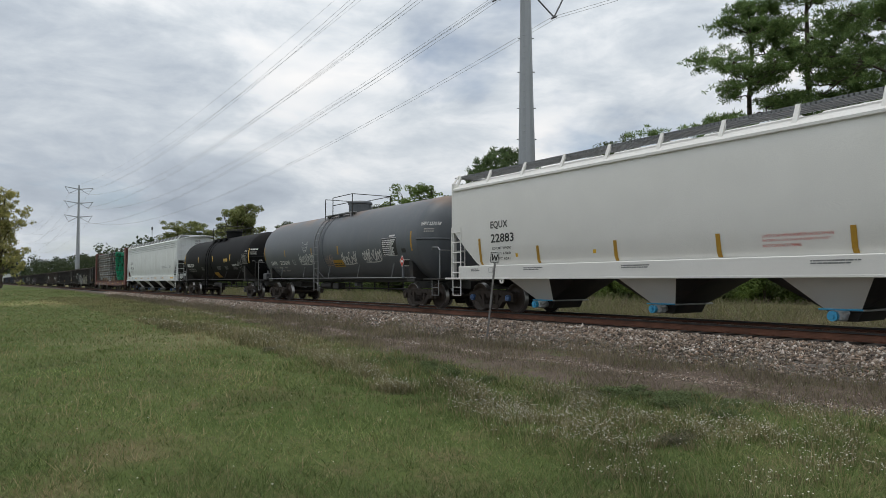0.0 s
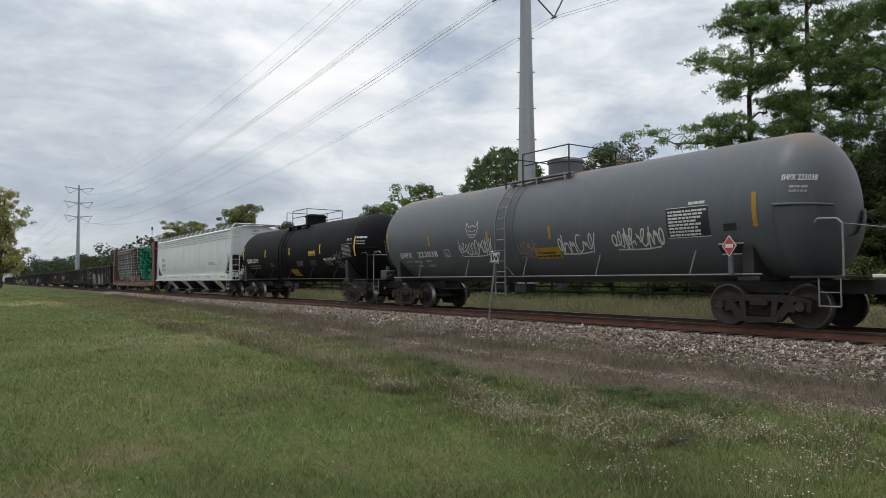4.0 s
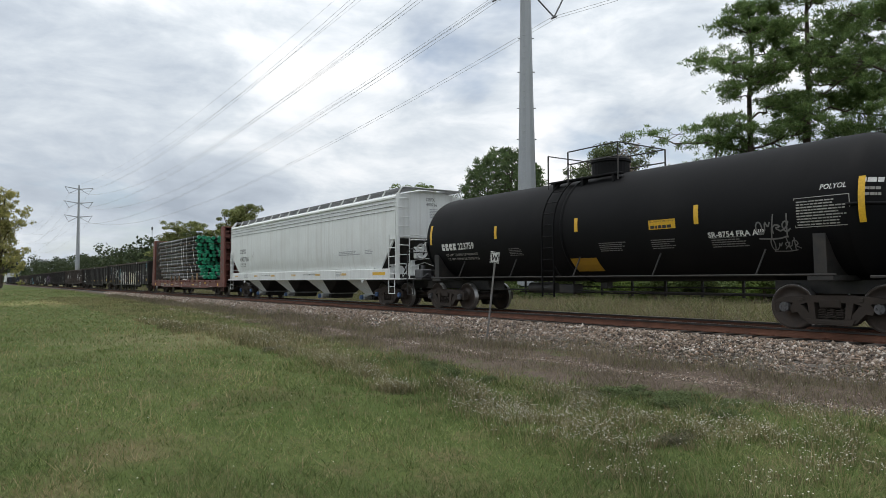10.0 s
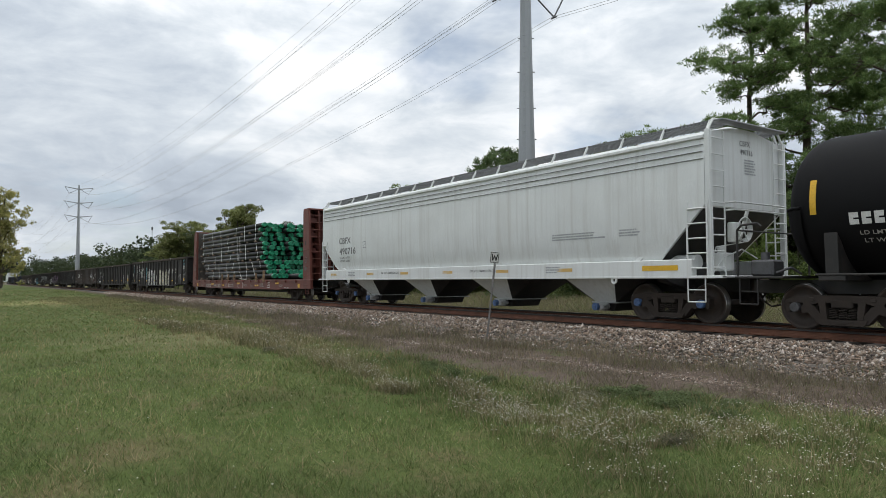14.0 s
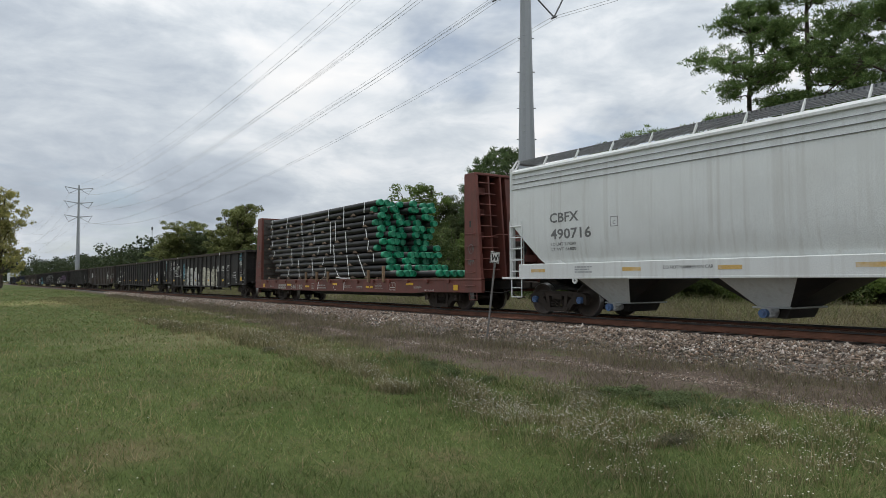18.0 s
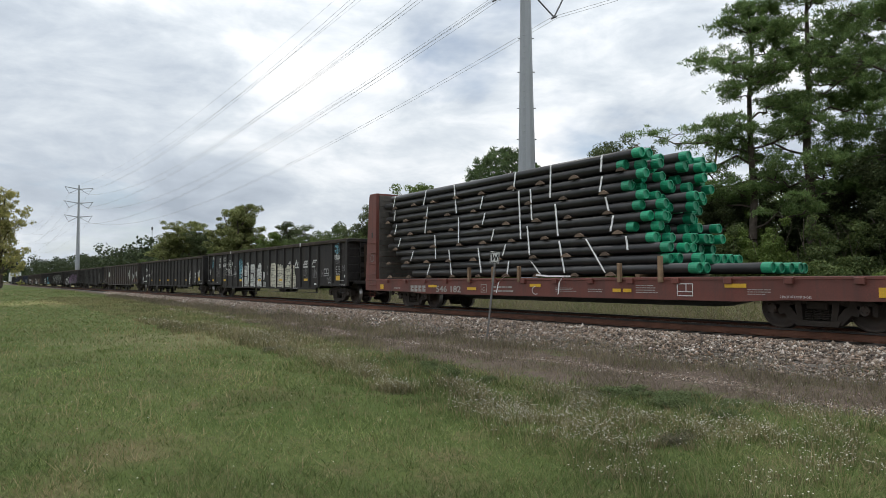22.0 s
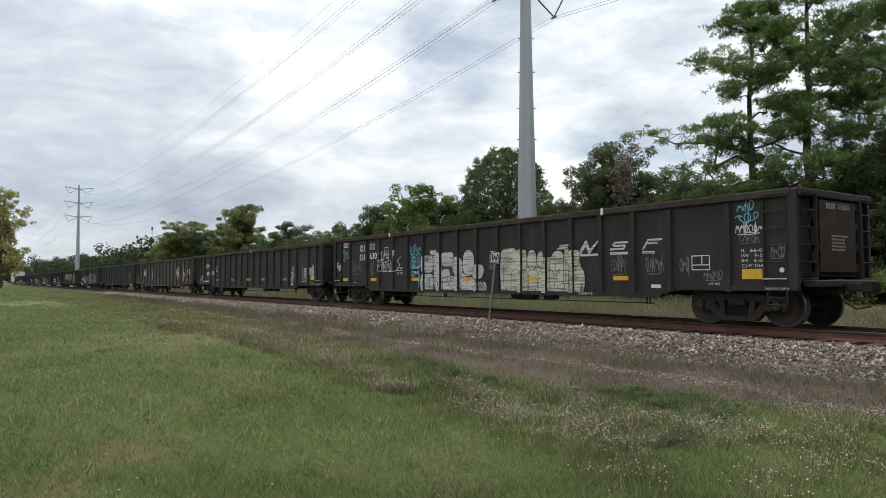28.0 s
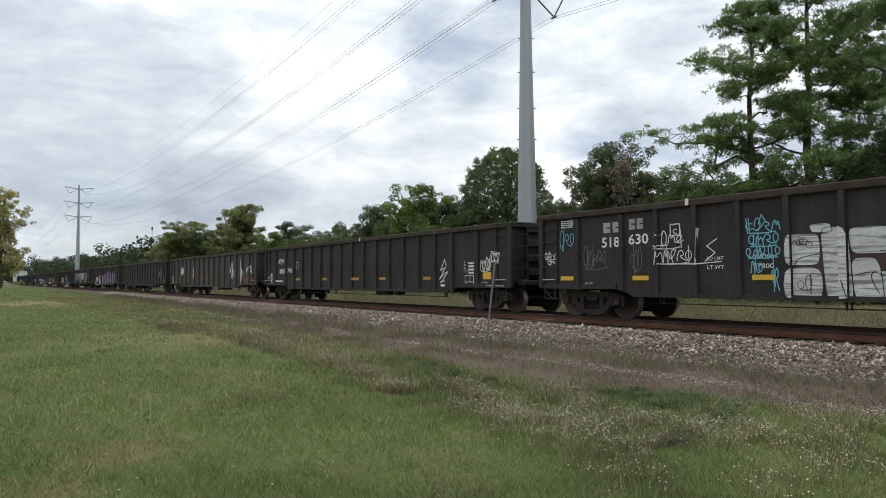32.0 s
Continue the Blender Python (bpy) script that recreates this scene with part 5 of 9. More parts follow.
def build_new_hopper():
    xc, half = 44.25, 10.2
    car, _ = hopper_car("covered_hopper_car", "clean off-white covered hopper car with orange stripes", xc, half, 8.45, M_HOPPER_NEW, "blue", 4, (), 7, 4.04)

    def side(u, z, off=0.006):
        y = np.interp(z, [1.42, 1.6, 2.1, 2.65, 3.2, 3.7], [1.40, 1.50, 1.565, 1.585, 1.585, 1.57])
        return (u, -float(y) - off, z)
    sill = flat_side(1.62)
    for x, z1 in ((35.88, 2.32), (38.52, 1.99), (41.35, 2.0), (44.2, 2.0), (46.95, 2.0), (49.8, 2.0), (52.5, 2.3)):
        patch(car, "reflective_stripe", x - xc - 0.05, x - xc + 0.06, 1.49, z1, side, M_YELLOW_OLD, 0.012, 24, label="orange reflective stripe")
    words(car, "reporting_mark", "EQUX", 36.45 - xc, 2.56, 0.26, side, M_LETTER_BLACK)
    words(car, "car_number", "22883", 36.45 - xc, 2.16, 0.27, side, M_LETTER_BLACK, 1.08)
    for i, t in enumerate(("LD LMT 219000", "LT WT 67000", "CU FT 6241")):
        words(car, "weight_print", t, 36.5 - xc, 1.95 - i * 0.16, 0.075, side, M_LETTER_BLACK, 0.88 - 0.04 * i)
    for i, t in enumerate(("LINED CAR WEAR RUBBER SHOES WHEN", "ENTERING CAR SHARP OBJECTS MUST", "NOT CONTACT LINING")):
        words(car, "lining_notice", t, 45.2 - xc, 1.86 - i * 0.10, 0.06, side, M_LETTER_RED, (1.4, 1.35, 0.78)[i])
    for x in (37.55, 40.6):
        patch(car, "inspection_label", x - xc, x - xc + 0.10, 1.70, 1.80, side, M_YELLOW)
    for i, (x, w) in enumerate(((38.0, 0.8), (41.6, 1.0), (46.2, 1.0), (35.5, 0.5))):
        bars(car, "sill_print", x - xc, 1.3, w, 0.1, 2, sill, M_LETTER_GREY, 40 + i)
    outline_box(car, "sill_box", 36.4 - xc, 36.6 - xc, 1.25, 1.4, sill, M_LETTER_GREY, 0.012)
    return car


build_new_hopper()


def build_old_hopper(xc, plain=False):
    half = 10.2
    car, _ = hopper_car("covered_hopper_car", "weathered pale grey covered hopper car", xc, half, 8.42, M_HOPPER_OLD, "blue", 4, (3.67, 3.83, 3.98), 8, 4.12)

    def side(u, z, off=0.006):
        y = np.interp(z, [1.42, 1.6, 2.1, 2.65, 3.2, 3.7], [1.40, 1.50, 1.565, 1.585, 1.585, 1.57])
        return (u, -float(y) - off, z)
    if plain:
        return car
    sill = flat_side(1.62)
    words(car, "reporting_mark", "CBFX", -20.37 - xc, 2.58, 0.27, side, M_LETTER_GREY, 1.09)
    words(car, "car_number", "490716", -20.35 - xc, 2.12, 0.29, side, M_LETTER_GREY, 1.5)
    for i, t in enumerate(("LD LMT 219200", "LT WT 66800")):
        words(car, "weight_print", t, -20.35 - xc, 1.95 - i * 0.14, 0.085, side, M_LETTER_GREY, 0.93)
    outline_box(car, "plate_box", -18.2 - xc, -17.95 - xc, 2.35, 2.6, side, M_LETTER_GREY, 0.015)
    words(car, "plate_letter", "C", -18.12 - xc, 2.4, 0.1, side, M_LETTER_GREY)
    for x in (-21.1, -17.8, -15.2, -12.43, -9.57, -6.95):
        patch(car, "reflective_strip", x - xc, x - xc + 0.56, 1.23, 1.32, sill, M_YELLOW_PALE, label="orange reflective strip")
    patch(car, "reflective_strip", -4.1 - xc, -3.1 - xc, 1.22, 1.34, sill, M_YELLOW)
    words(car, "sill_notice", "DO NOT HAMMER ON CAR", -10.9 - xc, 1.26, 0.08, sill, M_LETTER_GREY, 1.3)
    words(car, "sill_notice", "DO NOT HAMMER ON CAR", -16.6 - xc, 1.26, 0.08, sill, M_LETTER_GREY, 1.3)
    bars(car, "sill_print", -7.4 - xc, 1.2, 0.6, 0.2, 3, sill, M_LETTER_PALE, 31)
    bars(car, "sill_print", -19.4 - xc, 1.2, 0.6, 0.2, 3, sill, M_LETTER_PALE, 32)
    bars(car, "side_print", -7.2 - xc, 2.08, 2.0, 0.2, 3, side, M_LETTER_PALE, 33)
    bars(car, "side_print", -4.83 - xc, 2.08, 0.7, 0.2, 3, side, M_LETTER_PALE, 34)
    x = half - 0.42
    end = lambda u, z, off=0.006: (x + off, u, z)
    words(car, "end_mark", "CBFX", -0.2, 4.10, 0.13, end, M_LETTER_GREY)
    words(car, "end_number", "490716", -0.18, 3.90, 0.13, end, M_LETTER_GREY)
    bars(car, "end_print", -0.02, 3.45, 0.45, 0.38, 6, end, M_LETTER_PALE, 36)
    return car


build_old_hopper(-12.2)


# ---- bulkhead flat car with its load of pipes ----
def build_flat_car():
    xc, half = -33.85, 10.3
    car = rail_car("bulkhead_flat_car", "oxide-red bulkhead flat car carrying a pipe stack", xc)
    for q in (-1, 1):
        y0, y1 = sorted((q * 1.50, q * 1.38))
        s = Shape().prism([(-half, 1.06), (half, 1.06), (half, 0.62), (half - 3.2, 0.60), (half - 4.2, 0.55), (-half + 4.2, 0.55), (-half + 3.2, 0.60), (-half, 0.62)], "y", y0, y1)
        s.cbox(-half, half, min(q * 1.52, q * 1.36), max(q * 1.52, q * 1.36), 1.0, 1.07, 0.01)
        part("side_sill", s, M_OXIDE, car)
    for i in range(40):
        x = -half + 0.9 + (2 * half - 1.8) * i / 40
        part("deck_plank", Shape().cbox(x + 0.005, x + (2 * half - 1.8) / 40 - 0.005, -1.36, 1.36, 1.02, 1.075, 0.006), M_WOOD_GREY, car)
    part("center_sill", Shape().prism([(-half, 1.0), (half, 1.0), (half, 0.72), (half - 4, 0.72), (half - 5.5, 0.38), (-half + 5.5, 0.38), (-half + 4, 0.72), (-half, 0.72)], "y", -0.35, 0.35), M_STEEL_DARK, car)
    for k in (-1, 1):
        a = k * (half - 0.88)
        bh = part("bulkhead", Shape().prism([(a, 1.07), (a, 4.40), (a + k * 0.08, 4.47), (a + k * 0.50, 4.47), (a + k * 0.57, 4.38), (a + k * 0.86, 1.07), (a + k * 0.86, 0.64), (a, 0.64)], "y", -1.511, -1.40)
                  .prism([(a, 1.07), (a, 4.40), (a + k * 0.08, 4.47), (a + k * 0.50, 4.47), (a + k * 0.57, 4.38), (a + k * 0.86, 1.07), (a + k * 0.86, 0.64), (a, 0.64)], "y", 1.40, 1.511)
                  .box(min(a, a + k * 0.04), max(a, a + k * 0.04), -1.4, 1.4, 1.07, 4.42), M_OXIDE, car)
        for i in range(15):
            z = 1.08 + i * 0.222
            part("bulkhead_plank", Shape().cbox(min(a - k * 0.06, a - k * 0.002), max(a - k * 0.06, a - k * 0.002), -1.38, 1.38, z, z + 0.214, 0.008), M_WOOD_GREY, bh)
        for y in (-0.95, -0.45):
            part("bulkhead_post", Shape().prism([(a + k * 0.045, 1.08), (a + k * 0.045, 4.4), (a + k * 0.545, 4.4), (a + k * 0.84, 1.08)], "y", y - 0.03, y + 0.03), M_OXIDE, bh)
        part("bulkhead_column", Shape().prism([(a + k * 0.045, 1.08), (a + k * 0.045, 4.4), (a + k * 0.48, 4.4), (a + k * 0.77, 1.08)], "y", -0.20, 0.26), M_OXIDE, bh)
        for z, deep in ((1.75, 0.30), (2.45, 0.34), (3.2, 0.38), (3.9, 0.42)):
            for y0, y1 in ((-1.39, -0.98), (0.27, 1.39)):
                part("bulkhead_rail", Shape().cbox(min(a + k * 0.05, a + k * deep), max(a + k * 0.05, a + k * deep), y0, y1, z - 0.12, z + 0.12, 0.01), M_OXIDE, bh)
        xr = a + k * 0.78
        part("handrail", Shape().tube([(xr, -0.95, 2.42), (xr + k * 0.14, -0.85, 2.48), (xr + k * 0.14, 1.3, 2.48), (xr, 1.42, 2.45)], 0.018), M_OXIDE, bh)
        for z in (0.85, 1.28, 1.69, 2.12, 2.52):
            x0, x1 = sorted((a + k * 0.10, a + k * 0.56))
            part("grab_iron", Shape().tube([(x0, -1.505, z), (x0, -1.56, z - 0.02), (x1, -1.56, z - 0.02), (x1, -1.505, z)], 0.013), M_OXIDE, bh)
        # flat dark patch on the uncut plate stands in for a slot's shaded opening
        part("lift_slot", Shape().box(min(a + k * 0.27, a + k * 0.36), max(a + k * 0.27, a + k * 0.36), -1.516, -1.512, 2.72, 2.93), M_STEEL_DARK, bh, "dark patch for the shaded opening of a side plate slot")
        if k > 0:
            s = Shape().lathe([(-0.03, 0.22), (0.0, 0.26), (0.03, 0.27), (0.04, 0.25)], (xr + 0.16, 0.05, 2.0), "x", 20)
            for i in range(5):
                t = 2 * math.pi * i / 5
                s.cyl((xr + 0.16, 0.05, 2.0), (xr + 0.17, 0.05 + 0.25 * math.cos(t), 2.0 + 0.25 * math.sin(t)), 0.014, None, 5)
            s.cyl((xr - 0.1, 0.05, 2.0), (xr + 0.16, 0.05, 2.0), 0.03, None, 8)
            part("brake_wheel", s, M_TRUCK, bh, "grimy rust-stained brake wheel")
            part("brake_housing", Shape().cbox(xr - 0.12, xr + 0.08, -0.12, 0.22, 1.75, 2.3, 0.03).cyl((xr, 0.05, 1.75), (xr, 0.05, 1.1), 0.02, None, 6), M_TRUCK, bh)
            part("end_step", Shape().cbox(xr, xr + 0.22, -0.5, 1.2, 1.08, 1.12, 0.01), M_STEEL_DARK, bh)
        part("bulkhead_cap", Shape().cbox(min(a, a + k * 0.56), max(a, a + k * 0.56), -1.5, 1.5, 4.41, 4.485, 0.01), M_OXIDE, bh)
        s = Shape()
        for i in range(9):
            z = 1.35 + i * 0.35
            x = a + k * (0.87 - 0.29 * (z - 1.07) / 3.35)
            s.cyl((x, -1.40, z), (x, -0.74, z), 0.018, None, 6)
        part("bulkhead_ladder", s, M_OXIDE, bh)
        side = flat_side(1.52)
        patch(car, "end_reflector", *sorted((k * (half - 1.25), k * (half - 1.5))), 0.68, 0.86, side, M_YELLOW, label="yellow reflective plate")
        s = Shape().prism([(-1.38, 1.0), (1.38, 1.0), (1.2, 0.86), (0.3, 0.72), (-0.3, 0.72), (-1.2, 0.86)], "x", k * 7.4 - 0.05, k * 7.4 + 0.25)
        part("body_bolster", s, M_STEEL_DARK, car)
        stirrup(car, *sorted((k * (half - 0.3), k * (half - 0.7))), -1.46, 0.38, 0.64, M_OXIDE)
        truck(car, k * 7.4 + 0.1, "dark", 0.42)
    part("cut_lever", Shape().tube([(half + 0.02, -1.4, 0.66), (half + 0.1, -0.8, 0.60), (half + 0.1, -0.2, 0.72)], 0.018), M_STEEL_DARK, car)
    couplers(car, half - 0.15)
    side = flat_side(1.52)
    fs = flat_side(1.50)
    letter_blocks(car, "owner_mark", -40.7 - xc, 0.61, 1.05, 0.22, 4, fs, M_LETTER_DIM, 0.045)
    words(car, "car_number", "546 182", -39.05 - xc, 0.61, 0.22, fs, M_LETTER_DIM, 1.45)
    for x, w, z in ((-39.5, 0.52, 0.77), (-37.24, 0.48, 0.70), (-34.23, 0.46, 0.82), (-31.15, 0.26, 0.71), (-30.82, 0.26, 0.71), (-28.06, 0.5, 0.84)):
        patch(car, "reflective_plate", x - xc, x - xc + w, z, z + 0.085, side, M_YELLOW, label="yellow reflective plate")
    outline_box(car, "plate_box", -36.53 - xc, -36.24 - xc, 0.63, 0.89, fs, M_LETTER_DIM, 0.02)
    words(car, "plate_letter", "C", -36.45 - xc, 0.68, 0.12, fs, M_LETTER_DIM)
    bars(car, "weight_print", -35.9 - xc, 0.66, 0.95, 0.24, 2, fs, M_LETTER_DIM, 9, 0.4)
    outline_box(car, "stencil_box", -29.27 - xc, -28.85 - xc, 0.64, 0.93, fs, M_LETTER_WHITE, 0.022, True)
    for i, (x, w, n, h) in enumerate(((-41.9, 0.5, 2, 0.08), (-33.2, 0.8, 3, 0.13), (-32.0, 0.5, 2, 0.12), (-30.44, 0.65, 4, 0.22), (-27.55, 0.5, 3, 0.14))):
        bars(car, "small_print", x - xc, 0.70, w, h, n, fs, M_LETTER_DIM, 60 + i, 0.35)
    words(car, "brake_notice", "2 INCH HF COMP SHOES", -26.86 - xc, 0.64, 0.05, fs, M_LETTER_WHITE, 0.62)
    strokes(car, "sprayed_mark", [[(-33.98 - xc + 0.14 * math.sin(i * 0.6 + 2.6), 0.72 + 0.11 * math.cos(i * 0.6 + 2.6)) for i in range(7)]], 0.02, side, M_SPRAY_WHITE)
    bs = flat_side(1.512)
    strokes(car, "sprayed_mark", [[(9.78 + 0.13 * math.cos(i * 0.7), 2.02 + 0.15 * math.sin(i * 0.7)) for i in range(10)], [(9.69, 1.92), (9.83, 2.12), (9.89, 1.94)]] + scrawl(9.62, 1.5, 0.32, 0.2, 3, 71), 0.02, bs, M_SPRAY_GREY)
    strokes(car, "sprayed_mark", [[(-9.72 + 0.14 * math.cos(i * 0.7), 1.9 + 0.14 * math.sin(i * 0.7)) for i in range(10)]], 0.02, bs, M_SPRAY_GREY)
    for i in range(14):
        x = -half + 1.8 + i * (2 * half - 3.6) / 13
        part("stake_pocket", Shape().cbox(x - 0.09, x + 0.09, -1.58, -1.49, 0.92, 1.05, 0.01), M_OXIDE, car)
    # the load
    load = thing("pipe_stack", "strapped stack of black pipes with green end caps on timber", "pipes", m=pose(-33.75 + run(0), TRACK_Y, 0))
    CARS.append((load, -33.75))
    d = 0.243
    length = 12.0
    rnd = random.Random(8)

    def pipe_mesh():
        r = d / 2
        return Shape().lathe([(0, r - 0.012), (0, r), (length, r), (length, r - 0.012)], (0, 0, 0), "x", 14).mesh("pipe", M_PIPE)

    def cap_mesh():
        r = d / 2 + 0.006
        s = Shape().lathe([(-0.22, r), (0.0, r), (0.012, r - 0.01), (0.012, r - 0.03), (-0.02, r - 0.035), (-0.02, 0.001)], (0, 0, 0), "x", 16, smooth=False)
        return s.mesh("end_cap", M_PIPE_CAP)
    pm, cm = pipe_mesh(), cap_mesh()
    tier_z = []
    z = 1.15
    for tier in range(12):
        tier_z.append(z + d / 2)
        z += d + (0.002 if tier % 2 == 0 else 0.040)
    near_end = (4.84, 4.11, 4.12, 3.70, 3.11, 3.56, 3.31, 3.43, 2.97, 3.44, 2.83, 3.33)
    for tier, tz in enumerate(tier_z):
        for c in range(10):
            y = -1.22 + c * 0.27 + rnd.uniform(-0.01, 0.01)
            lead = 3.2 + rnd.uniform(-0.7, 0.7) if c else near_end[tier]
            if tier == 0:
                lead = 4.8 + rnd.uniform(-0.3, 0.1) if c < 4 else 6.1 + rnd.uniform(-0.15, 0.1)
            elif tier == 1 and c:
                lead = 4.45 + rnd.uniform(-0.4, 0.2) + 0.1 * (c > 5)
            elif tier < 4 and c:
                lead = 3.7 + rnd.uniform(-0.3, 0.3)
            tail = max(lead - length, -9.27)
            p = part("pipe", pm, None, load, at=pose(tail, y, tz, 0, rnd.uniform(-0.05, 0.05), rnd.uniform(-0.03, 0.03)))
            part("end_cap", cm, None, p, at=pose(length, 0, 0))
    # dunnage under each pair of tiers, with wedges at the near side
    for tier in range(0, 12, 2):
        zz = tier_z[tier] - d / 2
        for i in range(9):
            x = -8.9 + i * 1.38 + (0.25, 0.0, 0.5)[tier // 2 % 3] + rnd.uniform(-0.12, 0.12)
            k = rnd.uniform(0.9, 1.6)
            part("timber_block", Shape().cbox(x - 0.07, x + 0.07, -1.36, 1.42, zz - 0.040, zz - 0.002, 0.006).prism([(x - 0.11 * k, zz - 0.042), (x + 0.13 * k, zz - 0.042), (x + 0.12 * k, zz - 0.005), (x + 0.03 * k, zz + 0.045 * k), (x - 0.06 * k, zz + 0.02)], "y", -1.40, -1.34), M_DUNNAGE, load)
    part("timber_block", Shape().cbox(3.2, 3.36, -1.40, 1.42, 1.076, 1.148, 0.006), M_WOOD, load)

    def hug(z):
        best = 0.0
        for tz in tier_z:
            e = (d / 2) ** 2 - (z - tz) ** 2
            if e > 0:
                best = max(best, math.sqrt(e))
        return -1.232 - max(best, 0.112) - 0.004

    straps = [(-8.29, 4.26, -8.47, 3.8), (-6.14, 4.26, -6.33, 3.72), (-6.05, 3.64, -6.24, 2.7), (-4.43, 4.26, -4.3, 3.26), (-1.26, 4.26, -1.37, 3.71), (-1.13, 3.68, -1.05, 2.23), (0.25, 4.26, 0.21, 3.33), (2.15, 4.26, 2.1, 3.82), (-0.61, 3.67, -0.56, 2.76),
              (0.41, 3.14, 0.51, 2.23), (-0.76, 2.6, -0.67, 1.74), (-4.18, 3.13, -4.19, 2.25), (-3.12, 2.05, -2.97, 1.25), (1.55, 2.1, 2.2, 1.2), (-8.3, 3.7, -8.4, 3.3), (-8.2, 3.15, -8.35, 2.78), (-7.9, 2.62, -8.1, 2.28), (-7.0, 2.1, -7.2, 1.74), (-5.6, 2.6, -5.55, 1.75),
              (-2.85, 3.7, -3.0, 3.3), (-2.75, 3.15, -2.9, 2.78), (-2.3, 2.6, -2.45, 2.25), (2.15, 3.7, 2.05, 3.3), (2.25, 3.15, 2.35, 2.78), (2.5, 2.65, 2.4, 2.25), (-4.75, 2.05, -4.6, 1.2), (-5.9, 1.6, -6.1, 1.2), (-1.75, 2.1, -1.9, 1.75), (-1.6, 1.6, -1.7, 1.15), (0.55, 2.1, 0.75, 1.2), (2.9, 2.1, 2.95, 1.75), (-0.6, 1.55, -0.2, 1.15)]
    for x0, z0, x1, z1 in straps:
        n = 14
        pts = [(x0 + (x1 - x0) * i / n, hug(z0 + (z1 - z0) * i / n), z0 + (z1 - z0) * i / n) for i in range(n + 1)]
        v = [(p[0] + e, p[1] + d, p[2]) for p in pts for e, d in ((-0.03, 0), (0.03, 0), (0.03, 0.006), (-0.03, 0.006))]
        s = Shape().add(v, [(4 * i + k, 4 * i + (k + 1) % 4, 4 * i + 4 + (k + 1) % 4, 4 * i + 4 + k) for i in range(n) for k in range(4)])
        if z0 > 4.2:
            top = tier_z[-1] + d / 2
            s.box(x0 - 0.026, x0 + 0.026, -1.24, 1.24, top + 0.002, top + 0.008)
        part("strap", s, M_STRAP, load, "white woven strap")
    # loose ends over the sill
    for x, z0, dx in ((-1.55, 1.2, -0.35), (0.9, 1.14, -0.15), (-0.3, 1.16, 0.9)):
        s = Shape()
        pts = [(x, -1.40, z0), (x + dx * 0.4, -1.545, 1.06), (x + dx * 0.7, -1.60, 0.95), (x + dx, -1.60, 0.62)] if dx < 0 else [(x, -1.44, z0), (x + 0.5, -1.46, 1.12), (x + 1.4, -1.47, 1.11)]
        for a, b in zip(pts, pts[1:]):
            s.add([(a[0] - 0.025, a[1], a[2] - 0.02), (a[0] + 0.025, a[1], a[2] + 0.02), (b[0] + 0.025, b[1], b[2] + 0.02), (b[0] - 0.025, b[1], b[2] - 0.02)], [(0, 1, 2, 3)])
        part("strap_end", s, M_STRAP, load)
    for x in (-37.08, -35.85, -34.66, -30.9, -29.68):
        part("stake", Shape().cbox(x - 0.05 - xc, x + 0.05 - xc, -1.60, -1.5, 0.95, {-29.68: 1.57}.get(x, 1.42), 0.01), M_WOOD, car, "rough timber stake")
    return car


build_flat_car()


# ---- gondolas ----
def gon_side_mesh(half, top, mat):
    """A side sheet with its sill: deeper between the trucks."""
    s = Shape()
    for q in (-1,):
        y0, y1 = sorted((q * 1.47, q * 1.44))
        s.prism([(-half, 0.80), (-half, top), (half, top), (half, 0.80), (half - 2.6, 0.80), (half - 3.3, 0.62), (-half + 3.3, 0.62), (-half + 2.6, 0.80)], "y", y0, y1)
        y0, y1 = sorted((q * 1.53, q * 1.42))
        s.prism([(-half + 3.2, 0.60), (half - 3.2, 0.60), (half - 3.1, 0.70), (-half + 3.1, 0.70)], "y", y0, y1)
        s.box(-half, -half + 2.7, y0, y1, 0.78, 0.9).box(half - 2.7, half, y0, y1, 0.78, 0.9)
    return s.mesh("side_wall", mat)


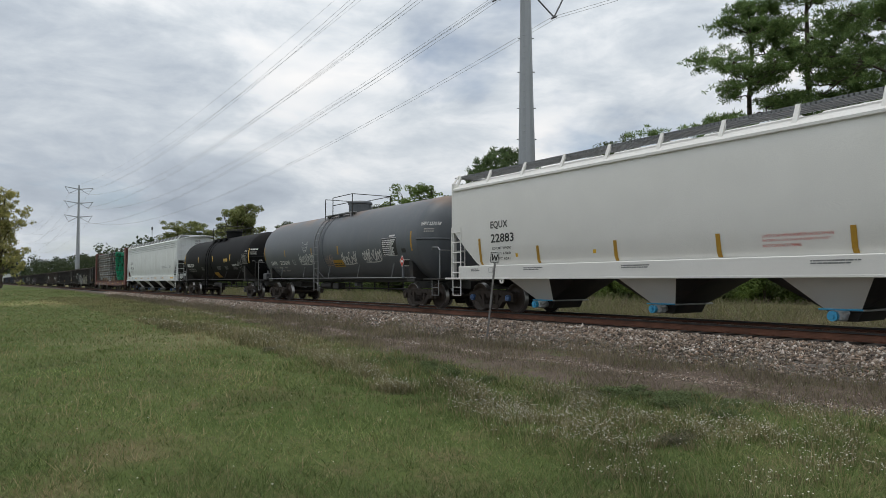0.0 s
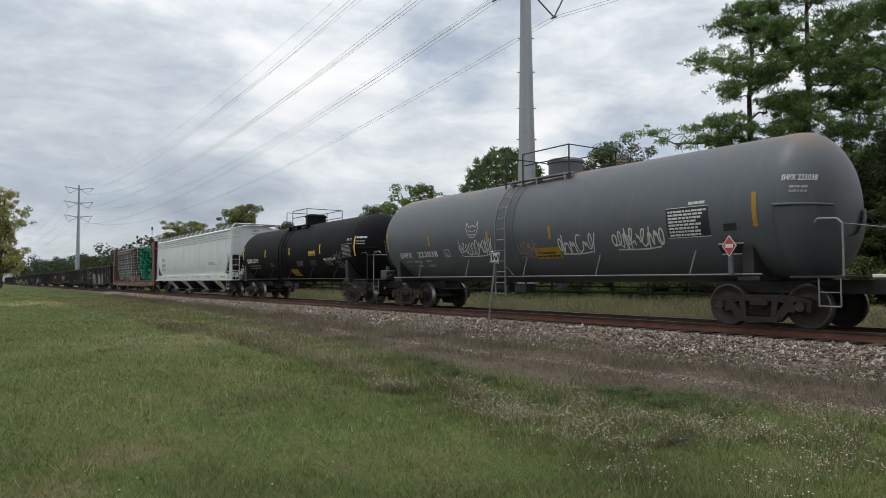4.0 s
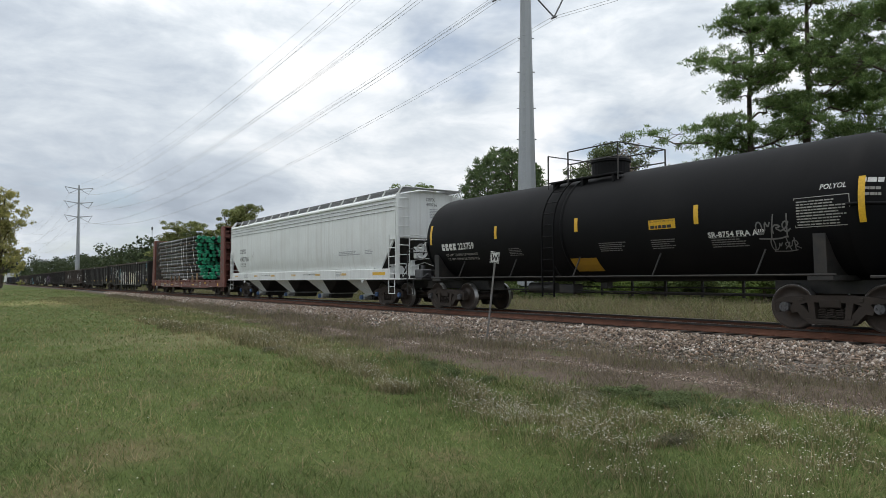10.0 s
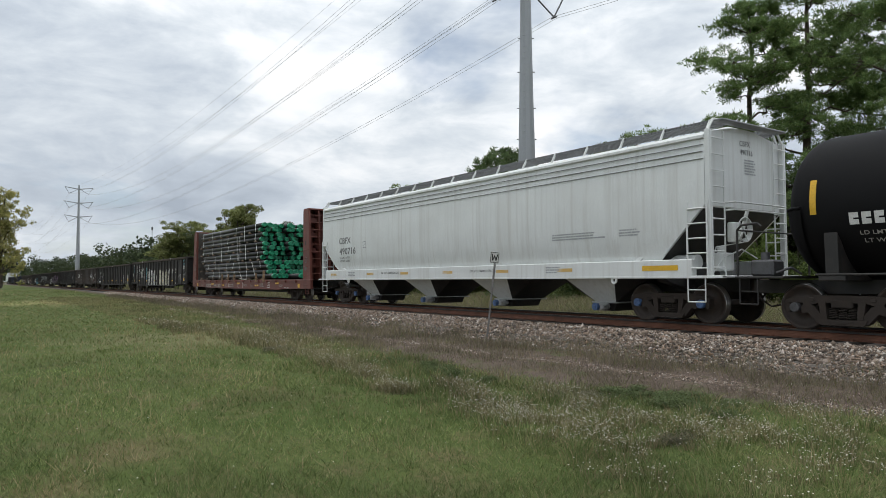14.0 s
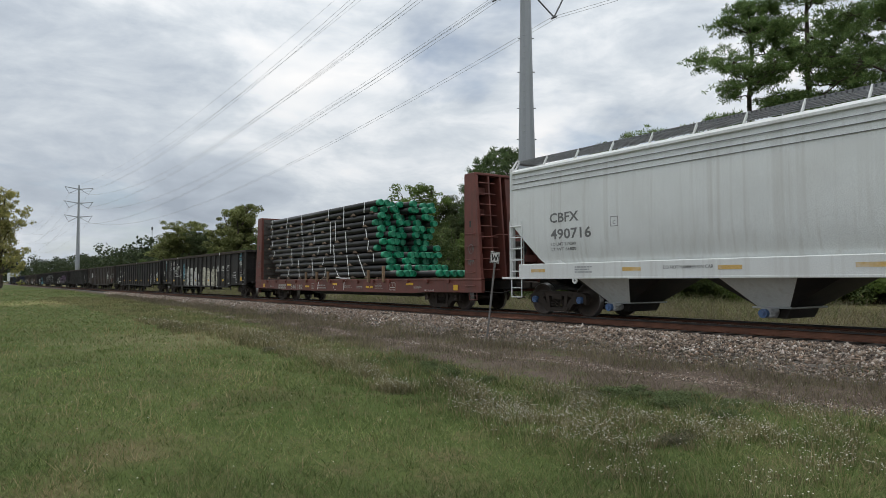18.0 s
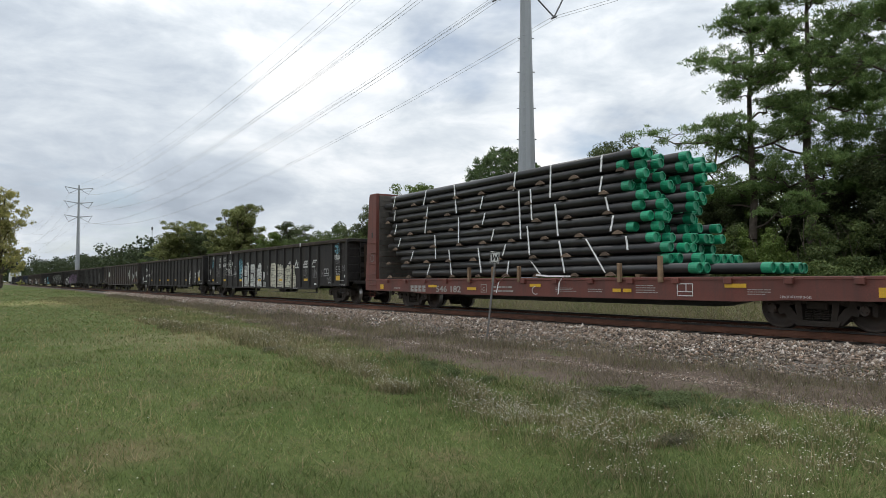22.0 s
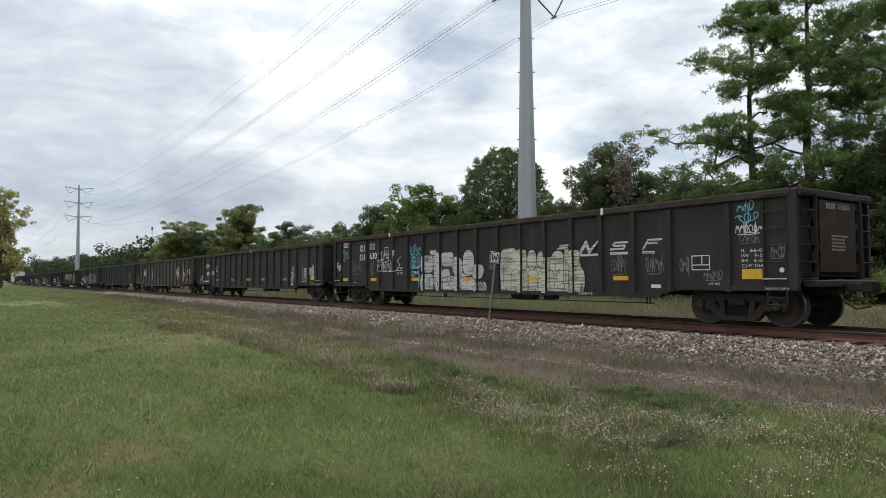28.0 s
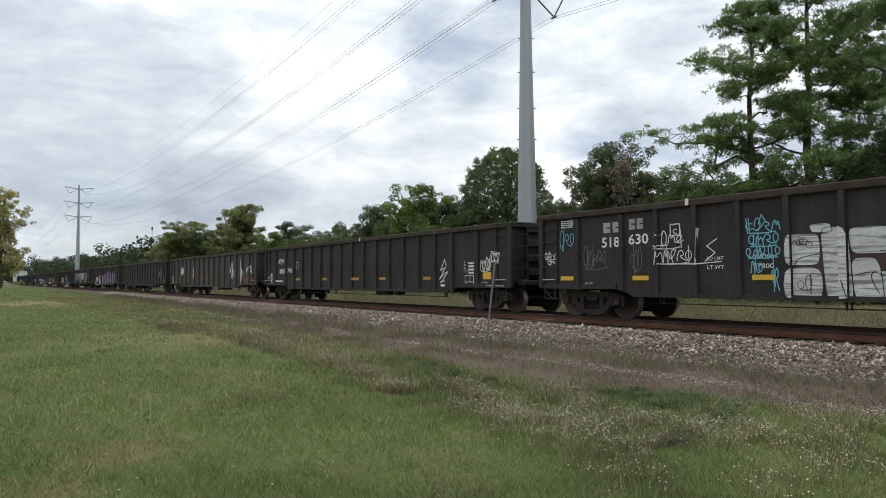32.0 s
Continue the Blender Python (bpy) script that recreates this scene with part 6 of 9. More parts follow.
def gondola(label, xc, half, top, mat, posts, turning=True, ladder_bright=False, group="gondola cars of the train"):
    car = rail_car("gondola_car", label, xc, group)
    wall = gon_side_mesh(half, top, mat)
    part("side_wall", wall, None, car)
    part("side_wall", wall, None, car, at=pose(0, 0, 0, 0, 0, 180))
    for q in (-1, 1):
        y0, y1 = sorted((q * 1.56, q * 1.40))
        s = Shape().cbox(-half, half, y0, y1, top - 0.14, top + 0.02, 0.02)
        part("top_chord", s, M_CHORD, car, "dusty brown top edge")
    pm = Shape().prism([(-0.07, -1.468), (0.07, -1.468), (0.055, -1.555), (-0.055, -1.555)], "z", 0.66, top - 0.13).mesh("side_post", mat)
    for q in (-1, 1):
        for i, x in enumerate(posts):
            short = abs(x) > half - 2.9
            part("side_post", pm, None, car, at=pose(x, 0, 0.14 if short else 0, 0, 0, 0 if q < 0 else 180) @ (Matrix.Diagonal((1, 1, (top - 0.13 - 0.8) / (top - 0.13 - 0.66), 1)) if short else Matrix.Identity(4)))
    part("floor", Shape().box(-half, half, -1.44, 1.44, 1.0, 1.06), mat, car)
    part("center_sill", Shape().box(-half, half, -0.3, 0.3, 0.72, 1.0), M_STEEL_DARK, car)
    for k in (-1, 1):
        s = Shape().box(min(k * half, k * (half - 0.03)), max(k * half, k * (half - 0.03)), -1.44, 1.44, 0.95, top - 0.05)
        e = part("end_wall", s, mat, car)
        for i, z in enumerate((1.12, 1.55, 2.0, 2.42)):
            part("end_rib", Shape().prism([(-1.35, z), (1.35, z)] and [(k * half, z), (k * (half + 0.11), z + 0.05), (k * (half + 0.11), z + 0.20), (k * half, z + 0.25)], "y", -0.95, 0.95), mat, e)
        for q in (-1, 1):
            part("corner_post", Shape().cbox(min(k * (half - 0.1), k * (half + 0.08)), max(k * (half - 0.1), k * (half + 0.08)), q * 1.49 - 0.06, q * 1.49 + 0.06, 0.78, top, 0.015), mat, e)
        part("end_chord", Shape().cbox(min(k * (half - 0.02), k * (half + 0.14)), max(k * (half - 0.02), k * (half + 0.14)), -1.5, 1.5, top - 0.14, top + 0.02, 0.02), mat, e)
        for q in (-1, 1):
            s = Shape()
            for i in range(6):
                z = 1.02 + i * 0.34
                s.tube([(k * (half + 0.06), q * 1.42, z), (k * (half + 0.16), q * 1.40, z), (k * (half + 0.16), q * 0.95, z), (k * (half + 0.08), q * 0.93, z)], 0.013, 5)
            s.box(min(k * (half + 0.05), k * (half + 0.17)), max(k * (half + 0.05), k * (half + 0.17)), q * 0.93 - 0.02, q * 0.93 + 0.02, 0.9, top - 0.1)
            part("end_ladder", s, mat, car)
            s = Shape()
            x0, x1 = sorted((k * (half - 0.12), k * (half - 0.62)))
            for i in range(6):
                z = 1.02 + i * 0.34
                s.tube([(x0, q * 1.49, z), (x0, q * 1.57, z), (x1, q * 1.57, z), (x1, q * 1.49, z)], 0.013, 5)
            s.box(k * (half - 0.62) - 0.015, k * (half - 0.62) + 0.015, min(q * 1.46, q * 1.52), max(q * 1.46, q * 1.52), 0.9, top - 0.14)
            part("side_ladder", s, mat, car)
        s = Shape().tube([(k * (half - 0.12), -1.575, 1.02), (k * (half - 0.62), -1.575, 1.02)], 0.015, 5)
        part("bottom_rung", s, M_LETTER_DIM, car, "white bottom rung")
        stirrup(car, *sorted((k * (half - 0.15), k * (half - 0.55))), -1.52, 0.5, 0.8, mat)
        s = Shape().cbox(min(k * half, k * (half + 0.3)), max(k * half, k * (half + 0.3)), -1.2, 1.2, 0.86, 1.0, 0.02)
        part("end_sill", s, M_STEEL_DARK, car)
        part("body_bolster", Shape().prism([(-1.4, 1.0), (1.4, 1.0), (1.2, 0.86), (0.3, 0.74), (-0.3, 0.74), (-1.2, 0.86)], "x", k * (half - 1.45) - 0.15, k * (half - 1.45) + 0.15), M_STEEL_DARK, car)
        truck(car, k * (half - 1.5), "dark", 0.457, turning)
    s = Shape()
    s.tube([(-half + 3.6, -1.2, 0.45), (half - 3.6, -1.2, 0.45)], 0.014, 5)
    for x in (-half + 3.8, -half + 8, half - 8, half - 3.8):
        s.box(x - 0.015, x + 0.015, -1.22, -1.18, 0.42, 0.66).box(x + 0.08, x + 0.11, -1.22, -1.18, 0.42, 0.66)
    s.cyl((1.0, -0.8, 0.55), (2.0, -0.8, 0.55), 0.14, None, 12).cbox(2.4, 2.8, -0.9, -0.6, 0.45, 0.66, 0.03)
    part("brake_rigging", s, M_STEEL_DARK, car)
    couplers(car, half + 0.1)
    return car


def ribbed_side(posts):
    """The near side of a gondola, stepping out over its posts."""
    def place(u, z, off=0.006):
        return (u, -(1.556 if any(abs(u - p) < 0.066 for p in posts) else 1.47) - off, z)
    return place


def sprayed_lobe(parent, x, z, a, b, square, lean, side, mat, off):
    """One swollen, rounded lobe of a sprayed letter: filled in upright slices that climb over the posts, with a dark outline."""
    edge = []
    for i in range(33):
        t = 2 * math.pi * i / 32
        c, q = math.cos(t), math.sin(t)
        u, v = a * math.copysign(abs(c) ** (2 / square), c), b * math.copysign(abs(q) ** (2 / square), q)
        edge.append((x + u + lean * v, max(z + v, 0.655 + 0.012 * math.sin(23 * (x + u)))))
    s = Shape()
    x0, x1 = min(p[0] for p in edge), max(p[0] for p in edge)
    n = max(6, int((x1 - x0) / 0.035))

    def span(u):
        zs = [p[1] + (q[1] - p[1]) * (u - p[0]) / (q[0] - p[0]) for p, q in zip(edge, edge[1:]) if (p[0] - u) * (q[0] - u) < 0]
        return (min(zs), max(zs)) if len(zs) > 1 else None
    for i in range(n):
        u0, u1 = x0 + (x1 - x0) * (i + 0.02) / n, x0 + (x1 - x0) * (i + 0.98) / n
        p, q = span(u0), span(u1)
        if p and q:
            y = side((u0 + u1) / 2, z, off)[1]
            g = (x1 - x0) / n * 0.02
            s.add([(u0 - g, y, p[0]), (u1 + g, y, q[0]), (u1 + g, y, q[1]), (u0 - g, y, p[1])], [(0, 1, 2, 3)])
    fill = part("sprayed_letter", s, mat, parent, "streaky silver and cream spray-painted letters")
    strokes(fill, "sprayed_outline", [edge], 0.016, side, M_LETTER_BLACK, off + 0.0004)


# each lobe: centre, half-width, half-height, squareness, lean
SILVER_LOBES = ((-1.5, 1.3, 1.5, 0.22, 3, 0), (-2.85, 1.59, 0.33, 0.31, 5, 0), (-2.84, 0.92, 0.36, 0.33, 3.5, 0), (-2.5, 1.99, 0.2, 0.09, 4, -0.3), (-2.22, 1.31, 0.25, 0.69, 6, -0.07), (-1.30, 0.86, 0.26, 0.30, 3, -0.5), (-1.70, 0.98, 0.25, 0.43, 4, -0.1), (-1.63, 1.72, 0.36, 0.25, 5, -0.1),
                (-1.01, 0.94, 0.12, 0.36, 5, 0), (-1.06, 1.48, 0.30, 0.31, 2.5, -0.1), (-0.73, 0.91, 0.20, 0.34, 3, 0), (-0.24, 0.82, 0.29, 0.26, 4, 0), (-0.45, 1.57, 0.31, 0.43, 2.3, 0), (0.25, 0.78, 0.25, 0.20, 3, 0), (0.06, 1.28, 0.30, 0.24, 2.3, 0.2))
CREAM_LOBES = ((2.9, 1.15, 1.6, 0.5, 6, 0), (1.56, 1.28, 0.41, 0.69, 4.5, 0), (2.03, 0.95, 0.37, 0.38, 4, 0), (2.17, 1.60, 0.19, 0.31, 4, 0), (2.58, 1.59, 0.20, 0.29, 2.3, 0), (2.64, 0.93, 0.20, 0.37, 5, 0), (2.98, 1.59, 0.18, 0.25, 2.6, 0), (3.16, 0.96, 0.34, 0.37, 2.8, 0),
               (3.62, 1.22, 0.32, 0.60, 2.6, 0.03), (4.00, 1.24, 0.14, 0.61, 4, 0), (4.38, 1.00, 0.26, 0.38, 2.6, 0), (4.28, 1.60, 0.18, 0.21, 4.5, 0.04))


def build_gon_b():
    xc, half, top = -56.03, 10.2, 2.80
    posts = [-8.79] + [-7.31 + 1.044 * i for i in range(15)] + [8.79]
    car = gondola("long black gondola car with silver and cream graffiti", xc, half, top, M_GON, posts)
    side = ribbed_side(posts)
    for x in (-9.46, -7.0, -3.9, -0.7, 2.42, 5.6):
        patch(car, "reflective_plate", x, x + 0.48, 1.0, 1.11, side, M_YELLOW, 0.022, label="yellow reflective plate")
    patch(car, "reflective_plate", 9.07, 9.52, 1.02, 1.23, side, M_YELLOW, label="yellow reflective plate")
    for i, t in enumerate(("IL  66-0", "IW   9-0", "IH   6-0", "CU FT 3564")):
        words(car, "size_print", t, 9.07, 1.58 - i * 0.105, 0.068, side, M_LETTER_WHITE, 0.46)
    outline_box(car, "stencil_box", 7.86, 8.32, 1.22, 1.55, side, M_LETTER_WHITE, 0.022, True)
    words(car, "jack_notice", "LIFT AND", 8.28, 0.90, 0.045, side, M_LETTER_WHITE, 0.28)
    words(car, "jack_notice", "JACK HERE", 8.28, 0.83, 0.045, side, M_LETTER_WHITE, 0.32)
    words(car, "brake_notice", "2 INCH HF COMP SHOES", 9.60, 0.80, 0.05, flat_side(1.53), M_LETTER_WHITE, 0.62)
    words(car, "release_notice", "RELEASE ROD", 4.45, 0.63, 0.06, flat_side(1.53), M_LETTER_WHITE, 0.5)
    part("white_disc", Shape().cyl((9.93, -1.47, 1.2), (9.93, -1.482, 1.2), 0.05, None, 14), M_LETTER_WHITE, car)
    # the owner's mark as plain slanted shapes
    for x0, x1, z0, z1, kind in ((4.48, 5.12, 1.74, 1.99, "n"), (5.51, 6.06, 1.75, 1.97, "s"), (6.52, 7.06, 1.74, 2.0, "f"), (3.62, 4.07, 1.84, 1.98, "s")):
        w = 0.11
        bars_ = {"n": [((x0, z0), (x0 + 0.2, z1)), ((x0 + 0.2, z1), (x0 + 0.32, z0)), ((x0 + 0.32, z0), (x1, z1))],
                 "s": [((x0, z0 + 0.03), (x1 - 0.14, z0 + 0.03)), ((x1 - 0.12, z0 + 0.05), (x1 - 0.08, (z0 + z1) / 2 - 0.02)), ((x1 - 0.1, (z0 + z1) / 2), (x0 + 0.12, (z0 + z1) / 2)), ((x0 + 0.09, (z0 + z1) / 2 + 0.03), (x0 + 0.12, z1 - 0.05)), ((x0 + 0.14, z1 - 0.03), (x1, z1 - 0.03))],
                 "f": [((x0, z0), (x0 + 0.16, z1 - 0.04)), ((x0 + 0.16, z1 - 0.04), (x1, z1 - 0.04)), ((x0 + 0.1, z0 + 0.14), (x1 - 0.12, z0 + 0.14))]}[kind]
        strokes(car, "owner_mark", [list(b) for b in bars_], 0.10 if kind == "n" else 0.05, side, M_SPRAY_SILVER, 0.007)
        if kind != "s" or x0 > 5:
            patch(car, "owner_mark_line", x0 - 0.02, x1 - (0.2 if kind == "f" else 0), z0 - 0.11, z0 - 0.045, side, M_SPRAY_SILVER, 0.007)
    letter_blocks(car, "owner_letters", -7.92, 2.2, 0.6, 0.26, 2, side, M_LETTER_DIM, 0.05)
    letter_blocks(car, "owner_letters", -7.1, 2.24, 0.48, 0.26, 2, side, M_LETTER_DIM, 0.05)
    words(car, "car_number", "518", -7.98, 1.83, 0.26, side, M_LETTER_WHITE, 0.58)
    words(car, "car_number", "630", -7.12, 1.87, 0.26, side, M_LETTER_WHITE, 0.6)
    outline_box(car, "plate_box", -5.91, -5.63, 2.02, 2.3, side, M_LETTER_WHITE, 0.025)
    words(car, "plate_letter", "C", -5.83, 2.06, 0.12, side, M_LETTER_WHITE)
    for i, t in enumerate(("LD LMT", "LT WT")):
        words(car, "weight_print", t, -4.95, 1.43 - i * 0.19, 0.085, side, M_LETTER_WHITE, 0.4)
    for i, t in enumerate(("208200", "77800")):
        words(car, "weight_number", t, -3.88, 1.43 - i * 0.19, 0.1, side, M_LETTER_WHITE, 0.44)
    # two big pieces of swollen letters, one lobe painted over the next
    for mat, lobes in ((M_SPRAY_SILVER, SILVER_LOBES), (M_SPRAY_CREAM, CREAM_LOBES)):
        for i, lobe in enumerate(lobes):
            sprayed_lobe(car, *lobe, side, M_SPRAY_MAROON if mat is M_SPRAY_SILVER and i == 0 else mat, 0.009 + 0.0011 * i)
    ink = [[(-0.45, 1.84), (-0.46, 1.45)], smooth_run([(-1.89, 1.09), (-1.64, 1.15), (-1.42, 1.1), (-1.16, 0.98)]), smooth_run([(-0.35, 1.27), (-0.2, 1.38), (-0.05, 1.42)]), [(-2.12, 1.0), (-2.02, 0.66)],
           smooth_run([(1.27, 1.57), (1.5, 1.68), (1.73, 1.67), (1.89, 1.55)]), smooth_run([(1.22, 1.36), (1.4, 1.33), (1.6, 1.36), (1.75, 1.3)]), [(3.53, 1.66), (3.58, 1.2), (3.63, 0.76)], smooth_run([(3.58, 1.46), (3.8, 1.52), (4.06, 1.48)]),
           smooth_run([(3.62, 1.25), (3.75, 1.2), (3.7, 1.35), (3.6, 1.22)]), smooth_run([(3.7, 0.87), (3.85, 0.93), (4.06, 0.91)]), [(4.12, 1.3), (4.22, 1.05), (4.14, 0.95), (4.22, 0.7)]]
    for run_ in ink:
        strokes(car, "sprayed_line", [run_], 0.014, side, M_LETTER_BLACK, 0.032)
    for x, z, w, h, n, sd in ((1.23, 0.64, 0.4, 0.13, 3, 401), (1.76, 0.64, 0.26, 0.14, 2, 402), (2.46, 0.64, 0.36, 0.13, 3, 403), (4.42, 0.72, 0.16, 0.18, 2, 404), (-2.97, 0.76, 0.3, 0.32, 2, 405), (-3.04, 1.66, 0.38, 0.17, 3, 406), (0.12, 0.8, 0.24, 0.16, 3, 407)):
        strokes(car, "sprayed_scribble", scrawl(x, z, w, h, n, sd), 0.014, side, M_LETTER_BLACK, 0.034)
    # tags
    strokes(car, "sprayed_tag", scrawl(8.94, 2.22, 0.56, 0.24, 3, 31) + scrawl(8.98, 2.46, 0.4, 0.18, 3, 32), 0.022, side, M_SPRAY_CYAN)
    strokes(car, "sprayed_tag", scrawl(8.94, 1.98, 0.6, 0.2, 6, 33), 0.02, side, M_SPRAY_WHITE)
    strokes(car, "sprayed_tag", scrawl(9.02, 1.79, 0.45, 0.16, 5, 34), 0.012, side, M_SPRAY_GREY)
    strokes(car, "sprayed_tag", scrawl(7.55, 1.15, 0.26, 0.36, 3, 35), 0.018, side, M_SPRAY_GREY)
    strokes(car, "sprayed_tag", scrawl(8.15, 1.02, 0.48, 0.18, 5, 36), 0.018, side, M_SPRAY_GREY)
    strokes(car, "sprayed_tag", scrawl(9.7, 1.47, 0.3, 0.24, 4, 37), 0.018, side, M_SPRAY_GREY)
    strokes(car, "sprayed_tag", scrawl(6.58, 1.2, 0.52, 0.36, 4, 38), 0.02, side, M_SPRAY_GREY)
    strokes(car, "sprayed_tag", scrawl(5.52, 1.2, 0.48, 0.4, 5, 39), 0.014, side, M_SPRAY_GREY)
    patch(car, "white_plate", 6.75, 7.02, 0.82, 0.9, side, M_LETTER_WHITE)
    strokes(car, "sprayed_tag", scrawl(-6.4, 1.78, 0.85, 0.34, 4, 41) + scrawl(-6.32, 1.42, 1.0, 0.32, 5, 42) + [[(-5.2, 1.35), (-5.15, 2.15), (-5.3, 1.9)], [(-4.7, 1.9), (-4.95, 1.75), (-4.75, 1.6), (-5.0, 1.42)], [(-6.0, 1.38), (-5.2, 1.36), (-4.6, 1.4)]], 0.024, side, M_SPRAY_WHITE)
    strokes(car, "sprayed_tag", scrawl(-4.06, 2.0, 0.76, 0.25, 4, 43) + scrawl(-4.0, 1.72, 0.7, 0.24, 4, 44) + scrawl(-4.06, 1.48, 0.78, 0.22, 5, 45) + scrawl(-3.95, 1.15, 0.3, 0.26, 2, 46) + scrawl(-3.5, 0.82, 0.16, 0.55, 2, 47) + [[(-3.75, 2.15), (-3.68, 2.34), (-3.6, 2.2)]], 0.024, side, M_SPRAY_CYAN)
    strokes(car, "sprayed_tag", scrawl(-9.5, 1.85, 0.56, 0.55, 3, 48), 0.022, side, M_SPRAY_CYAN)
    bars(car, "white_print", -9.44, 2.42, 0.48, 0.22, 4, side, M_LETTER_WHITE, 49, 0.6)
    strokes(car, "sprayed_tag", scrawl(-10.1, 1.6, 0.5, 0.18, 4, 50) + scrawl(-10.0, 1.43, 0.3, 0.14, 2, 51), 0.025, side, M_SPRAY_WHITE)
    strokes(car, "sprayed_tag", scrawl(-8.62, 1.35, 0.8, 0.5, 5, 52), 0.016, side, M_SPRAY_GREY)
    strokes(car, "sprayed_tag", scrawl(-7.08, 1.15, 0.36, 0.65, 3, 53), 0.014, side, M_SPRAY_GREY)
    strokes(car, "sprayed_tag", scrawl(0.62, 1.65, 0.2, 0.2, 2, 54) + scrawl(0.58, 1.38, 0.4, 0.12, 4, 55), 0.02, side, M_SPRAY_GREY)
    words(car, "jack_notice", "LIFT AND", -8.58, 0.9, 0.045, side, M_LETTER_WHITE, 0.28)
    words(car, "jack_notice", "JACK HERE", -8.58, 0.83, 0.045, side, M_LETTER_WHITE, 0.32)
    part("white_tape", Shape().box(5.28, 5.36, -1.575, -1.56, 2.66, 2.83), M_LETTER_WHITE, car)
    part("white_tape", Shape().box(-5.42, -5.34, -1.575, -1.56, 2.68, 2.83), M_LETTER_WHITE, car)
    end = lambda u, z, off=0.006: (half + 0.13 + off, u, z)
    letter_blocks(car, "end_letters", -0.5, 2.45, 0.4, 0.12, 4, end, M_LETTER_DIM, 0.025)
    words(car, "end_number", "518630", 0.0, 2.45, 0.12, end, M_LETTER_DIM, 0.5)
    bars(car, "end_print", -0.3, 1.6, 0.7, 0.35, 5, end, M_LETTER_DIM, 57)
    part("end_panel", Shape().cbox(half + 0.11, half + 0.13, -0.75, 0.75, 1.15, 2.6, 0.01), M_END_BROWN, car, "rust-brown end panel")
    return car


build_gon_b()


def build_gon_a():
    xc, half, top = -77.80, 10.2, 2.74
    posts = [-8.70] + [-7.32 + 1.04 * i for i in range(15)] + [8.62]
    car = gondola("black gondola car with a white sprayed squiggle", xc, half, top, M_GON, posts)
    side = ribbed_side(posts)
    for x in (-6.1, -3.05, 0.02, 2.25, 5.4):
        patch(car, "reflective_plate", x, x + 0.48, 1.03, 1.14, side, M_YELLOW_OLD, label="yellow reflective plate")
    patch(car, "reflective_plate", 8.85, 9.27, 1.04, 1.26, side, M_YELLOW, label="yellow reflective plate")
    words(car, "reporting_mark", "ATW", -8.45, 1.87, 0.26, side, M_LETTER_WHITE, 0.75)
    words(car, "car_number", "400", -8.3, 1.36, 0.26, side, M_LETTER_WHITE, 0.7)
    words(car, "car_number", "745", -7.2, 1.40, 0.26, side, M_LETTER_WHITE, 0.6)
    outline_box(car, "plate_box", -6.1, -5.8, 1.62, 1.93, side, M_LETTER_WHITE, 0.025)
    bars(car, "weight_print", -8.7, 0.8, 1.0, 0.3, 2, side, M_LETTER_WHITE, 61)
    strokes(car, "sprayed_tag", [[(6.85, 1.5), (6.75, 1.72), (6.5, 1.35), (6.8, 1.45), (6.45, 1.05), (6.75, 1.25), (6.95, 1.3), (6.6, 0.98), (6.5, 0.95), (6.75, 1.0)]], 0.04, side, M_SPRAY_WHITE)
    for i, t in enumerate(("IL", "IW", "IH", "CU FT")):
        words(car, "size_print", t, 7.85, 1.58 - i * 0.105, 0.065, side, M_LETTER_WHITE)
    bars(car, "size_numbers", 8.1, 1.22, 0.28, 0.42, 4, side, M_LETTER_WHITE, 62, 0.6)
    outline_box(car, "stencil_box", 7.9, 8.38, 0.84, 1.17, side, M_LETTER_WHITE, 0.022, True)
    strokes(car, "sprayed_tag", scrawl(8.72, 1.35, 0.52, 0.38, 4, 63), 0.03, side, M_SPRAY_WHITE)
    words(car, "brake_notice", "2 INCH HF COMP SHOES", 9.1, 0.82, 0.05, flat_side(1.53), M_LETTER_WHITE, 0.85)
    words(car, "jack_notice", "LIFT AND", 8.78, 0.92, 0.04, side, M_LETTER_WHITE, 0.3)
    patch(car, "white_plate", 6.5, 6.75, 0.8, 0.88, side, M_LETTER_WHITE)
    strokes(car, "sprayed_tag", scrawl(-9.9, 0.95, 0.7, 0.4, 4, 64), 0.03, side, M_SPRAY_WHITE)
    part("white_tape", Shape().box(0.72, 0.78, -1.575, -1.56, 2.62, 2.77), M_LETTER_WHITE, car)
    end = lambda u, z, off=0.006: (half + 0.13 + off, u, z)
    bars(car, "end_print", 0.5, 2.05, 0.5, 0.4, 3, end, M_LETTER_DIM, 65)
    return car


build_gon_a()

FAR = [(-99.4, M_GON_BROWN, "brown-black gondola car with white chalky tags"), (-120.7, M_GON, "plain black ribbed gondola car"), (-141.9, M_GON, "black gondola car with purple and white graffiti"), (-162.9, M_GON, "black gondola car with tall white graffiti letters"),
       (-183.6, M_GON, "dark gondola car with faded blue graffiti"), (-204.4, M_GON_BROWN, "brown gondola car with faded graffiti"), (-225.3, M_GON_BROWN, "brown gondola car with white sprayed marks"), (-246.3, M_GON_BLUE, "dark blue gondola car with pale marks"), (-267.3, M_GON, "distant plain black gondola car"), (-288.0, M_GON_BLUE, "distant dark blue gondola car"), (-309.0, M_GON, "distant black gondola car")]


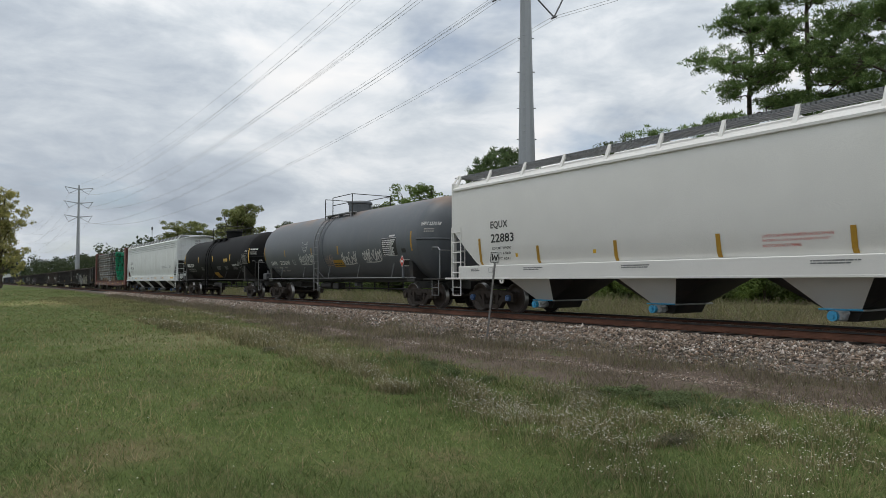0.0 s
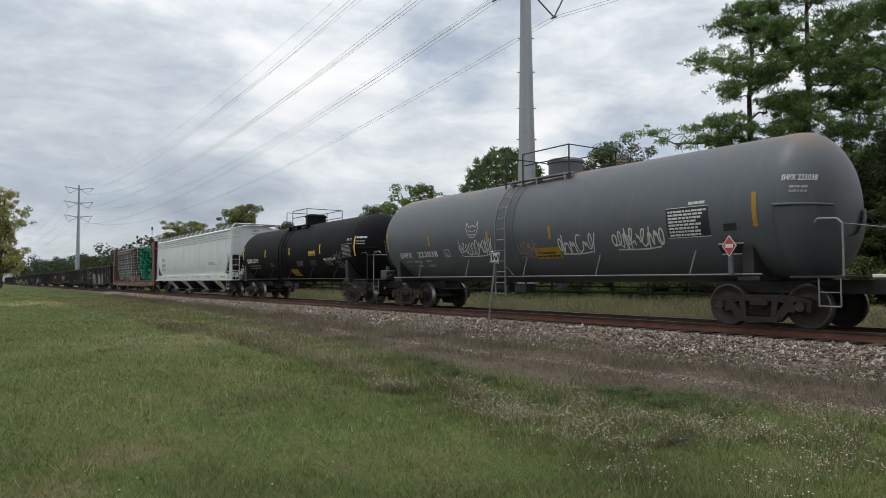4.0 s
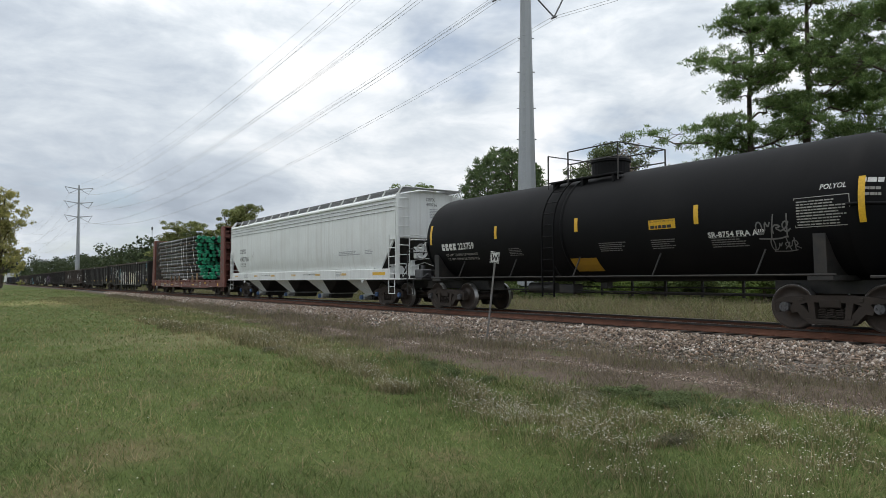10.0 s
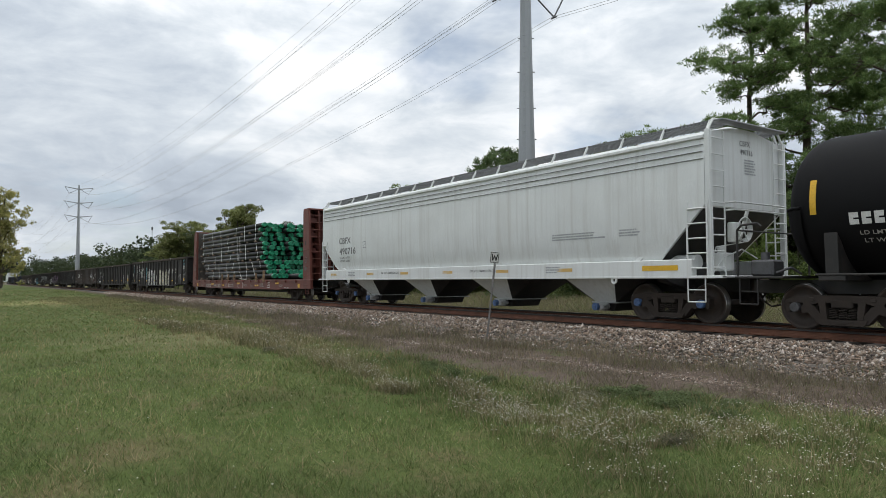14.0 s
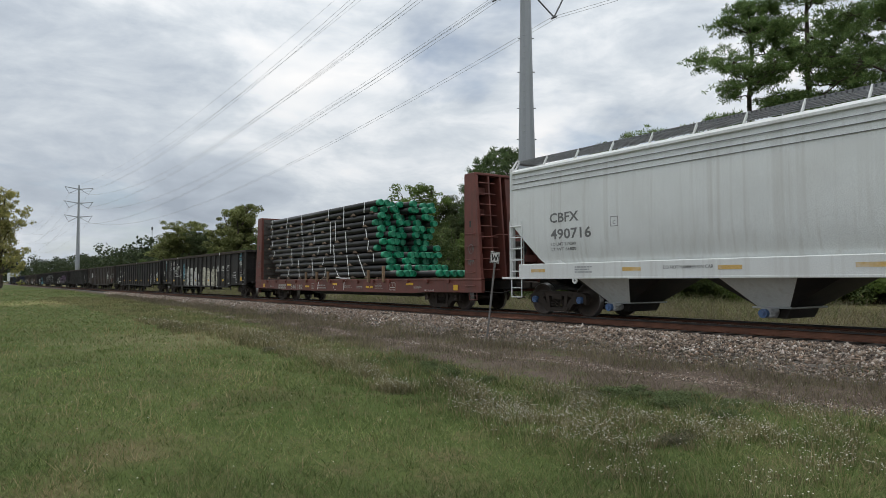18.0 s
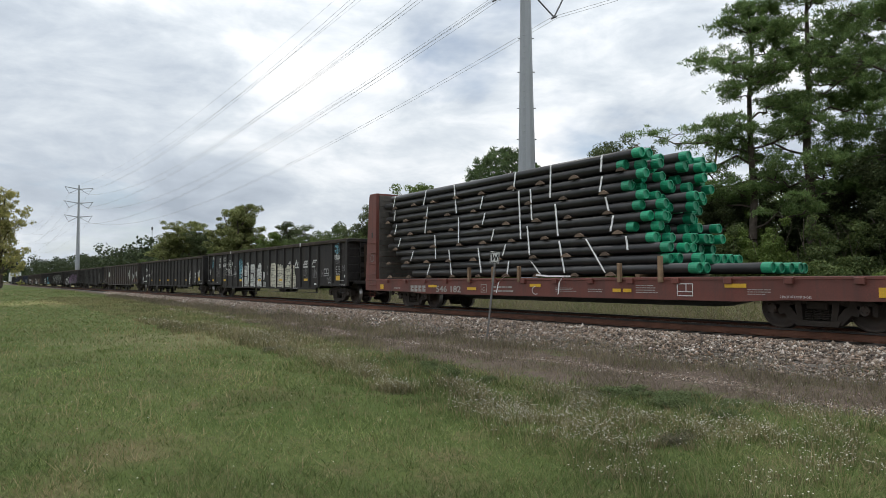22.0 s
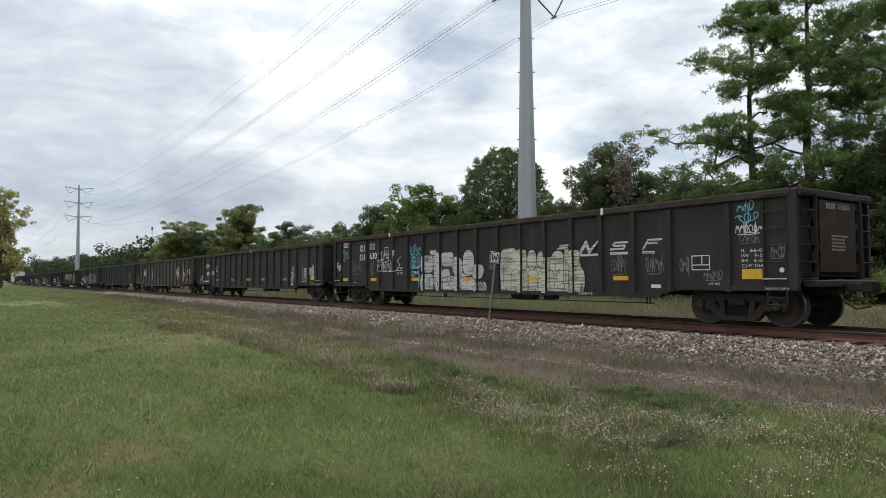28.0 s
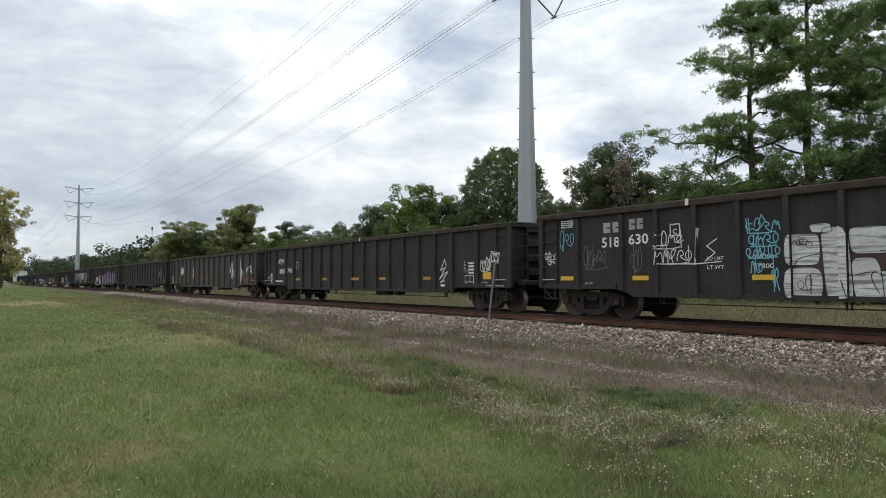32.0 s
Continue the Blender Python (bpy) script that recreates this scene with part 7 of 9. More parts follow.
def build_far_gons():
    for i, (xc, mat, label) in enumerate(FAR):
        posts = [-8.7 + 17.4 * k / 15 for k in range(16)]
        car = gondola(label, xc, 9.9 if i < 2 else 9.7, 2.72, mat, posts, turning=i < 4)
        side = ribbed_side(posts)
        patch(car, "reflective_plate", 8.4, 8.85, 1.0, 1.2, side, M_YELLOW, label="yellow reflective plate")
        if i == 0:
            for x, z, w, h in ((-9.6, 0.9, 0.9, 0.7), (-6.4, 1.55, 0.5, 0.45), (-3.4, 1.3, 0.6, 0.6), (5.3, 1.2, 0.5, 0.85), (7.05, 0.9, 0.6, 1.2), (8.1, 1.45, 1.0, 0.45)):
                strokes(car, "sprayed_tag", scrawl(x, z, w, h, 2, int(90 + x)), 0.07, side, M_SPRAY_WHITE)
            patch(car, "rust_panel", 7.4, 9.3, 0.95, 1.25, side, M_OXIDE)
        elif i == 1:
            strokes(car, "sprayed_tag", scrawl(7.6, 1.0, 0.8, 1.0, 2, 95), 0.06, side, M_SPRAY_GREY)
        elif i == 2:
            strokes(car, "sprayed_tag", scrawl(-7.2, 0.75, 4.4, 0.85, 5, 96), 0.14, side, M_SPRAY_WHITE)
            for k, (w, h) in enumerate(((0.9, 0.48), (0.8, 0.55), (1.1, 0.68), (0.9, 0.6), (0.9, 0.62))):
                sprayed_lobe(car, -0.8 + 1.75 * k, 0.78 + h, w, h, 3.5, 0.05, side, M_SPRAY_PURPLE, 0.008 + 0.001 * k)
            strokes(car, "sprayed_outlines", scrawl(-1.2, 0.85, 8.0, 1.0, 6, 97), 0.10, side, M_SPRAY_GREY, 0.013)
        elif i == 3:
            for k in range(5):
                x = -6.0 + k * 2.6
                sprayed_lobe(car, x + 1.1, 1.68 if k % 2 else 1.5, 1.1, 0.5 if k % 2 else 0.7, 4, 0.1, side, M_SPRAY_WHITE, 0.008 + 0.001 * k)
                strokes(car, "sprayed_line", [[(x + 0.6, 1.35), (x + 1.5, 1.45)], [(x + 1.1, 0.85), (x + 1.1, 1.3)]], 0.09, side, M_LETTER_BLACK, 0.016)
        elif i == 4:
            strokes(car, "sprayed_tag", scrawl(-4.0, 0.7, 4.0, 0.9, 4, 98), 0.12, side, M_SPRAY_WHITE)
            strokes(car, "sprayed_tag", scrawl(2.0, 0.7, 5.5, 1.0, 5, 99), 0.15, side, M_SPRAY_CYAN)
        elif i in (5, 6):
            strokes(car, "sprayed_tag", scrawl(-6.0, 0.7, 6.0, 0.9, 5, 100 + i), 0.14, side, M_SPRAY_WHITE)
            strokes(car, "sprayed_tag", scrawl(1.5, 0.7, 5.0, 0.8, 4, 110 + i), 0.16, side, M_SPRAY_PINK)
        elif i == 7:
            strokes(car, "sprayed_tag", scrawl(2.0, 0.9, 3.0, 0.9, 3, 120), 0.2, side, M_SPRAY_WHITE)


build_far_gons()
build_old_hopper(-331.0, plain=True)


def motions():
    rows_t = [i * 0.5 for i in range(65)]
    for ob, x in CARS:
        walk(ob, [(t, pose(x + run(t), TRACK_Y, 0)) for t in rows_t])
    for w, x, r in WHEELS:
        rows = []
        for i in range(193):
            t = i / 6
            rows.append((t, Matrix.Translation((x, 0, r)) @ Matrix.Rotation((run(t) - run(0)) / r, 4, "Y")))
        walk(w, rows)
# ---- transmission line: steel poles, arms, insulators, cables ----
POLES = [(-260.0, 30.2), (-37.5, 33.55), (186.0, 36.8)]
ARMS = (22.9, 27.6, 32.4)


def power_pole(x, y, z0=-0.6, high=33.6):
    p = thing("power_pole", "tall tapered galvanised steel transmission pole beside the track", "power pole", "poles of the power line", pose(x, y, z0))

    def rad(z):
        return 0.76 - 0.0172 * z if z < 22 else 0.382 - 0.011 * (z - 22)
    h = high - z0
    for i, (a, b) in enumerate(((0, 13.5), (13.5, 22.5), (22.5, h))):
        grow = 0.015 * (2 - i)
        part("shaft_section", Shape().cyl((0, 0, a), (0, 0, b + (0.02 if i < 2 else 0)), rad(a) + grow, rad(b) + grow, 12, True, smooth=False), M_POLE, p)
    s = Shape()
    for i in range(52):
        z = 3.2 + i * 0.42
        for k in (-1, 1):
            r = rad(z) + 0.02
            if (i + (k > 0)) % 2 == 0:
                s.box(r * 0.55 * 1 - 0.012, r * 0.55 + 0.012, -r - 0.02, -r * 0.75, z - 0.02, z + 0.02)
    for z in (6.2, 8.0, 10.2, 11.96, 14.27, 16.97, 19.5):
        r = rad(z)
        for k in (-1, 1):
            s.cyl((k * r * 0.55, k * r * 0.75, z), (k * (r * 0.6 + 0.09), k * (r * 0.8 + 0.14), z), 0.045, None, 6)
    tagged(part("step_bolts", s, M_POLE, p), kind="stuff")
    for z in ARMS:
        za = z - z0
        for k in (-1, 1):
            part("cross_arm", Shape().cyl((0, k * 0.25, za - 0.15), (0, k * 4.3, za + 0.45), 0.20, 0.09, 8, smooth=False), M_POLE, p)
            for a, top in ((4.2, za + 0.42), (0.35, za - 0.25)):
                part("insulator_string", Shape().cyl((0, k * a, top), (0, k * 2.9, za - 1.75), 0.06, None, 7), M_INSULATOR, p)
            part("cable_yoke", Shape().cbox(-0.32, 0.32, k * 2.9 - 0.03, k * 2.9 + 0.03, za - 1.85, za - 1.72, 0.01), M_INSULATOR, p)
    return p


for px, py in POLES:
    power_pole(px, py)


def cable(x0, y0, z0, x1, y1, z1, sag, r, name="power_cable"):
    s = Shape()
    n = 40
    pts = [(x0 + (x1 - x0) * i / n, y0 + (y1 - y0) * i / n, z0 + (z1 - z0) * i / n - 4 * sag * (i / n) * (1 - i / n)) for i in range(n + 1)]
    s.rope(pts, r, 5)
    return tagged(new(name, s.mesh(name, M_WIRE)), "thin grey overhead power cable between steel poles", "cable", "cables of the power line")


SPANS = [((-482.0, 27.0), POLES[0]), (POLES[0], POLES[1]), (POLES[1], POLES[2])]
for (ax, ay), (bx, by) in SPANS:
    for z in ARMS:
        for k in (-1, 1):
            for q in (-0.23, 0.23):
                cable(ax, ay + k * 2.9 + q, z - 1.8, bx, by + k * 2.9 + q, z - 1.8, 6.0, 0.0145)
    for k in (-1, 1):
        cable(ax, ay + k * 1.2, 33.4, bx, by + k * 1.2, 33.4, 4.5, 0.012, "shield_wire")


def whistle_sign():
    p = thing("whistle_post", "small white W sign on a leaning metal post", "sign", m=pose(-14.87, 11.78, -0.66, 0, 10.0, 0))
    s = Shape()
    s.prism([(-0.035, -0.012), (0.035, -0.012), (0.035, -0.004), (0.012, -0.004), (0.012, 0.022), (-0.012, 0.022), (-0.012, -0.004), (-0.035, -0.004)], "z", 0, 2.45)
    part("post", s, M_POST, p)
    face = pose(0, -0.03, 0, 0, 0, 40)
    plate = part("sign_plate", Shape().cbox(-0.125, 0.125, -0.012, 0.0, 2.17, 2.48, 0.004), M_SIGN, p, "white sign plate", face)
    on = flat_side(0.012)
    strokes(plate, "sign_letter", [[(-0.075, 2.405), (-0.045, 2.25), (0.0, 2.37), (0.045, 2.25), (0.075, 2.405)]], 0.03, on, M_LETTER_BLACK, 0.005)
    outline_box(plate, "sign_border", -0.115, 0.115, 2.18, 2.47, on, M_LETTER_BLACK, 0.016)
    return p


whistle_sign()


def radio_mast():
    p = thing("radio_mast", "thin distant radio mast above the far woods", "mast", m=pose(-300, 62, -0.5))
    part("mast", Shape().cyl((0, 0, 0), (0, 0, 24), 0.22, 0.12, 6), M_POLE, p)
    part("antenna_ring", Shape().cyl((0, 0, 22.6), (0, 0, 23.8), 0.35, 0.35, 8), M_INSULATOR, p)


radio_mast()


# ---- trees and bushes ----
def leaf_quads(rng, centres, radii, count, size, squash=0.75, long=1.0, edge=0.45):
    """Small bent-looking leaf pieces scattered through clumps, denser towards each clump's skin."""
    w = radii ** 2
    pick = rng.choice(len(radii), count, p=w / w.sum())
    d = rng.normal(size=(count, 3))
    d /= np.linalg.norm(d, axis=1)[:, None]
    r = radii[pick] * (edge + (1 - edge) * rng.random(count) ** 0.6)
    c = centres[pick] + d * r[:, None] * np.array([1, 1, squash])
    nrm = d + rng.normal(scale=0.7, size=(count, 3)) + np.array([0, 0, 0.45])
    nrm /= np.linalg.norm(nrm, axis=1)[:, None]
    u = np.cross(nrm, rng.normal(size=(count, 3)))
    u /= np.linalg.norm(u, axis=1)[:, None]
    v = np.cross(nrm, u)
    s = size * rng.uniform(0.55, 1.25, count)
    u, v = u * (s * long)[:, None] * 0.5, v * s[:, None] * 0.5
    k = nrm * (s * 0.18)[:, None]
    return np.stack([c - u, c - v * 0.7 + k, c + u, c + v * 0.7 + k], 1)


def limb(shape, a, b, r0, r1, rng, bend=0.12, n=4, sides=6):
    a, b = Vector(a), Vector(b)
    d = (b - a).length
    pts = []
    for i in range(n + 1):
        t = i / n
        o = Vector(rng.normal(size=3)) * d * bend * math.sin(t * math.pi) * 0.6
        pts.append(a.lerp(b, t) + o)
    for i in range(n):
        shape.cyl(pts[i], pts[i + 1], r0 + (r1 - r0) * i / n, r0 + (r1 - r0) * (i + 1) / n, sides, False)
    return pts


def broadleaf(seed, h, w, leaves, size, mat, low=0.25, name="tree", gaps=1.0):
    """Trunk and limbs, and the leaves that hang on their ends. Returns two meshes."""
    rng = np.random.default_rng(seed)
    s = Shape()
    fork = h * (low + 0.08)
    limb(s, (0, 0, 0), (rng.normal() * 0.2, rng.normal() * 0.2, fork), h * 0.022, h * 0.016, rng, 0.04, 5, 8)
    cs, rs = [], []
    n = 14
    for i in range(n):
        a = i * 2.4 + rng.random()
        lvl = i / (n - 1)
        reach = w * (0.95 - 0.5 * lvl ** 1.5) * rng.uniform(0.6, 1.0)
        z = h * (low + 0.12 + (0.80 - low) * lvl) * rng.uniform(0.92, 1.03)
        tip = (reach * math.cos(a), reach * math.sin(a), min(z + reach * 0.25, h * 0.93))
        start = (0, 0, fork * 0.95 + (z - fork) * 0.35 if z > fork else fork * 0.8)
        pts = limb(s, start, tip, h * 0.010, h * 0.003, rng, 0.12, 4, 5)
        for p in pts[2:]:
            for j in range(5):
                q = np.array(p) + rng.normal(size=3) * w * 0.21
                q[2] = min(q[2], h * 0.95)
                cs.append(q)
                rs.append(w * rng.uniform(0.08, 0.21))
                if j > 2:
                    limb(s, p, q, h * 0.003, h * 0.0015, rng, 0.1, 2, 4)
    for i in range(16):
        t = rng.uniform(0.0, 1.0)
        cs.append(np.array([rng.normal() * w * 0.32 * (1.1 - t * 0.6), rng.normal() * w * 0.32 * (1.1 - t * 0.6), h * (low + 0.12 + (0.80 - low) * t)]))
        rs.append(w * rng.uniform(0.18, 0.30))
    q = leaf_quads(rng, np.array(cs), np.array(rs), leaves, size, 0.8, 1.3, 0.3)
    return s.mesh("trunk", M_BARK), soup("crown", q, mat)


def needle_tufts(rng, centres, radii, each, length, width):
    """Long needles that stand out all round from the twig ends, most of them upward."""
    n = len(radii)
    pick = np.arange(n).repeat(each)
    d = rng.normal(size=(n * each, 3)) + np.array([0, 0, 0.35])
    d /= np.linalg.norm(d, axis=1)[:, None]
    root = centres[pick] + d * (radii[pick] * rng.uniform(0.0, 0.75, n * each))[:, None] * np.array([1, 1, 0.7])
    u = np.cross(d, rng.normal(size=(n * each, 3)))
    u /= np.linalg.norm(u, axis=1)[:, None]
    w = width * rng.uniform(0.6, 1.3, n * each)
    tip = root + d * (length * rng.uniform(0.6, 1.2, n * each))[:, None]
    return np.stack([root - u * w[:, None] * 0.5, root + u * w[:, None] * 0.5, tip + u * w[:, None] * 0.2, tip - u * w[:, None] * 0.2], 1)


def pine(seed, h, w, mat, low=0.24, long_limb=None):
    """A tall pine: a strong trunk, rising crooked limbs, and needle tufts in loose pads with sky between them."""
    rng = np.random.default_rng(seed)
    s = Shape()
    lean = rng.normal(size=2) * 0.25
    limb(s, (0, 0, 0), (lean[0], lean[1], h * 0.96), h * 0.0165, h * 0.0035, rng, 0.012, 14, 10)
    cs, rs = [], []

    def bough(z, a, reach, rise):
        start = Vector((lean[0] * z / h, lean[1] * z / h, z))
        tip = start + Vector((reach * math.cos(a), reach * math.sin(a), rise))
        thick = h * 0.0020 + reach * 0.008
        pts = limb(s, start, tip, thick, thick * 0.3, rng, 0.13, 6, 6)
        for j, p in enumerate(pts[2:]):
            far = (j + 2) / 6
            for k in range(1 if far < 0.45 else 2 if far < 0.9 else 3):
                side = rng.normal(size=3) * np.array([1, 1, 0.35])
                q = Vector(p) + Vector(side) * (0.25 + 0.17 * reach * (0.5 + 0.5 * far)) + Vector((0, 0, 0.25))
                limb(s, p, q, thick * 0.36, thick * 0.14, rng, 0.14, 3, 4)
                pad = rng.uniform(0.5, 0.85)
                for i in range(11):
                    cs.append(np.array(q) + rng.normal(size=3) * np.array([pad, pad, 0.17]) * 0.62)
                    rs.append(rng.uniform(0.24, 0.40))
    n = 23
    for i in range(n):
        lvl = i / (n - 1)
        z = h * (low + (0.95 - low) * lvl) + rng.normal() * 0.3
        a = i * 2.399 + rng.normal() * 0.45
        reach = w * (0.98 - 0.18 * lvl) * math.sqrt(max(0.06, 1 - lvl ** 3.2)) * rng.choice([0.55, 0.8, 0.95, 1.08])
        bough(z, a, reach, reach * rng.uniform(0.05, 0.30) + 0.8 * lvl)
    if long_limb:
        bough(*long_limb)
    for i in range(14):
        cs.append(np.array([rng.normal() * 0.7 + lean[0], rng.normal() * 0.7 + lean[1], h * rng.uniform(0.93, 1.0)]))
        rs.append(rng.uniform(0.3, 0.55))
    q = needle_tufts(rng, np.array(cs), np.array(rs), 30, 0.17, 0.056)
    return s.mesh("trunk", M_BARK), soup("crown", q, mat)


def round_pine(seed, h, w, mat):
    """An old pine with one dense dome of needles on spreading limbs."""
    rng = np.random.default_rng(seed)
    s = Shape()
    fork = h * 0.42
    limb(s, (0, 0, 0), (0.1, 0.1, fork), h * 0.026, h * 0.02, rng, 0.02, 6, 9)
    cs, rs = [], []
    for i in range(150):
        a, lvl = i * 2.399, (i + 0.5) / 150
        up = 1.25 * lvl - 0.25
        out = math.sqrt(max(0.02, 1 - up * up)) * rng.uniform(0.82, 1.04)
        c = Vector((w * out * math.cos(a), w * out * math.sin(a), h * 0.56 + up * h * 0.40 * rng.uniform(0.92, 1.03)))
        if i % 3 == 0:
            limb(s, (0.1, 0.1, fork + max(0, up) * h * 0.2), c, h * 0.007, h * 0.002, rng, 0.10, 4, 5)
        for j in range(7):
            cs.append(np.array(c) * np.array([0.94, 0.94, 1.0]) + rng.normal(size=3) * np.array([0.42, 0.42, 0.25]))
            rs.append(rng.uniform(0.30, 0.55))
    for i in range(260):
        d = rng.normal(size=3)
        d *= rng.uniform(0.3, 0.8) / np.linalg.norm(d)
        cs.append(np.array([w * d[0], w * d[1], h * 0.60 + d[2] * h * 0.36]))
        rs.append(rng.uniform(0.4, 0.7))
    return s.mesh("trunk", M_BARK), soup("crown", needle_tufts(rng, np.array(cs), np.array(rs), 34, 0.20, 0.10), mat)


def bush(seed, leaves, size, mat, w=1.0, h=1.0, clumps=10):
    """A multi-stemmed bush of height h and half-width w."""
    rng = np.random.default_rng(seed)
    s = Shape()
    cs, rs = [], []
    for i in range(clumps):
        a = i * 2.4
        tip = Vector((math.cos(a) * rng.uniform(0.15, 0.8) * w, math.sin(a) * rng.uniform(0.15, 0.8) * w, rng.uniform(0.4, 0.9) * h))
        limb(s, (math.cos(a) * 0.1 * w, math.sin(a) * 0.1 * w, 0), tip, 0.012 * w, 0.004 * w, rng, 0.1, 3, 4)
        for k in range(4):
            cs.append(np.array(tip) * rng.uniform(0.35, 1.0) + rng.normal(size=3) * 0.1 * w)
            rs.append(rng.uniform(0.14, 0.30) * w * (1 if clumps < 12 else 0.75))
    for i in range(clumps):
        cs.append(np.array([rng.uniform(-0.85, 0.85) * w, rng.uniform(-0.85, 0.85) * w, rng.uniform(0.1, 0.4) * h]))
        rs.append(0.26 * w)
    c = np.array(cs)
    c[:, 2] = np.clip(c[:, 2], 0.1 * h, 0.92 * h)
    return s.mesh("stems", M_BARK), soup("crown", leaf_quads(rng, c, np.array(rs), leaves, size, 0.8, 1.4, 0.3), mat)


def plant(kind, label, category, meshes, x, y, turn, sx=1.0, sz=1.0, group="", first="trunk"):
    t = thing(kind, label, category, group, pose(x, y, -0.58, 0, 0, turn))
    for nm, me in zip((first, "crown"), meshes):
        o = part(nm, me, None, t)
        o.scale = (sx, sx, sz)
    return t


def build_trees():
    pines = [pine(11, 22.0, 4.6, L_PINE, 0.30), pine(12, 20.6, 4.6, L_PINE, 0.27, (9.4, radians(222), 6.6, 2.4)), pine(15, 22.0, 5.0, L_PINE, 0.26)]
    for i, x, y, h, turn in ((0, -23.6, 46.6, 23.6, 15), (1, -26.6, 44.6, 20.9, 0), (2, -22.0, 56.0, 25.5, 155), (2, -18.2, 48.5, 23.0, 20)):
        plant("pine_tree", "tall pine with dark green needle tufts and bare lower trunk", "tree", pines[i], x, y, turn, h / (20.6 if i == 1 else 22.0), h / (20.6 if i == 1 else 22.0), "pines")
    plant("pine_tree", "round-topped dark green pine behind the track", "tree", round_pine(16, 15.9, 4.9, leafy("dome_needles", (0.068, 0.115, 0.05), (0.15, 0.20, 0.08), 0.45)), -55.4, 46.4, 40, group="pines")
    oaks = [broadleaf(21 + i, 12.0, 3.6, 38000, 0.155, L_OAK, 0.16) for i in range(3)]
    for i, (x, y, h, w) in enumerate(((-40.4, 45.0, 15.2, 3.9), (-43.2, 47.1, 11.6, 2.6), (-36.4, 50.0, 11.8, 3.2), (-38.4, 48.5, 12.4, 3.4), (-35.2, 46.5, 10.2, 3.4), (-32.6, 46.0, 10.0, 3.4), (-29.9, 45.5, 9.6, 3.2), (-46.1, 45.9, 10.8, 2.3), (-63.9, 44.8, 12.4, 3.1), (-73.7, 41.1, 12.4, 3.2), (-60.2, 46.0, 11.6, 3.0),
                                      (-118.1, 49.0, 13.4, 4.6), (-132.8, 36.7, 12.4, 3.8), (-33.0, 49.5, 10.2, 3.2), (-30.2, 48.0, 9.8, 3.2), (-27.0, 50.5, 10.6, 3.6), (-22.8, 51.0, 11.4, 3.6), (-17.8, 48.0, 12.0, 3.6), (-14.0, 52.0, 13.0, 4.2), (-65.0, 42.5, 12.0, 3.4), (-49.0, 46.0, 9.6, 3.4))):
        plant("oak_tree", "dark green oak in the woods behind the railway", "tree", oaks[i % 3], x, y, 50 * i, w / 3.3, h / 12.9, "oaks")
    lights = [broadleaf(31, 12.0, 4.0, 20000, 0.22, L_LIGHT, 0.12), broadleaf(32, 12.0, 3.6, 14000, 0.26, L_LIGHT, 0.12)]
    for i, (x, y, h, w) in enumerate(((-64.2, 40.8, 13.2, 4.2), (-113.8, 42.9, 10.8, 3.9))):
        plant("leafy_tree", "bright green broad tree at the wood's edge", "tree", lights[i], x, y, 33 * i, w / 3.8, h / 12.8)
    yel = [broadleaf(41, 14.0, 4.2, 30000, 0.25, L_OLIVE, 0.15), broadleaf(42, 14.0, 4.2, 24000, 0.25, L_OLIVE, 0.15)]
    for i, (x, y, h, w) in enumerate(((-119.2, 38.8, 15.4, 5.4), (-137.3, 33.7, 13.4, 5.6))):
        plant("yellowing_tree", "tall tree with thinning yellow-green leaves", "tree", yel[i], x, y, 60 * i, w / 4.2, h / 14.0)
    plant("yellowing_tree", "tree with yellowing leaves beside the mown lawn", "tree", broadleaf(43, 18.5, 4.6, 10000, 0.34, L_YELLOW, 0.08), -141.2, 4.5, 10)
    plant("bare_tree", "thin grey-brown tree with dying leaves", "tree", broadleaf(44, 13.0, 1.5, 1900, 0.17, L_DRY, 0.3), -36.4, 43.0, 10)
    small = bush(58, 9000, 0.10, L_BUSH, 1.3, 1.7, 14)
    for i, (x, y) in enumerate(((-36.6, 31.6), (-38.4, 31.9), (-35.2, 32.0))):
        plant("bush", "low green bush at the foot of a steel pole", "bush", small, x, y, 80 * i, 1.0, 1.0, "bushes behind the track", "woody_base")
    bushes = [bush(51 + i, 26000, 0.15, (L_BUSH, L_LIGHT, L_BUSH)[i], 3.0, 6.0, 26) for i in range(3)]
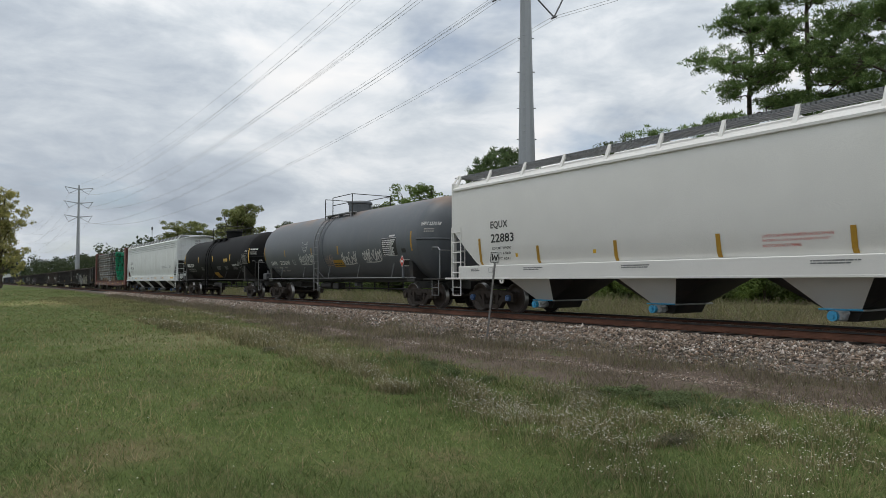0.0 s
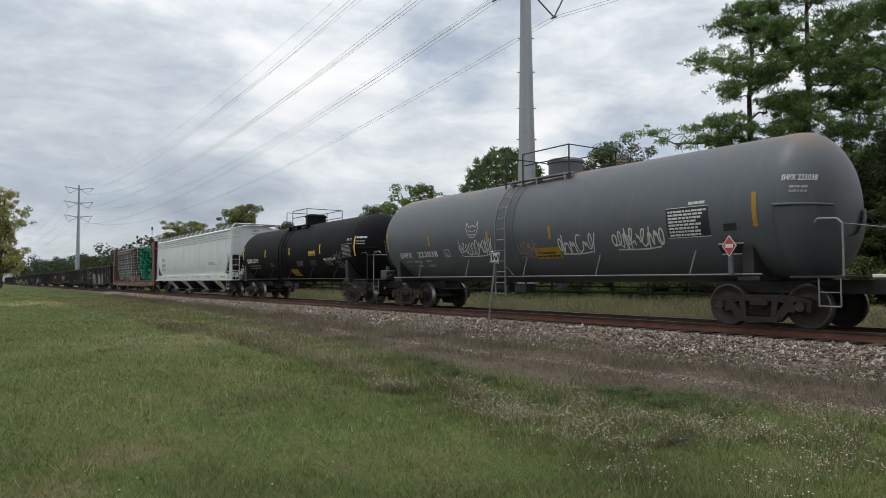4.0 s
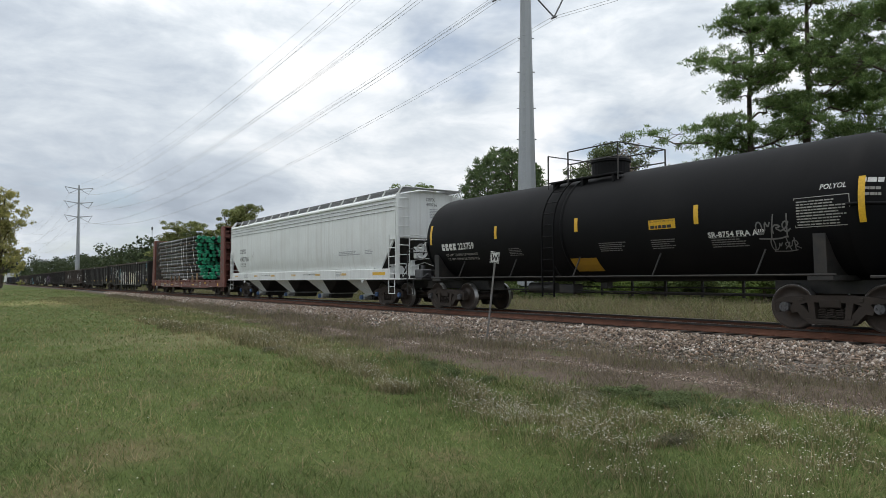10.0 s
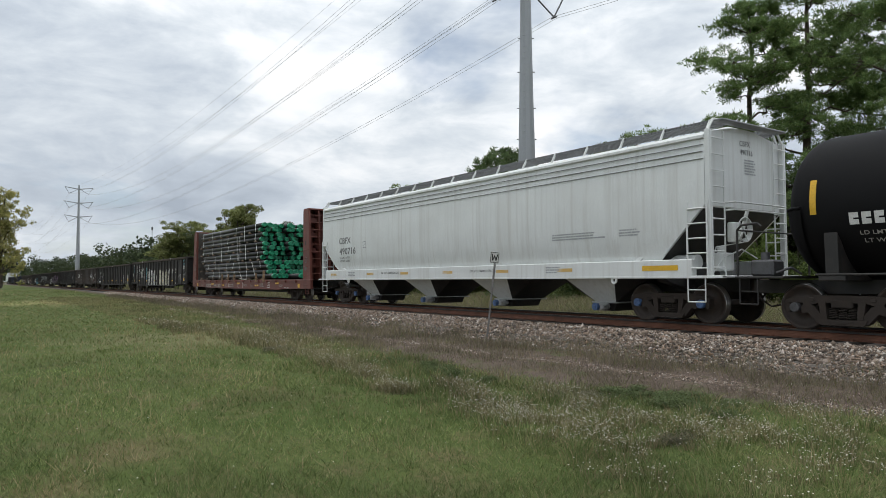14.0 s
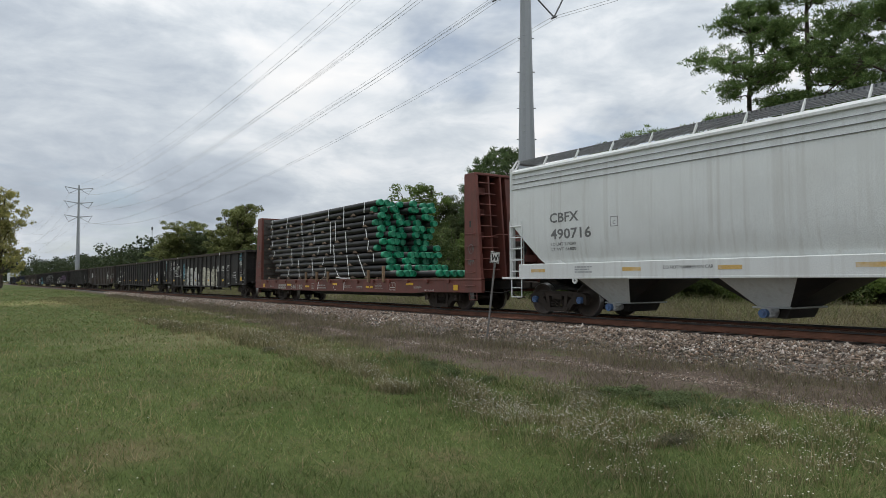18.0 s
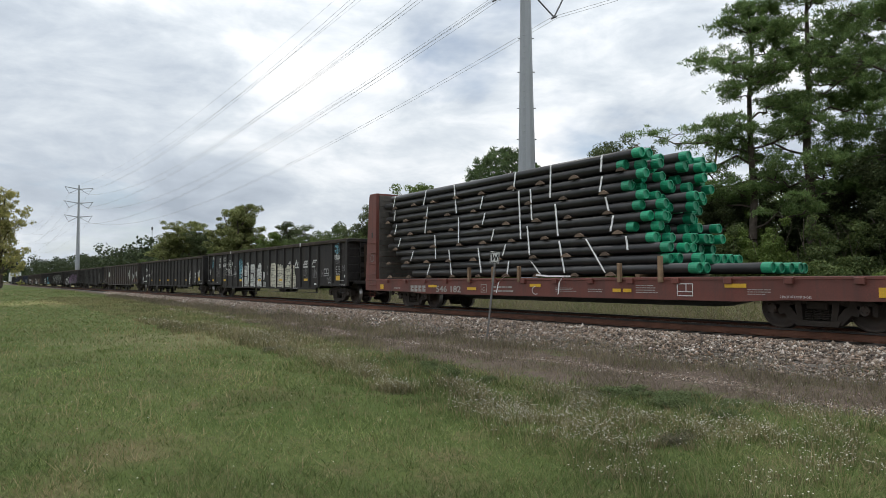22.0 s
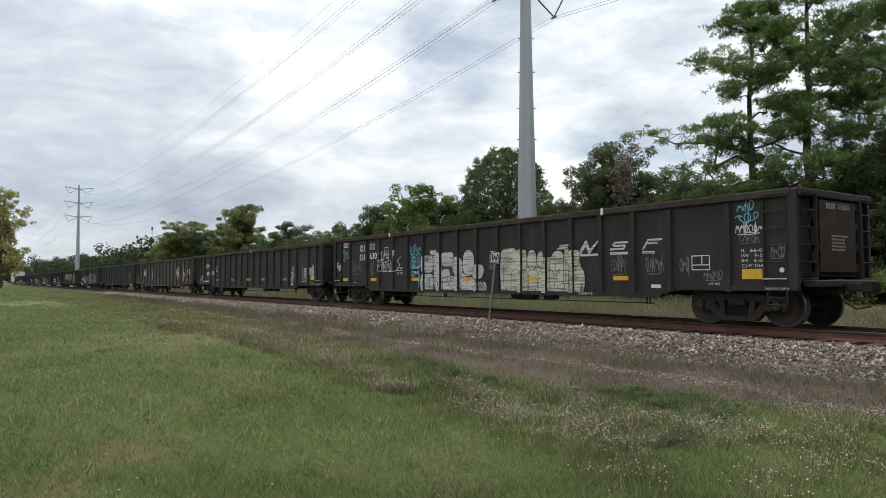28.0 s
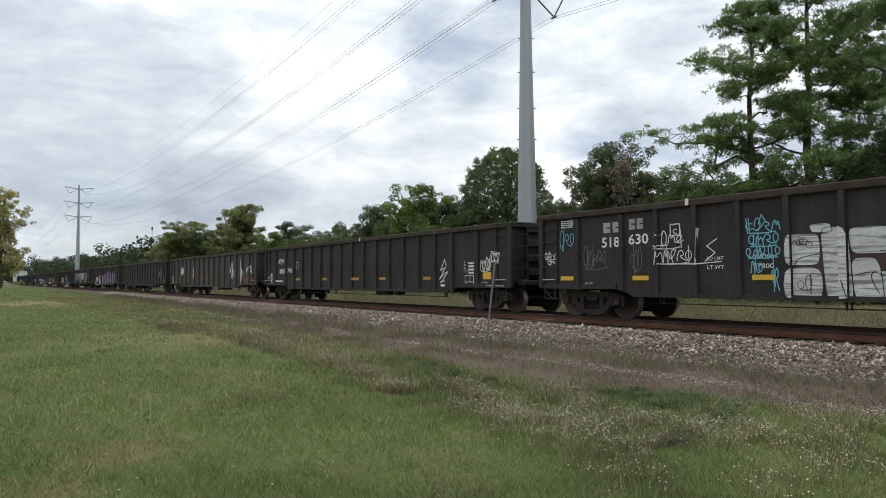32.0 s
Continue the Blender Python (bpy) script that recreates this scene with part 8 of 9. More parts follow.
    for i, (x, y, h, w) in enumerate(((-51.7, 34.8, 7.4, 3.4), (-66.5, 39.0, 8.2, 3.4), (-74.0, 40.0, 7.6, 3.6), (-88.0, 46.0, 10.6, 5.2), (-79.0, 47.0, 10.4, 5.0), (-97.0, 48.0, 10.8, 5.4), (-79.5, 39.8, 9.0, 3.8), (-53.4, 38.8, 7.6, 3.5), (-49.1, 41.5, 7.2, 3.4), (-102.0, 46.0, 9.6, 4.8), (-118.8, 34.7, 7.8, 5.9), (-159.6, 33.2, 8.0, 6.2), (-102.8, 36.1, 7.4, 4.6), (-90.0, 37.0, 7.0, 4.8), (-70.0, 36.0, 6.6, 4.4), (-62.0, 36.5, 6.8, 4.0),
                                      (-42.9, 38.3, 6.4, 2.6), (-38.5, 37.3, 5.6, 2.6), (-35.0, 36.8, 5.8, 2.6), (-31.8, 37.8, 5.7, 2.6), (-29.9, 38.7, 6.0, 2.9), (-26.5, 39.6, 5.7, 2.8), (-23.9, 41.0, 6.0, 2.8), (-21.3, 42.9, 6.0, 3.0), (-19.3, 45.8, 6.2, 3.0), (-15.0, 44.0, 6.2, 3.2), (-12.0, 47.0, 6.5, 3.4),
                                      (-34.0, 43.5, 7.4, 3.0), (-28.0, 46.5, 7.2, 3.0), (-46.5, 40.0, 7.4, 3.0), (-58.0, 42.0, 8.0, 3.2), (-140.0, 40.0, 8.4, 6.0), (-150.0, 45.0, 9.0, 7.0), (-128.0, 46.0, 9.0, 6.0), (-110.0, 52.0, 9.6, 6.0), (-90.0, 39.5, 8.4, 4.2), (-98.0, 41.0, 8.6, 4.6), (-84.0, 42.0, 9.0, 4.2), (-108.0, 44.0, 9.2, 5.0), (-75.0, 43.0, 9.6, 4.2))):
        lab = ("dense dark green bush at the wood's edge", "bright green leafy bush at the wood's edge", "dark green thicket behind the track")[i % 3]
        plant("bush", lab, "bush", bushes[i % 3], x, y, 47 * i, w / 3.0, h / 6.0, "bushes behind the track", "woody_base")


build_trees()


def build_far_woods():
    """Distant woods along the line, too far to tell one tree from the next."""
    rng = np.random.default_rng(77)
    cs, rs = [], []
    for i in range(420):
        x = -rng.uniform(150, 620)
        y = rng.uniform(34, 60) + (abs(x) - 150) * rng.uniform(0.0, 0.35)
        h = rng.uniform(9, 14.5) + 0.022 * (abs(x) - 150)
        for k in range(5):
            cs.append([x + rng.normal() * 2.2, y + rng.normal() * 2.2, h * rng.uniform(0.08, 0.8)])
            rs.append(rng.uniform(1.6, 3.2))
    for i in range(260):
        x = -rng.uniform(430, 640)
        y = rng.uniform(-90, 70)
        h = rng.uniform(12, 20)
        for k in range(5):
            cs.append([x + rng.normal() * 2.2, y + rng.normal() * 2.2, h * rng.uniform(0.08, 0.8)])
            rs.append(rng.uniform(1.8, 3.4))
    q = leaf_quads(rng, np.array(cs), np.array(rs), 190000, 1.0)
    tagged(new("far_woods", soup("far_woods", q, L_FAR)), "distant dark green woods along the railway", "woods", kind="stuff")
    cs, rs = [], []
    for i in range(260):
        x = rng.uniform(-150, 12)
        y = rng.uniform(58, 86)
        h = rng.uniform(8, 12) * (1.0 if x > -60 else 0.95)
        for k in range(5):
            cs.append([x + rng.normal() * 1.6, y + rng.normal() * 1.6, h * rng.uniform(0.06, 0.82)])
            rs.append(rng.uniform(1.2, 2.4))
    q = leaf_quads(rng, np.array(cs), np.array(rs), 90000, 0.55)
    tagged(new("back_woods", soup("back_woods", q, L_OAK)), "dark green woods behind the bushes", "woods", kind="stuff")


build_far_woods()


# ---- grass, weeds, flowers and stones ----
PEBBLE_Y = 9.55


def standing_on(x, y):
    """The ground's height under many points."""
    z = np.interp(y, [p[0] for p in PROFILE], [p[1] for p in PROFILE])
    key, back = np.unique(np.round(np.stack([x, y], 1) * 3).astype(int), axis=0, return_inverse=True)
    return z + np.array([bump_at(p / 3, q / 3) for p, q in key])[back.ravel()]


def field(x, y, k, seed):
    """Soft noise over the plan, looked up on a grid fine enough for its scale."""
    g = 5 * k
    key, back = np.unique(np.round(np.stack([x, y], 1) * g).astype(int), axis=0, return_inverse=True)
    return np.array([noise.noise((p / g * k, q / g * k, seed)) for p, q in key])[back.ravel()]


def blades(rng, x, y, h, w, lean=0.35, bent=False, away=None):
    """Upright or arching blades. away: the way each one leans, where it grows out of a tuft."""
    n = len(x)
    base = np.stack([x, y, standing_on(x, y) - 0.015], 1)
    a = rng.uniform(0, 2 * np.pi, n)
    u = np.stack([np.cos(a), np.sin(a), np.zeros(n)], 1) * (w / 2)[:, None]
    out = np.stack([rng.normal(scale=lean, size=n) * h, rng.normal(scale=lean, size=n) * h], 1)
    if away is not None:
        out = out + away * h[:, None]
    tip = base + np.stack([out[:, 0], out[:, 1], h], 1)
    if not bent:
        return np.stack([base - u, base + u, tip], 1)
    mid = base + np.stack([out[:, 0] * 0.3, out[:, 1] * 0.3, h * 0.68], 1)
    return np.stack([base - u, base + u, mid + u * 0.75, mid - u * 0.75, tip], 1)


def weed_edge(x):
    return np.interp(x, [p[0] for p in WEED_EDGE], [p[1] for p in WEED_EDGE])


def build_grass():
    rng = np.random.default_rng(5)
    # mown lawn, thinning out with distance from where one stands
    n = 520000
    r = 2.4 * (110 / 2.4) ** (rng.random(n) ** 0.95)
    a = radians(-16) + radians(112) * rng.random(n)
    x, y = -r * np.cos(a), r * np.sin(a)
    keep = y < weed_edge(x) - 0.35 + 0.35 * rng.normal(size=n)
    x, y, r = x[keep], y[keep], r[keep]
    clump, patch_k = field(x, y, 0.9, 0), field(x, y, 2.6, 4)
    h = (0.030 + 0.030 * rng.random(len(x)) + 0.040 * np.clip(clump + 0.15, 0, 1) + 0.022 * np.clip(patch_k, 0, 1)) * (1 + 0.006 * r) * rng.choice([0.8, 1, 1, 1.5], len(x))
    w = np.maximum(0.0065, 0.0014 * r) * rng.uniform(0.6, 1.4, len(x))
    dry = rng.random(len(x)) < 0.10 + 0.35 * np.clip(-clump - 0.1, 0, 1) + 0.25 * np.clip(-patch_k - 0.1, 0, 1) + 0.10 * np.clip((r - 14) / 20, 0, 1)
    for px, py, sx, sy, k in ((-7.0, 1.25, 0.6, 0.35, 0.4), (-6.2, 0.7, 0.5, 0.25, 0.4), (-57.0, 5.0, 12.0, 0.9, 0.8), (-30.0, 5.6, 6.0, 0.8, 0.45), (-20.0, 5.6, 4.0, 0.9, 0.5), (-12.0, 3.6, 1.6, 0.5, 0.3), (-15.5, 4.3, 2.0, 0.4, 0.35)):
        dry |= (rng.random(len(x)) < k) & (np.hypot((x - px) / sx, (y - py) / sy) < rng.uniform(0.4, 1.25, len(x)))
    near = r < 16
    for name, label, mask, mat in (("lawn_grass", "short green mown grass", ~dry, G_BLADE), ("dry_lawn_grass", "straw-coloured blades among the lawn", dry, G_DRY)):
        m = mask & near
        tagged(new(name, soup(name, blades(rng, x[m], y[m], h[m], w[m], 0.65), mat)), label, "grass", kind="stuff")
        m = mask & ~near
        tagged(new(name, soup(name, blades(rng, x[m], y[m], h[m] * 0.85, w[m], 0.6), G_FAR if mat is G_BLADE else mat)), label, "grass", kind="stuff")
    # the same lawn behind the standing point
    n = 60000
    r = 0.6 + 30 * rng.random(n) ** 1.3
    a = rng.uniform(radians(90), radians(350), n)
    x, y = -r * np.cos(a), r * np.sin(a)
    keep = y < 8.4 + 0.35 * rng.normal(size=n)
    x, y, r = x[keep], y[keep], r[keep]
    tagged(new("lawn_grass", soup("lawn_grass", blades(rng, x, y, 0.035 + 0.04 * rng.random(len(x)), np.maximum(0.007, 0.0018 * r), 0.6), G_BLADE)), "short green mown grass", "grass", kind="stuff")
    # thin pale seed stalks, in loose bunches
    bx, by = -rng.uniform(3.5, 26, 130), rng.uniform(0.4, 7.0, 130)
    x = bx.repeat(5) + rng.normal(scale=0.12, size=650)
    y = by.repeat(5) + rng.normal(scale=0.12, size=650)
    tagged(new("seed_stalks", soup("seed_stalks", blades(rng, x, y, rng.uniform(0.10, 0.27, 650), np.maximum(0.004, 0.0008 * np.hypot(x, y)), 0.4, True), G_DRY)), "thin pale grass stalks in the lawn", "grass", kind="stuff")
    # long arching tufts where the lawn is not mown, between it and the line
    tx, ty = -rng.uniform(0.8, 13, 900), rng.uniform(2.6, 8.6, 900)
    keep = (ty > 4.6 + 0.05 * (-tx - 6) + 0.9 * np.clip((-tx - 4.5) / 2.5, -1.6, 0)) & (ty < weed_edge(tx) + 0.3)
    tx, ty = tx[keep], ty[keep]
    reps = 42
    x = tx.repeat(reps) + rng.normal(scale=0.07, size=len(tx) * reps)
    y = ty.repeat(reps) + rng.normal(scale=0.07, size=len(tx) * reps)
    way = np.stack([x - tx.repeat(reps), y - ty.repeat(reps)], 1) / 0.14
    h = (rng.uniform(0.08, 0.22, len(tx))).repeat(reps) * rng.uniform(0.5, 1.1, len(x))
    q = blades(rng, x, y, h, np.maximum(0.0045, 0.0009 * np.hypot(x, y)), 0.35, True, way)
    pale = rng.random(len(q)) < 0.2
    tagged(new("tufted_grass", soup("tufted_grass", q[~pale], G_BLADE)), "longer green tufts beside the gravel", "grass", kind="stuff")
    tagged(new("straw_tufts", soup("straw_tufts", q[pale], G_DRY)), "straw-coloured tufts beside the gravel", "grass", kind="stuff")
    # rough mixed grass along the line further off
    n = 60000
    x, y = -10 - 60 * rng.random(n) ** 1.4, rng.uniform(5.6, 11.6, n)
    m = field(x, y, 0.6, 7)
    keep = (m + 0.3 * rng.normal(size=n) > -0.05) & (y < weed_edge(x) + 0.5)
    x, y = x[keep], y[keep]
    q = blades(rng, x, y, rng.uniform(0.05, 0.15, len(x)), np.maximum(0.006, 0.0010 * np.hypot(x, y)), 0.5)
    pale = rng.random(len(q)) < 0.45
    tagged(new("tufted_grass", soup("tufted_grass", q[~pale], G_ROUGH)), "rough green grass beside the line", "grass", kind="stuff")
    tagged(new("straw_tufts", soup("straw_tufts", q[pale], G_DRY)), "rough straw-coloured grass beside the line", "grass", kind="stuff")
    # dead weeds in a strip along the ballast's foot
    n = 230000
    x = 1 - rng.random(n) ** 1.3 * 75
    y = rng.uniform(6.8, 12.5, n)
    m = field(x, y, 0.8, 2)
    foot = np.abs(y - 11.4) < 0.75
    gap = np.abs(y - PEBBLE_Y - 0.22 * np.sin(x * 0.5) - 0.10 * np.sin(x * 1.7) - 0.014 * np.clip(-x - 8, 0, 40)) < 0.20
    keep = (m + 0.3 * rng.normal(size=n) > np.where(foot, -0.35, np.where(gap, 0.5, -0.05))) & (y > weed_edge(x) - 0.3 + 0.3 * rng.normal(size=n)) & (y < 12.25 + 0.25 * rng.normal(size=n))
    x, y, m, foot = x[keep], y[keep], m[keep], foot[keep]
    h = rng.uniform(0.03, 0.11, len(x)) * rng.choice([1, 1, 1, 2.2], len(x)) * np.where(foot, 1.35, 1.0) * (1 + 0.5 * m)
    q = blades(rng, x, y, h, np.maximum(0.0045, 0.00085 * np.hypot(x, y)), 0.4)
    up = np.maximum(0, np.array([bed_height(v) for v in y]) - standing_on(x, y)) * (y > 11.5)
    q[:, :, 2] += up[:, None]
    kind = rng.random(len(q))
    tagged(new("dead_weeds", soup("dead_weeds", q[kind < 0.72], G_BROWN)), "dead brown weeds along the foot of the ballast", "weeds", kind="stuff")
    tagged(new("dead_weeds", soup("dead_weeds", q[kind > 0.84], G_STRAW)), "straw-coloured dead weeds along the foot of the ballast", "weeds", kind="stuff")
    tagged(new("low_weeds", soup("low_weeds", q[(kind >= 0.72) & (kind <= 0.84)], G_ROUGH)), "small green weeds among the dead ones", "weeds", kind="stuff")
    # rough grass beyond the track
    n = 120000
    x = -rng.random(n) ** 1.3 * 150 + 4
    y = rng.uniform(17.6, 33, n)
    tall = field(x, y, 0.4, 5)
    h = rng.uniform(0.15, 0.75, n) * (1 + 0.8 * tall)
    q = blades(rng, x, y, h, np.maximum(0.012, 0.00085 * np.hypot(x, y)), 0.75)
    green = rng.random(n) < 0.42 + 0.6 * tall
    stems = ~green & (rng.random(n) < 0.45)
    tagged(new("rough_grass", soup("rough_grass", q[green], G_ROUGH)), "tall rough green grass beyond the track", "grass", kind="stuff")
    tagged(new("dry_rough_grass", soup("dry_rough_grass", q[~green & ~stems], G_STRAW)), "tall dry grass beyond the track", "grass", kind="stuff")
    tagged(new("brown_stems", soup("brown_stems", q[stems], G_BROWN)), "dead brown stems beyond the track", "weeds", kind="stuff")


build_grass()


def build_flowers():
    """Bushy white-flowered weeds in drifts between the lawn and the gravel: fans of stalks with a head on many of them."""
    rng = np.random.default_rng(9)
    # centre, half-length and half-width of each drift, and how many plants
    drifts = [(-26.5, 6.1, 3.0, 0.6, 44), (-22.5, 6.8, 2.8, 0.9, 70), (-18.6, 6.8, 2.6, 0.9, 84), (-15.6, 6.3, 2.0, 0.6, 64), (-13.2, 6.1, 1.2, 0.4, 50),
              (-11.6, 5.75, 1.0, 0.22, 42), (-10.2, 5.5, 0.6, 0.16, 26), (-8.55, 5.12, 0.32, 0.16, 24), (-8.2, 5.95, 0.45, 0.16, 20), (-7.4, 5.65, 0.4, 0.2, 20),
              (-6.6, 5.45, 0.6, 0.26, 34), (-5.9, 5.1, 0.7, 0.26, 46), (-5.3, 5.55, 0.7, 0.34, 46), (-6.7, 6.7, 0.6, 0.26, 26), (-6.0, 6.3, 0.6, 0.3, 22),
              (-4.9, 6.2, 0.7, 0.4, 40), (-4.6, 5.3, 0.5, 0.35, 18), (-4.1, 6.6, 0.6, 0.45, 26), (-3.7, 7.2, 0.7, 0.45, 22), (-3.0, 6.2, 0.5, 0.5, 12), (-4.3, 8.2, 0.7, 0.3, 14), (-3.2, 8.4, 0.5, 0.3, 8),
              (-3.6, 4.5, 0.45, 0.22, 7), (-2.9, 5.2, 0.45, 0.35, 7), (-2.4, 5.9, 0.4, 0.4, 6)]
    px, py = [], []
    for cx, cy, sx, sy, k in drifts:
        px.append(rng.normal(cx, sx * 0.6, k))
        py.append(rng.normal(cy, sy * 0.6, k))
    px, py = np.concatenate(px), np.concatenate(py)
    far = np.hypot(px, py)
    size = rng.uniform(0.7, 1.2, len(px)) * np.clip(far / 9.0, 0.85, 1.15)
    reps = 46
    gx, gy = px.repeat(reps), py.repeat(reps)
    way = rng.normal(scale=0.42, size=(len(gx), 2))
    h = size.repeat(reps) * rng.uniform(0.06, 0.18, len(gx))
    x, y = gx + way[:, 0] * 0.13 * size.repeat(reps), gy + way[:, 1] * 0.13 * size.repeat(reps)
    q = blades(rng, x, y, h, np.maximum(0.0045, 0.0009 * np.hypot(x, y)), 0.25, True, way * 0.8)
    kind = rng.random(len(q))
    tagged(new("flower_stalks", soup("flower_stalks", q[kind < 0.7], G_STALK)), "dull grey-brown stalks of flowering weeds", "weeds", kind="stuff")
    tagged(new("flower_leaves", soup("flower_leaves", q[kind >= 0.7], G_ROUGH)), "small green leaves of flowering weeds", "weeds", kind="stuff")
    keep = (rng.random(len(q)) < np.interp(np.hypot(x, y), [6.5, 9, 16], [0.26, 0.34, 0.13])) & (h > 0.08 * size.repeat(reps))
    c = q[keep][:, 4]
    n = 260
    x, y = -rng.uniform(1.5, 16, n), rng.uniform(0.8, 7.5, n)
    c = np.concatenate([c, np.stack([x, y, standing_on(x, y) + rng.uniform(0.04, 0.09, n)], 1)])
    s = rng.uniform(0.0040, 0.0092, len(c)) * np.maximum(1, np.hypot(c[:, 0], c[:, 1]) / 14)
    quads = []
    for ax in (np.array([1, 0, 0]), np.array([0, 1, 0])):
        up = np.array([0, 0, 1.0])
        quads.append(np.stack([c - ax * s[:, None], c - up * s[:, None] * 0.7, c + ax * s[:, None], c + up * s[:, None] * 0.7], 1))
    quads.append(np.stack([c + np.array([i, j, 0.3]) * s[:, None] * 0.8 for i, j in ((-1, -1), (1, -1), (1, 1), (-1, 1))], 1))
    tagged(new("white_flowers", soup("white_flowers", np.concatenate(quads), G_FLOWER)), "small white flower heads on low weeds", "flowers", kind="stuff")


build_flowers()


def build_weed_clumps():
    """Low leafy weeds that stand out of the lawn beside the gravel."""
    dark = [bush(81 + i, 7000, 0.05, leafy("dark_weed_leaves", (0.075, 0.11, 0.042), (0.16, 0.195, 0.08))) for i in range(2)]
    grey = bush(84, 4500, 0.05, leafy("grey_brown_weed_leaves", (0.11, 0.105, 0.06), (0.22, 0.205, 0.13)))
    for i, (x, y, w, h, kind) in enumerate(((-8.5, 5.12, 0.34, 0.13, 2), (-6.6, 6.8, 0.40, 0.20, 2), (-6.2, 6.4, 0.3, 0.16, 2), (-6.1, 5.3, 0.3, 0.13, 2), (-6.35, 7.55, 0.55, 0.17, 0), (-5.6, 7.45, 0.50, 0.19, 1), (-4.95, 7.4, 0.45, 0.15, 0), (-5.9, 8.0, 0.5, 0.15, 1), (-5.1, 8.0, 0.4, 0.14, 0),
                                            (-10.6, 7.05, 0.34, 0.20, 0), (-10.0, 6.85, 0.40, 0.22, 1), (-9.4, 6.75, 0.32, 0.2, 0), (-11.6, 6.9, 0.26, 0.16, 1), (-8.6, 6.8, 0.25, 0.16, 0), (-12.6, 6.15, 0.4, 0.14, 2), (-15.2, 5.9, 0.5, 0.14, 2), (-4.4, 5.9, 0.35, 0.14, 2))):
        lab = "low dark green leafy weed at the lawn's edge" if kind < 2 else "low grey-brown weed clump with small white flowers"
        t = thing("weed_clump", lab, "weed", "weed clumps in the lawn", pose(x, y, ground_height(y) + bump_at(x, y) - 0.02, 0, 0, 63 * i))
        for nm, me in zip(("woody_base", "foliage"), dark[kind] if kind < 2 else grey):
            part(nm, me, None, t).scale = (w, w, h)


build_weed_clumps()


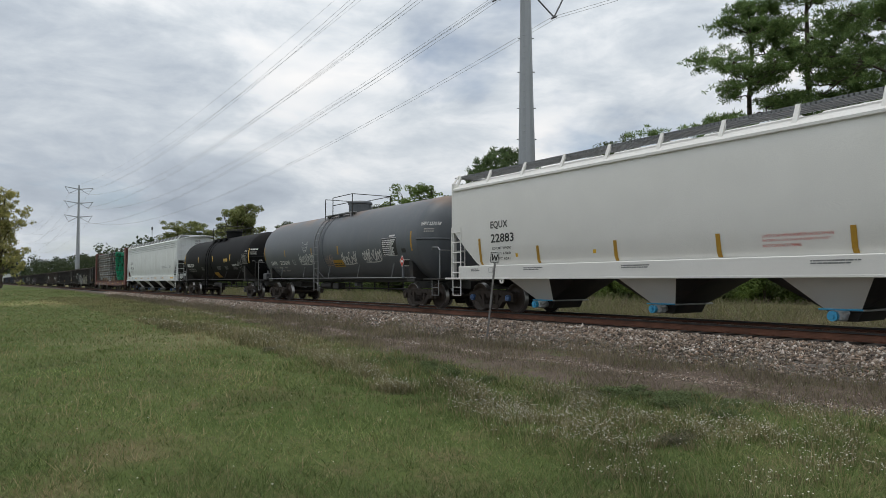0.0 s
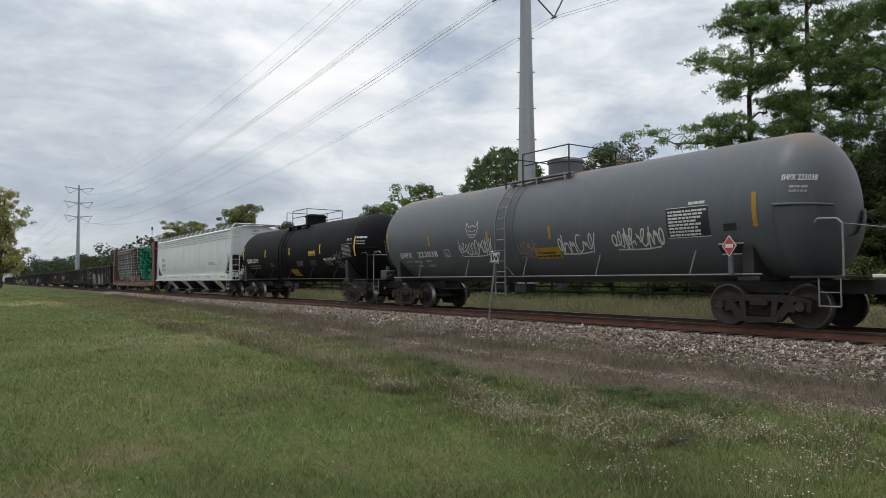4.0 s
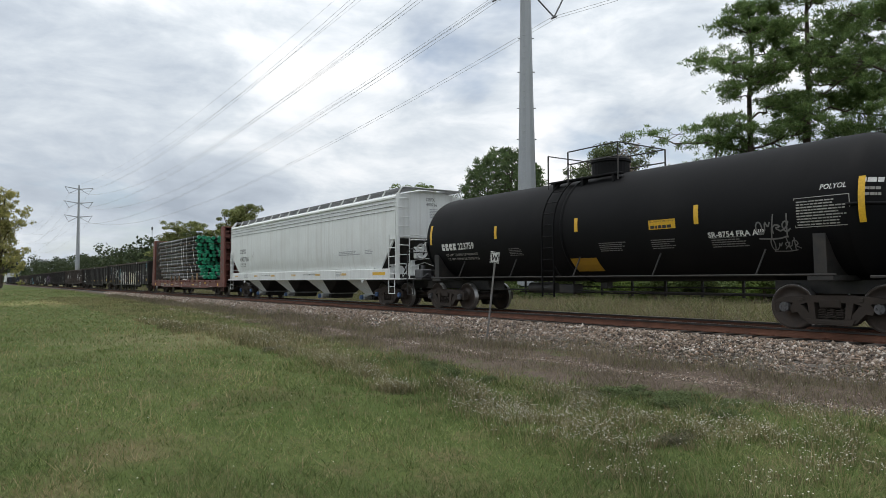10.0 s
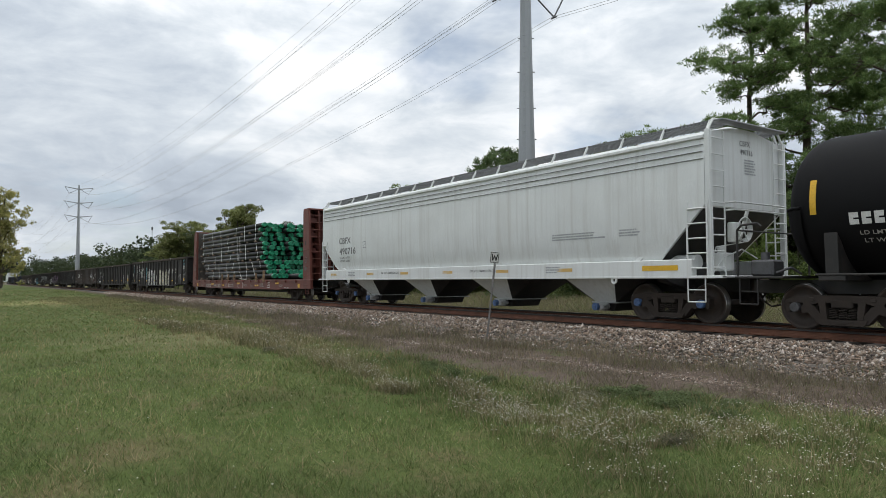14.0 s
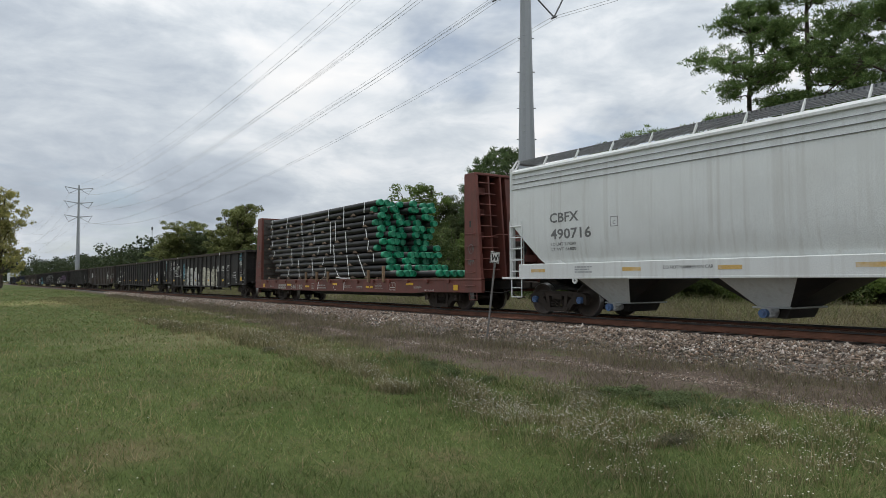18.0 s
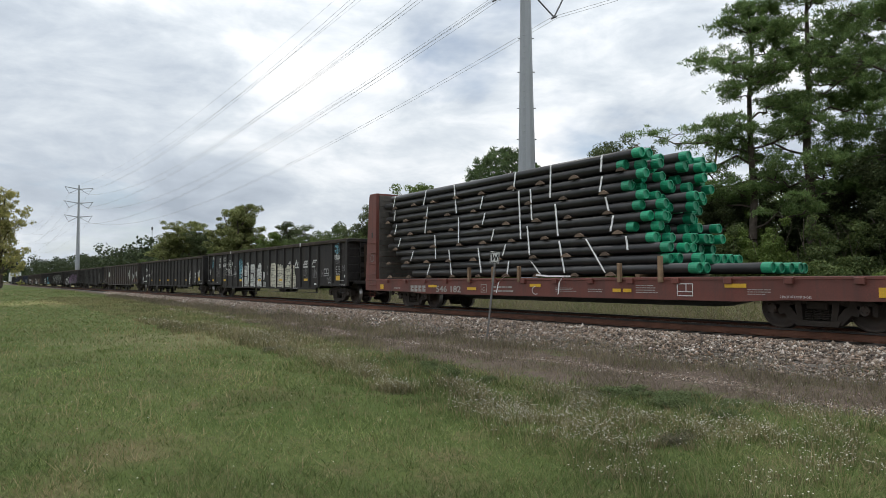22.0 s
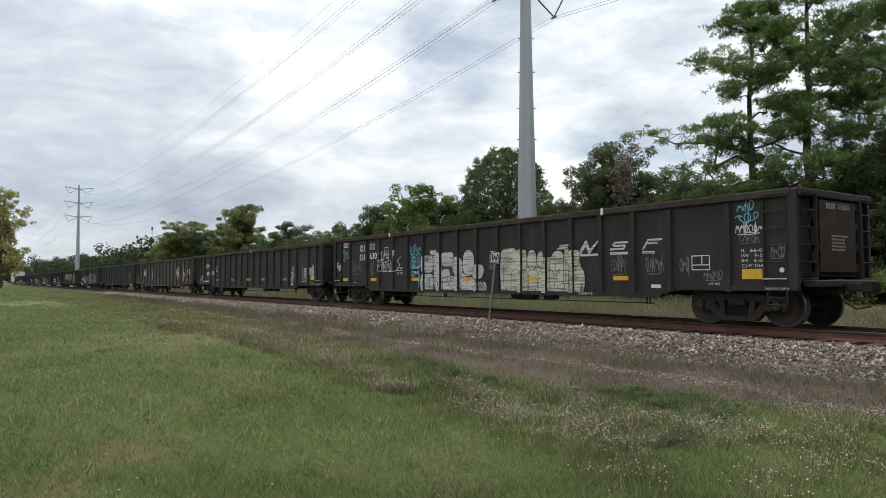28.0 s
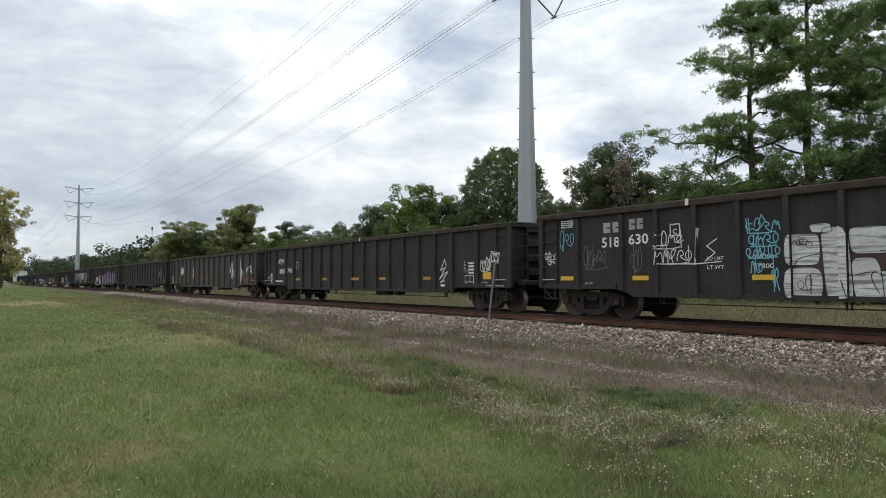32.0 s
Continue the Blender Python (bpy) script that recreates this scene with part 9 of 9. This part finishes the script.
def build_stones():
    """Loose crushed stone on the ballast's near shoulder, and pebbles at its foot."""
    rng = np.random.default_rng(3)

    def heap(name, label, x, y, z, size, mat):
        n = len(x)
        d = np.array([(1, 0, 0), (-1, 0, 0), (0, 1, 0), (0, -1, 0), (0, 0, 1), (0, 0, -1)], float)
        v = d[None] * rng.uniform(0.55, 1.25, (n, 6, 1)) + rng.normal(scale=0.28, size=(n, 6, 3))
        v *= (size[:, None] * rng.uniform(0.6, 1.2, (n, 3)) * np.array([1.06, 1.06, 0.78]))[:, None, :] * 0.5
        t = rng.uniform(0, np.pi, n)
        c, s = np.cos(t), np.sin(t)
        v = np.stack([v[..., 0] * c[:, None] - v[..., 1] * s[:, None], v[..., 0] * s[:, None] + v[..., 1] * c[:, None], v[..., 2]], 2)
        v += np.stack([x, y, z], 1)[:, None, :]
        tri = np.array([(0, 2, 4), (2, 1, 4), (1, 3, 4), (3, 0, 4), (2, 0, 5), (1, 2, 5), (3, 1, 5), (0, 3, 5)])
        f = (tri[None] + np.arange(n)[:, None, None] * 6).reshape(-1, 3)
        me = bpy.data.meshes.new(name)
        me.vertices.add(n * 6)
        me.vertices.foreach_set("co", v.astype(np.float32).ravel())
        me.loops.add(f.size)
        me.loops.foreach_set("vertex_index", f.astype(np.int32).ravel())
        me.polygons.add(len(f))
        me.polygons.foreach_set("loop_start", np.arange(0, f.size, 3, dtype=np.int32))
        me.update(calc_edges=True)
        me.materials.append(mat)
        return tagged(new(name, me), label, "stones", kind="stuff")
    n = 96000
    x = 2 - 88 * rng.random(n) ** 1.7
    y = rng.uniform(11.6, 13.82, n)
    y = np.where((y < 12.3) & (rng.random(n) < 0.45), rng.uniform(12.3, 13.6, n), y)
    bz = np.interp(y, [p[0] for p in BED], [p[1] for p in BED])
    size = rng.choice([0.045, 0.06, 0.075, 0.095, 0.12], n, p=[0.3, 0.3, 0.22, 0.13, 0.05]) * rng.uniform(0.85, 1.15, n) * np.maximum(1, -x / 55)
    heap("ballast_stones", "loose crushed grey, white and pinkish stones", x, y, bz + rng.uniform(-0.008, 0.028, n), size, M_STONE)
    n = 9000
    x = 2 - 40 * rng.random(n) ** 1.3
    y = rng.uniform(14.1, 17.2, n)
    heap("ballast_stones", "crushed stones between and behind the rails", x, y, np.interp(y, [p[0] for p in BED], [p[1] for p in BED]), rng.uniform(0.04, 0.075, n), M_STONE)
    # a line of washed-out pebbles through the weeds, and strays round it
    for name, label, k, spread, mat, small, large in (("pale_pebbles", "pale pebbles in a line along the weeds", 13000, 0.14, M_STONE, 0.014, 0.042), ("pebbles", "small brown pebbles spilled along the ballast's foot", 15000, 0.30, M_PEBBLE, 0.012, 0.034)):
        x = 2 - 44 * rng.random(k) ** 1.35
        y = rng.normal(PEBBLE_Y, spread, k) + 0.22 * np.sin(x * 0.5) + 0.10 * np.sin(x * 1.7) + 0.014 * np.clip(-x - 8, 0, 40)
        stray = rng.random(k) < (0.06 if mat is M_STONE else 0.3)
        y[stray] = rng.uniform(8.9, 12.0, stray.sum())
        z = np.interp(y, [p[0] for p in PROFILE], [p[1] for p in PROFILE]) + np.array([bump_at(p, q) for p, q in zip(x, y)])
        heap(name, label, x, y, z + 0.008, rng.uniform(small, large, k) * np.maximum(1, -x / 30), mat)


build_stones()


def build_ties():
    me = Shape().cbox(-0.115, 0.115, -1.3, 1.3, -0.36, -0.18, 0.012).mesh("tie", M_TIE)
    base = thing("tie_row", "row of weathered timber ties under the rails", "ties", m=pose(0, TRACK_Y, 0))
    for i in range(150):
        part("tie", me, None, base, at=pose(3 - i * 0.52, 0.02 * math.sin(i * 1.7), 0, 0, 0, 0.8 * math.sin(i * 2.3)))
        if i < 70:
            part("tie_plate", TIE_PLATE, None, base, at=pose(3 - i * 0.52, 0, 0))


TIE_PLATE = Shape().cbox(-0.09, 0.09, -0.90, -0.62, -0.185, -0.172, 0.004).cbox(-0.03, 0.03, -0.86, -0.83, -0.175, -0.15, 0.004).mesh("tie_plate", M_RAIL)
build_ties()


motions()
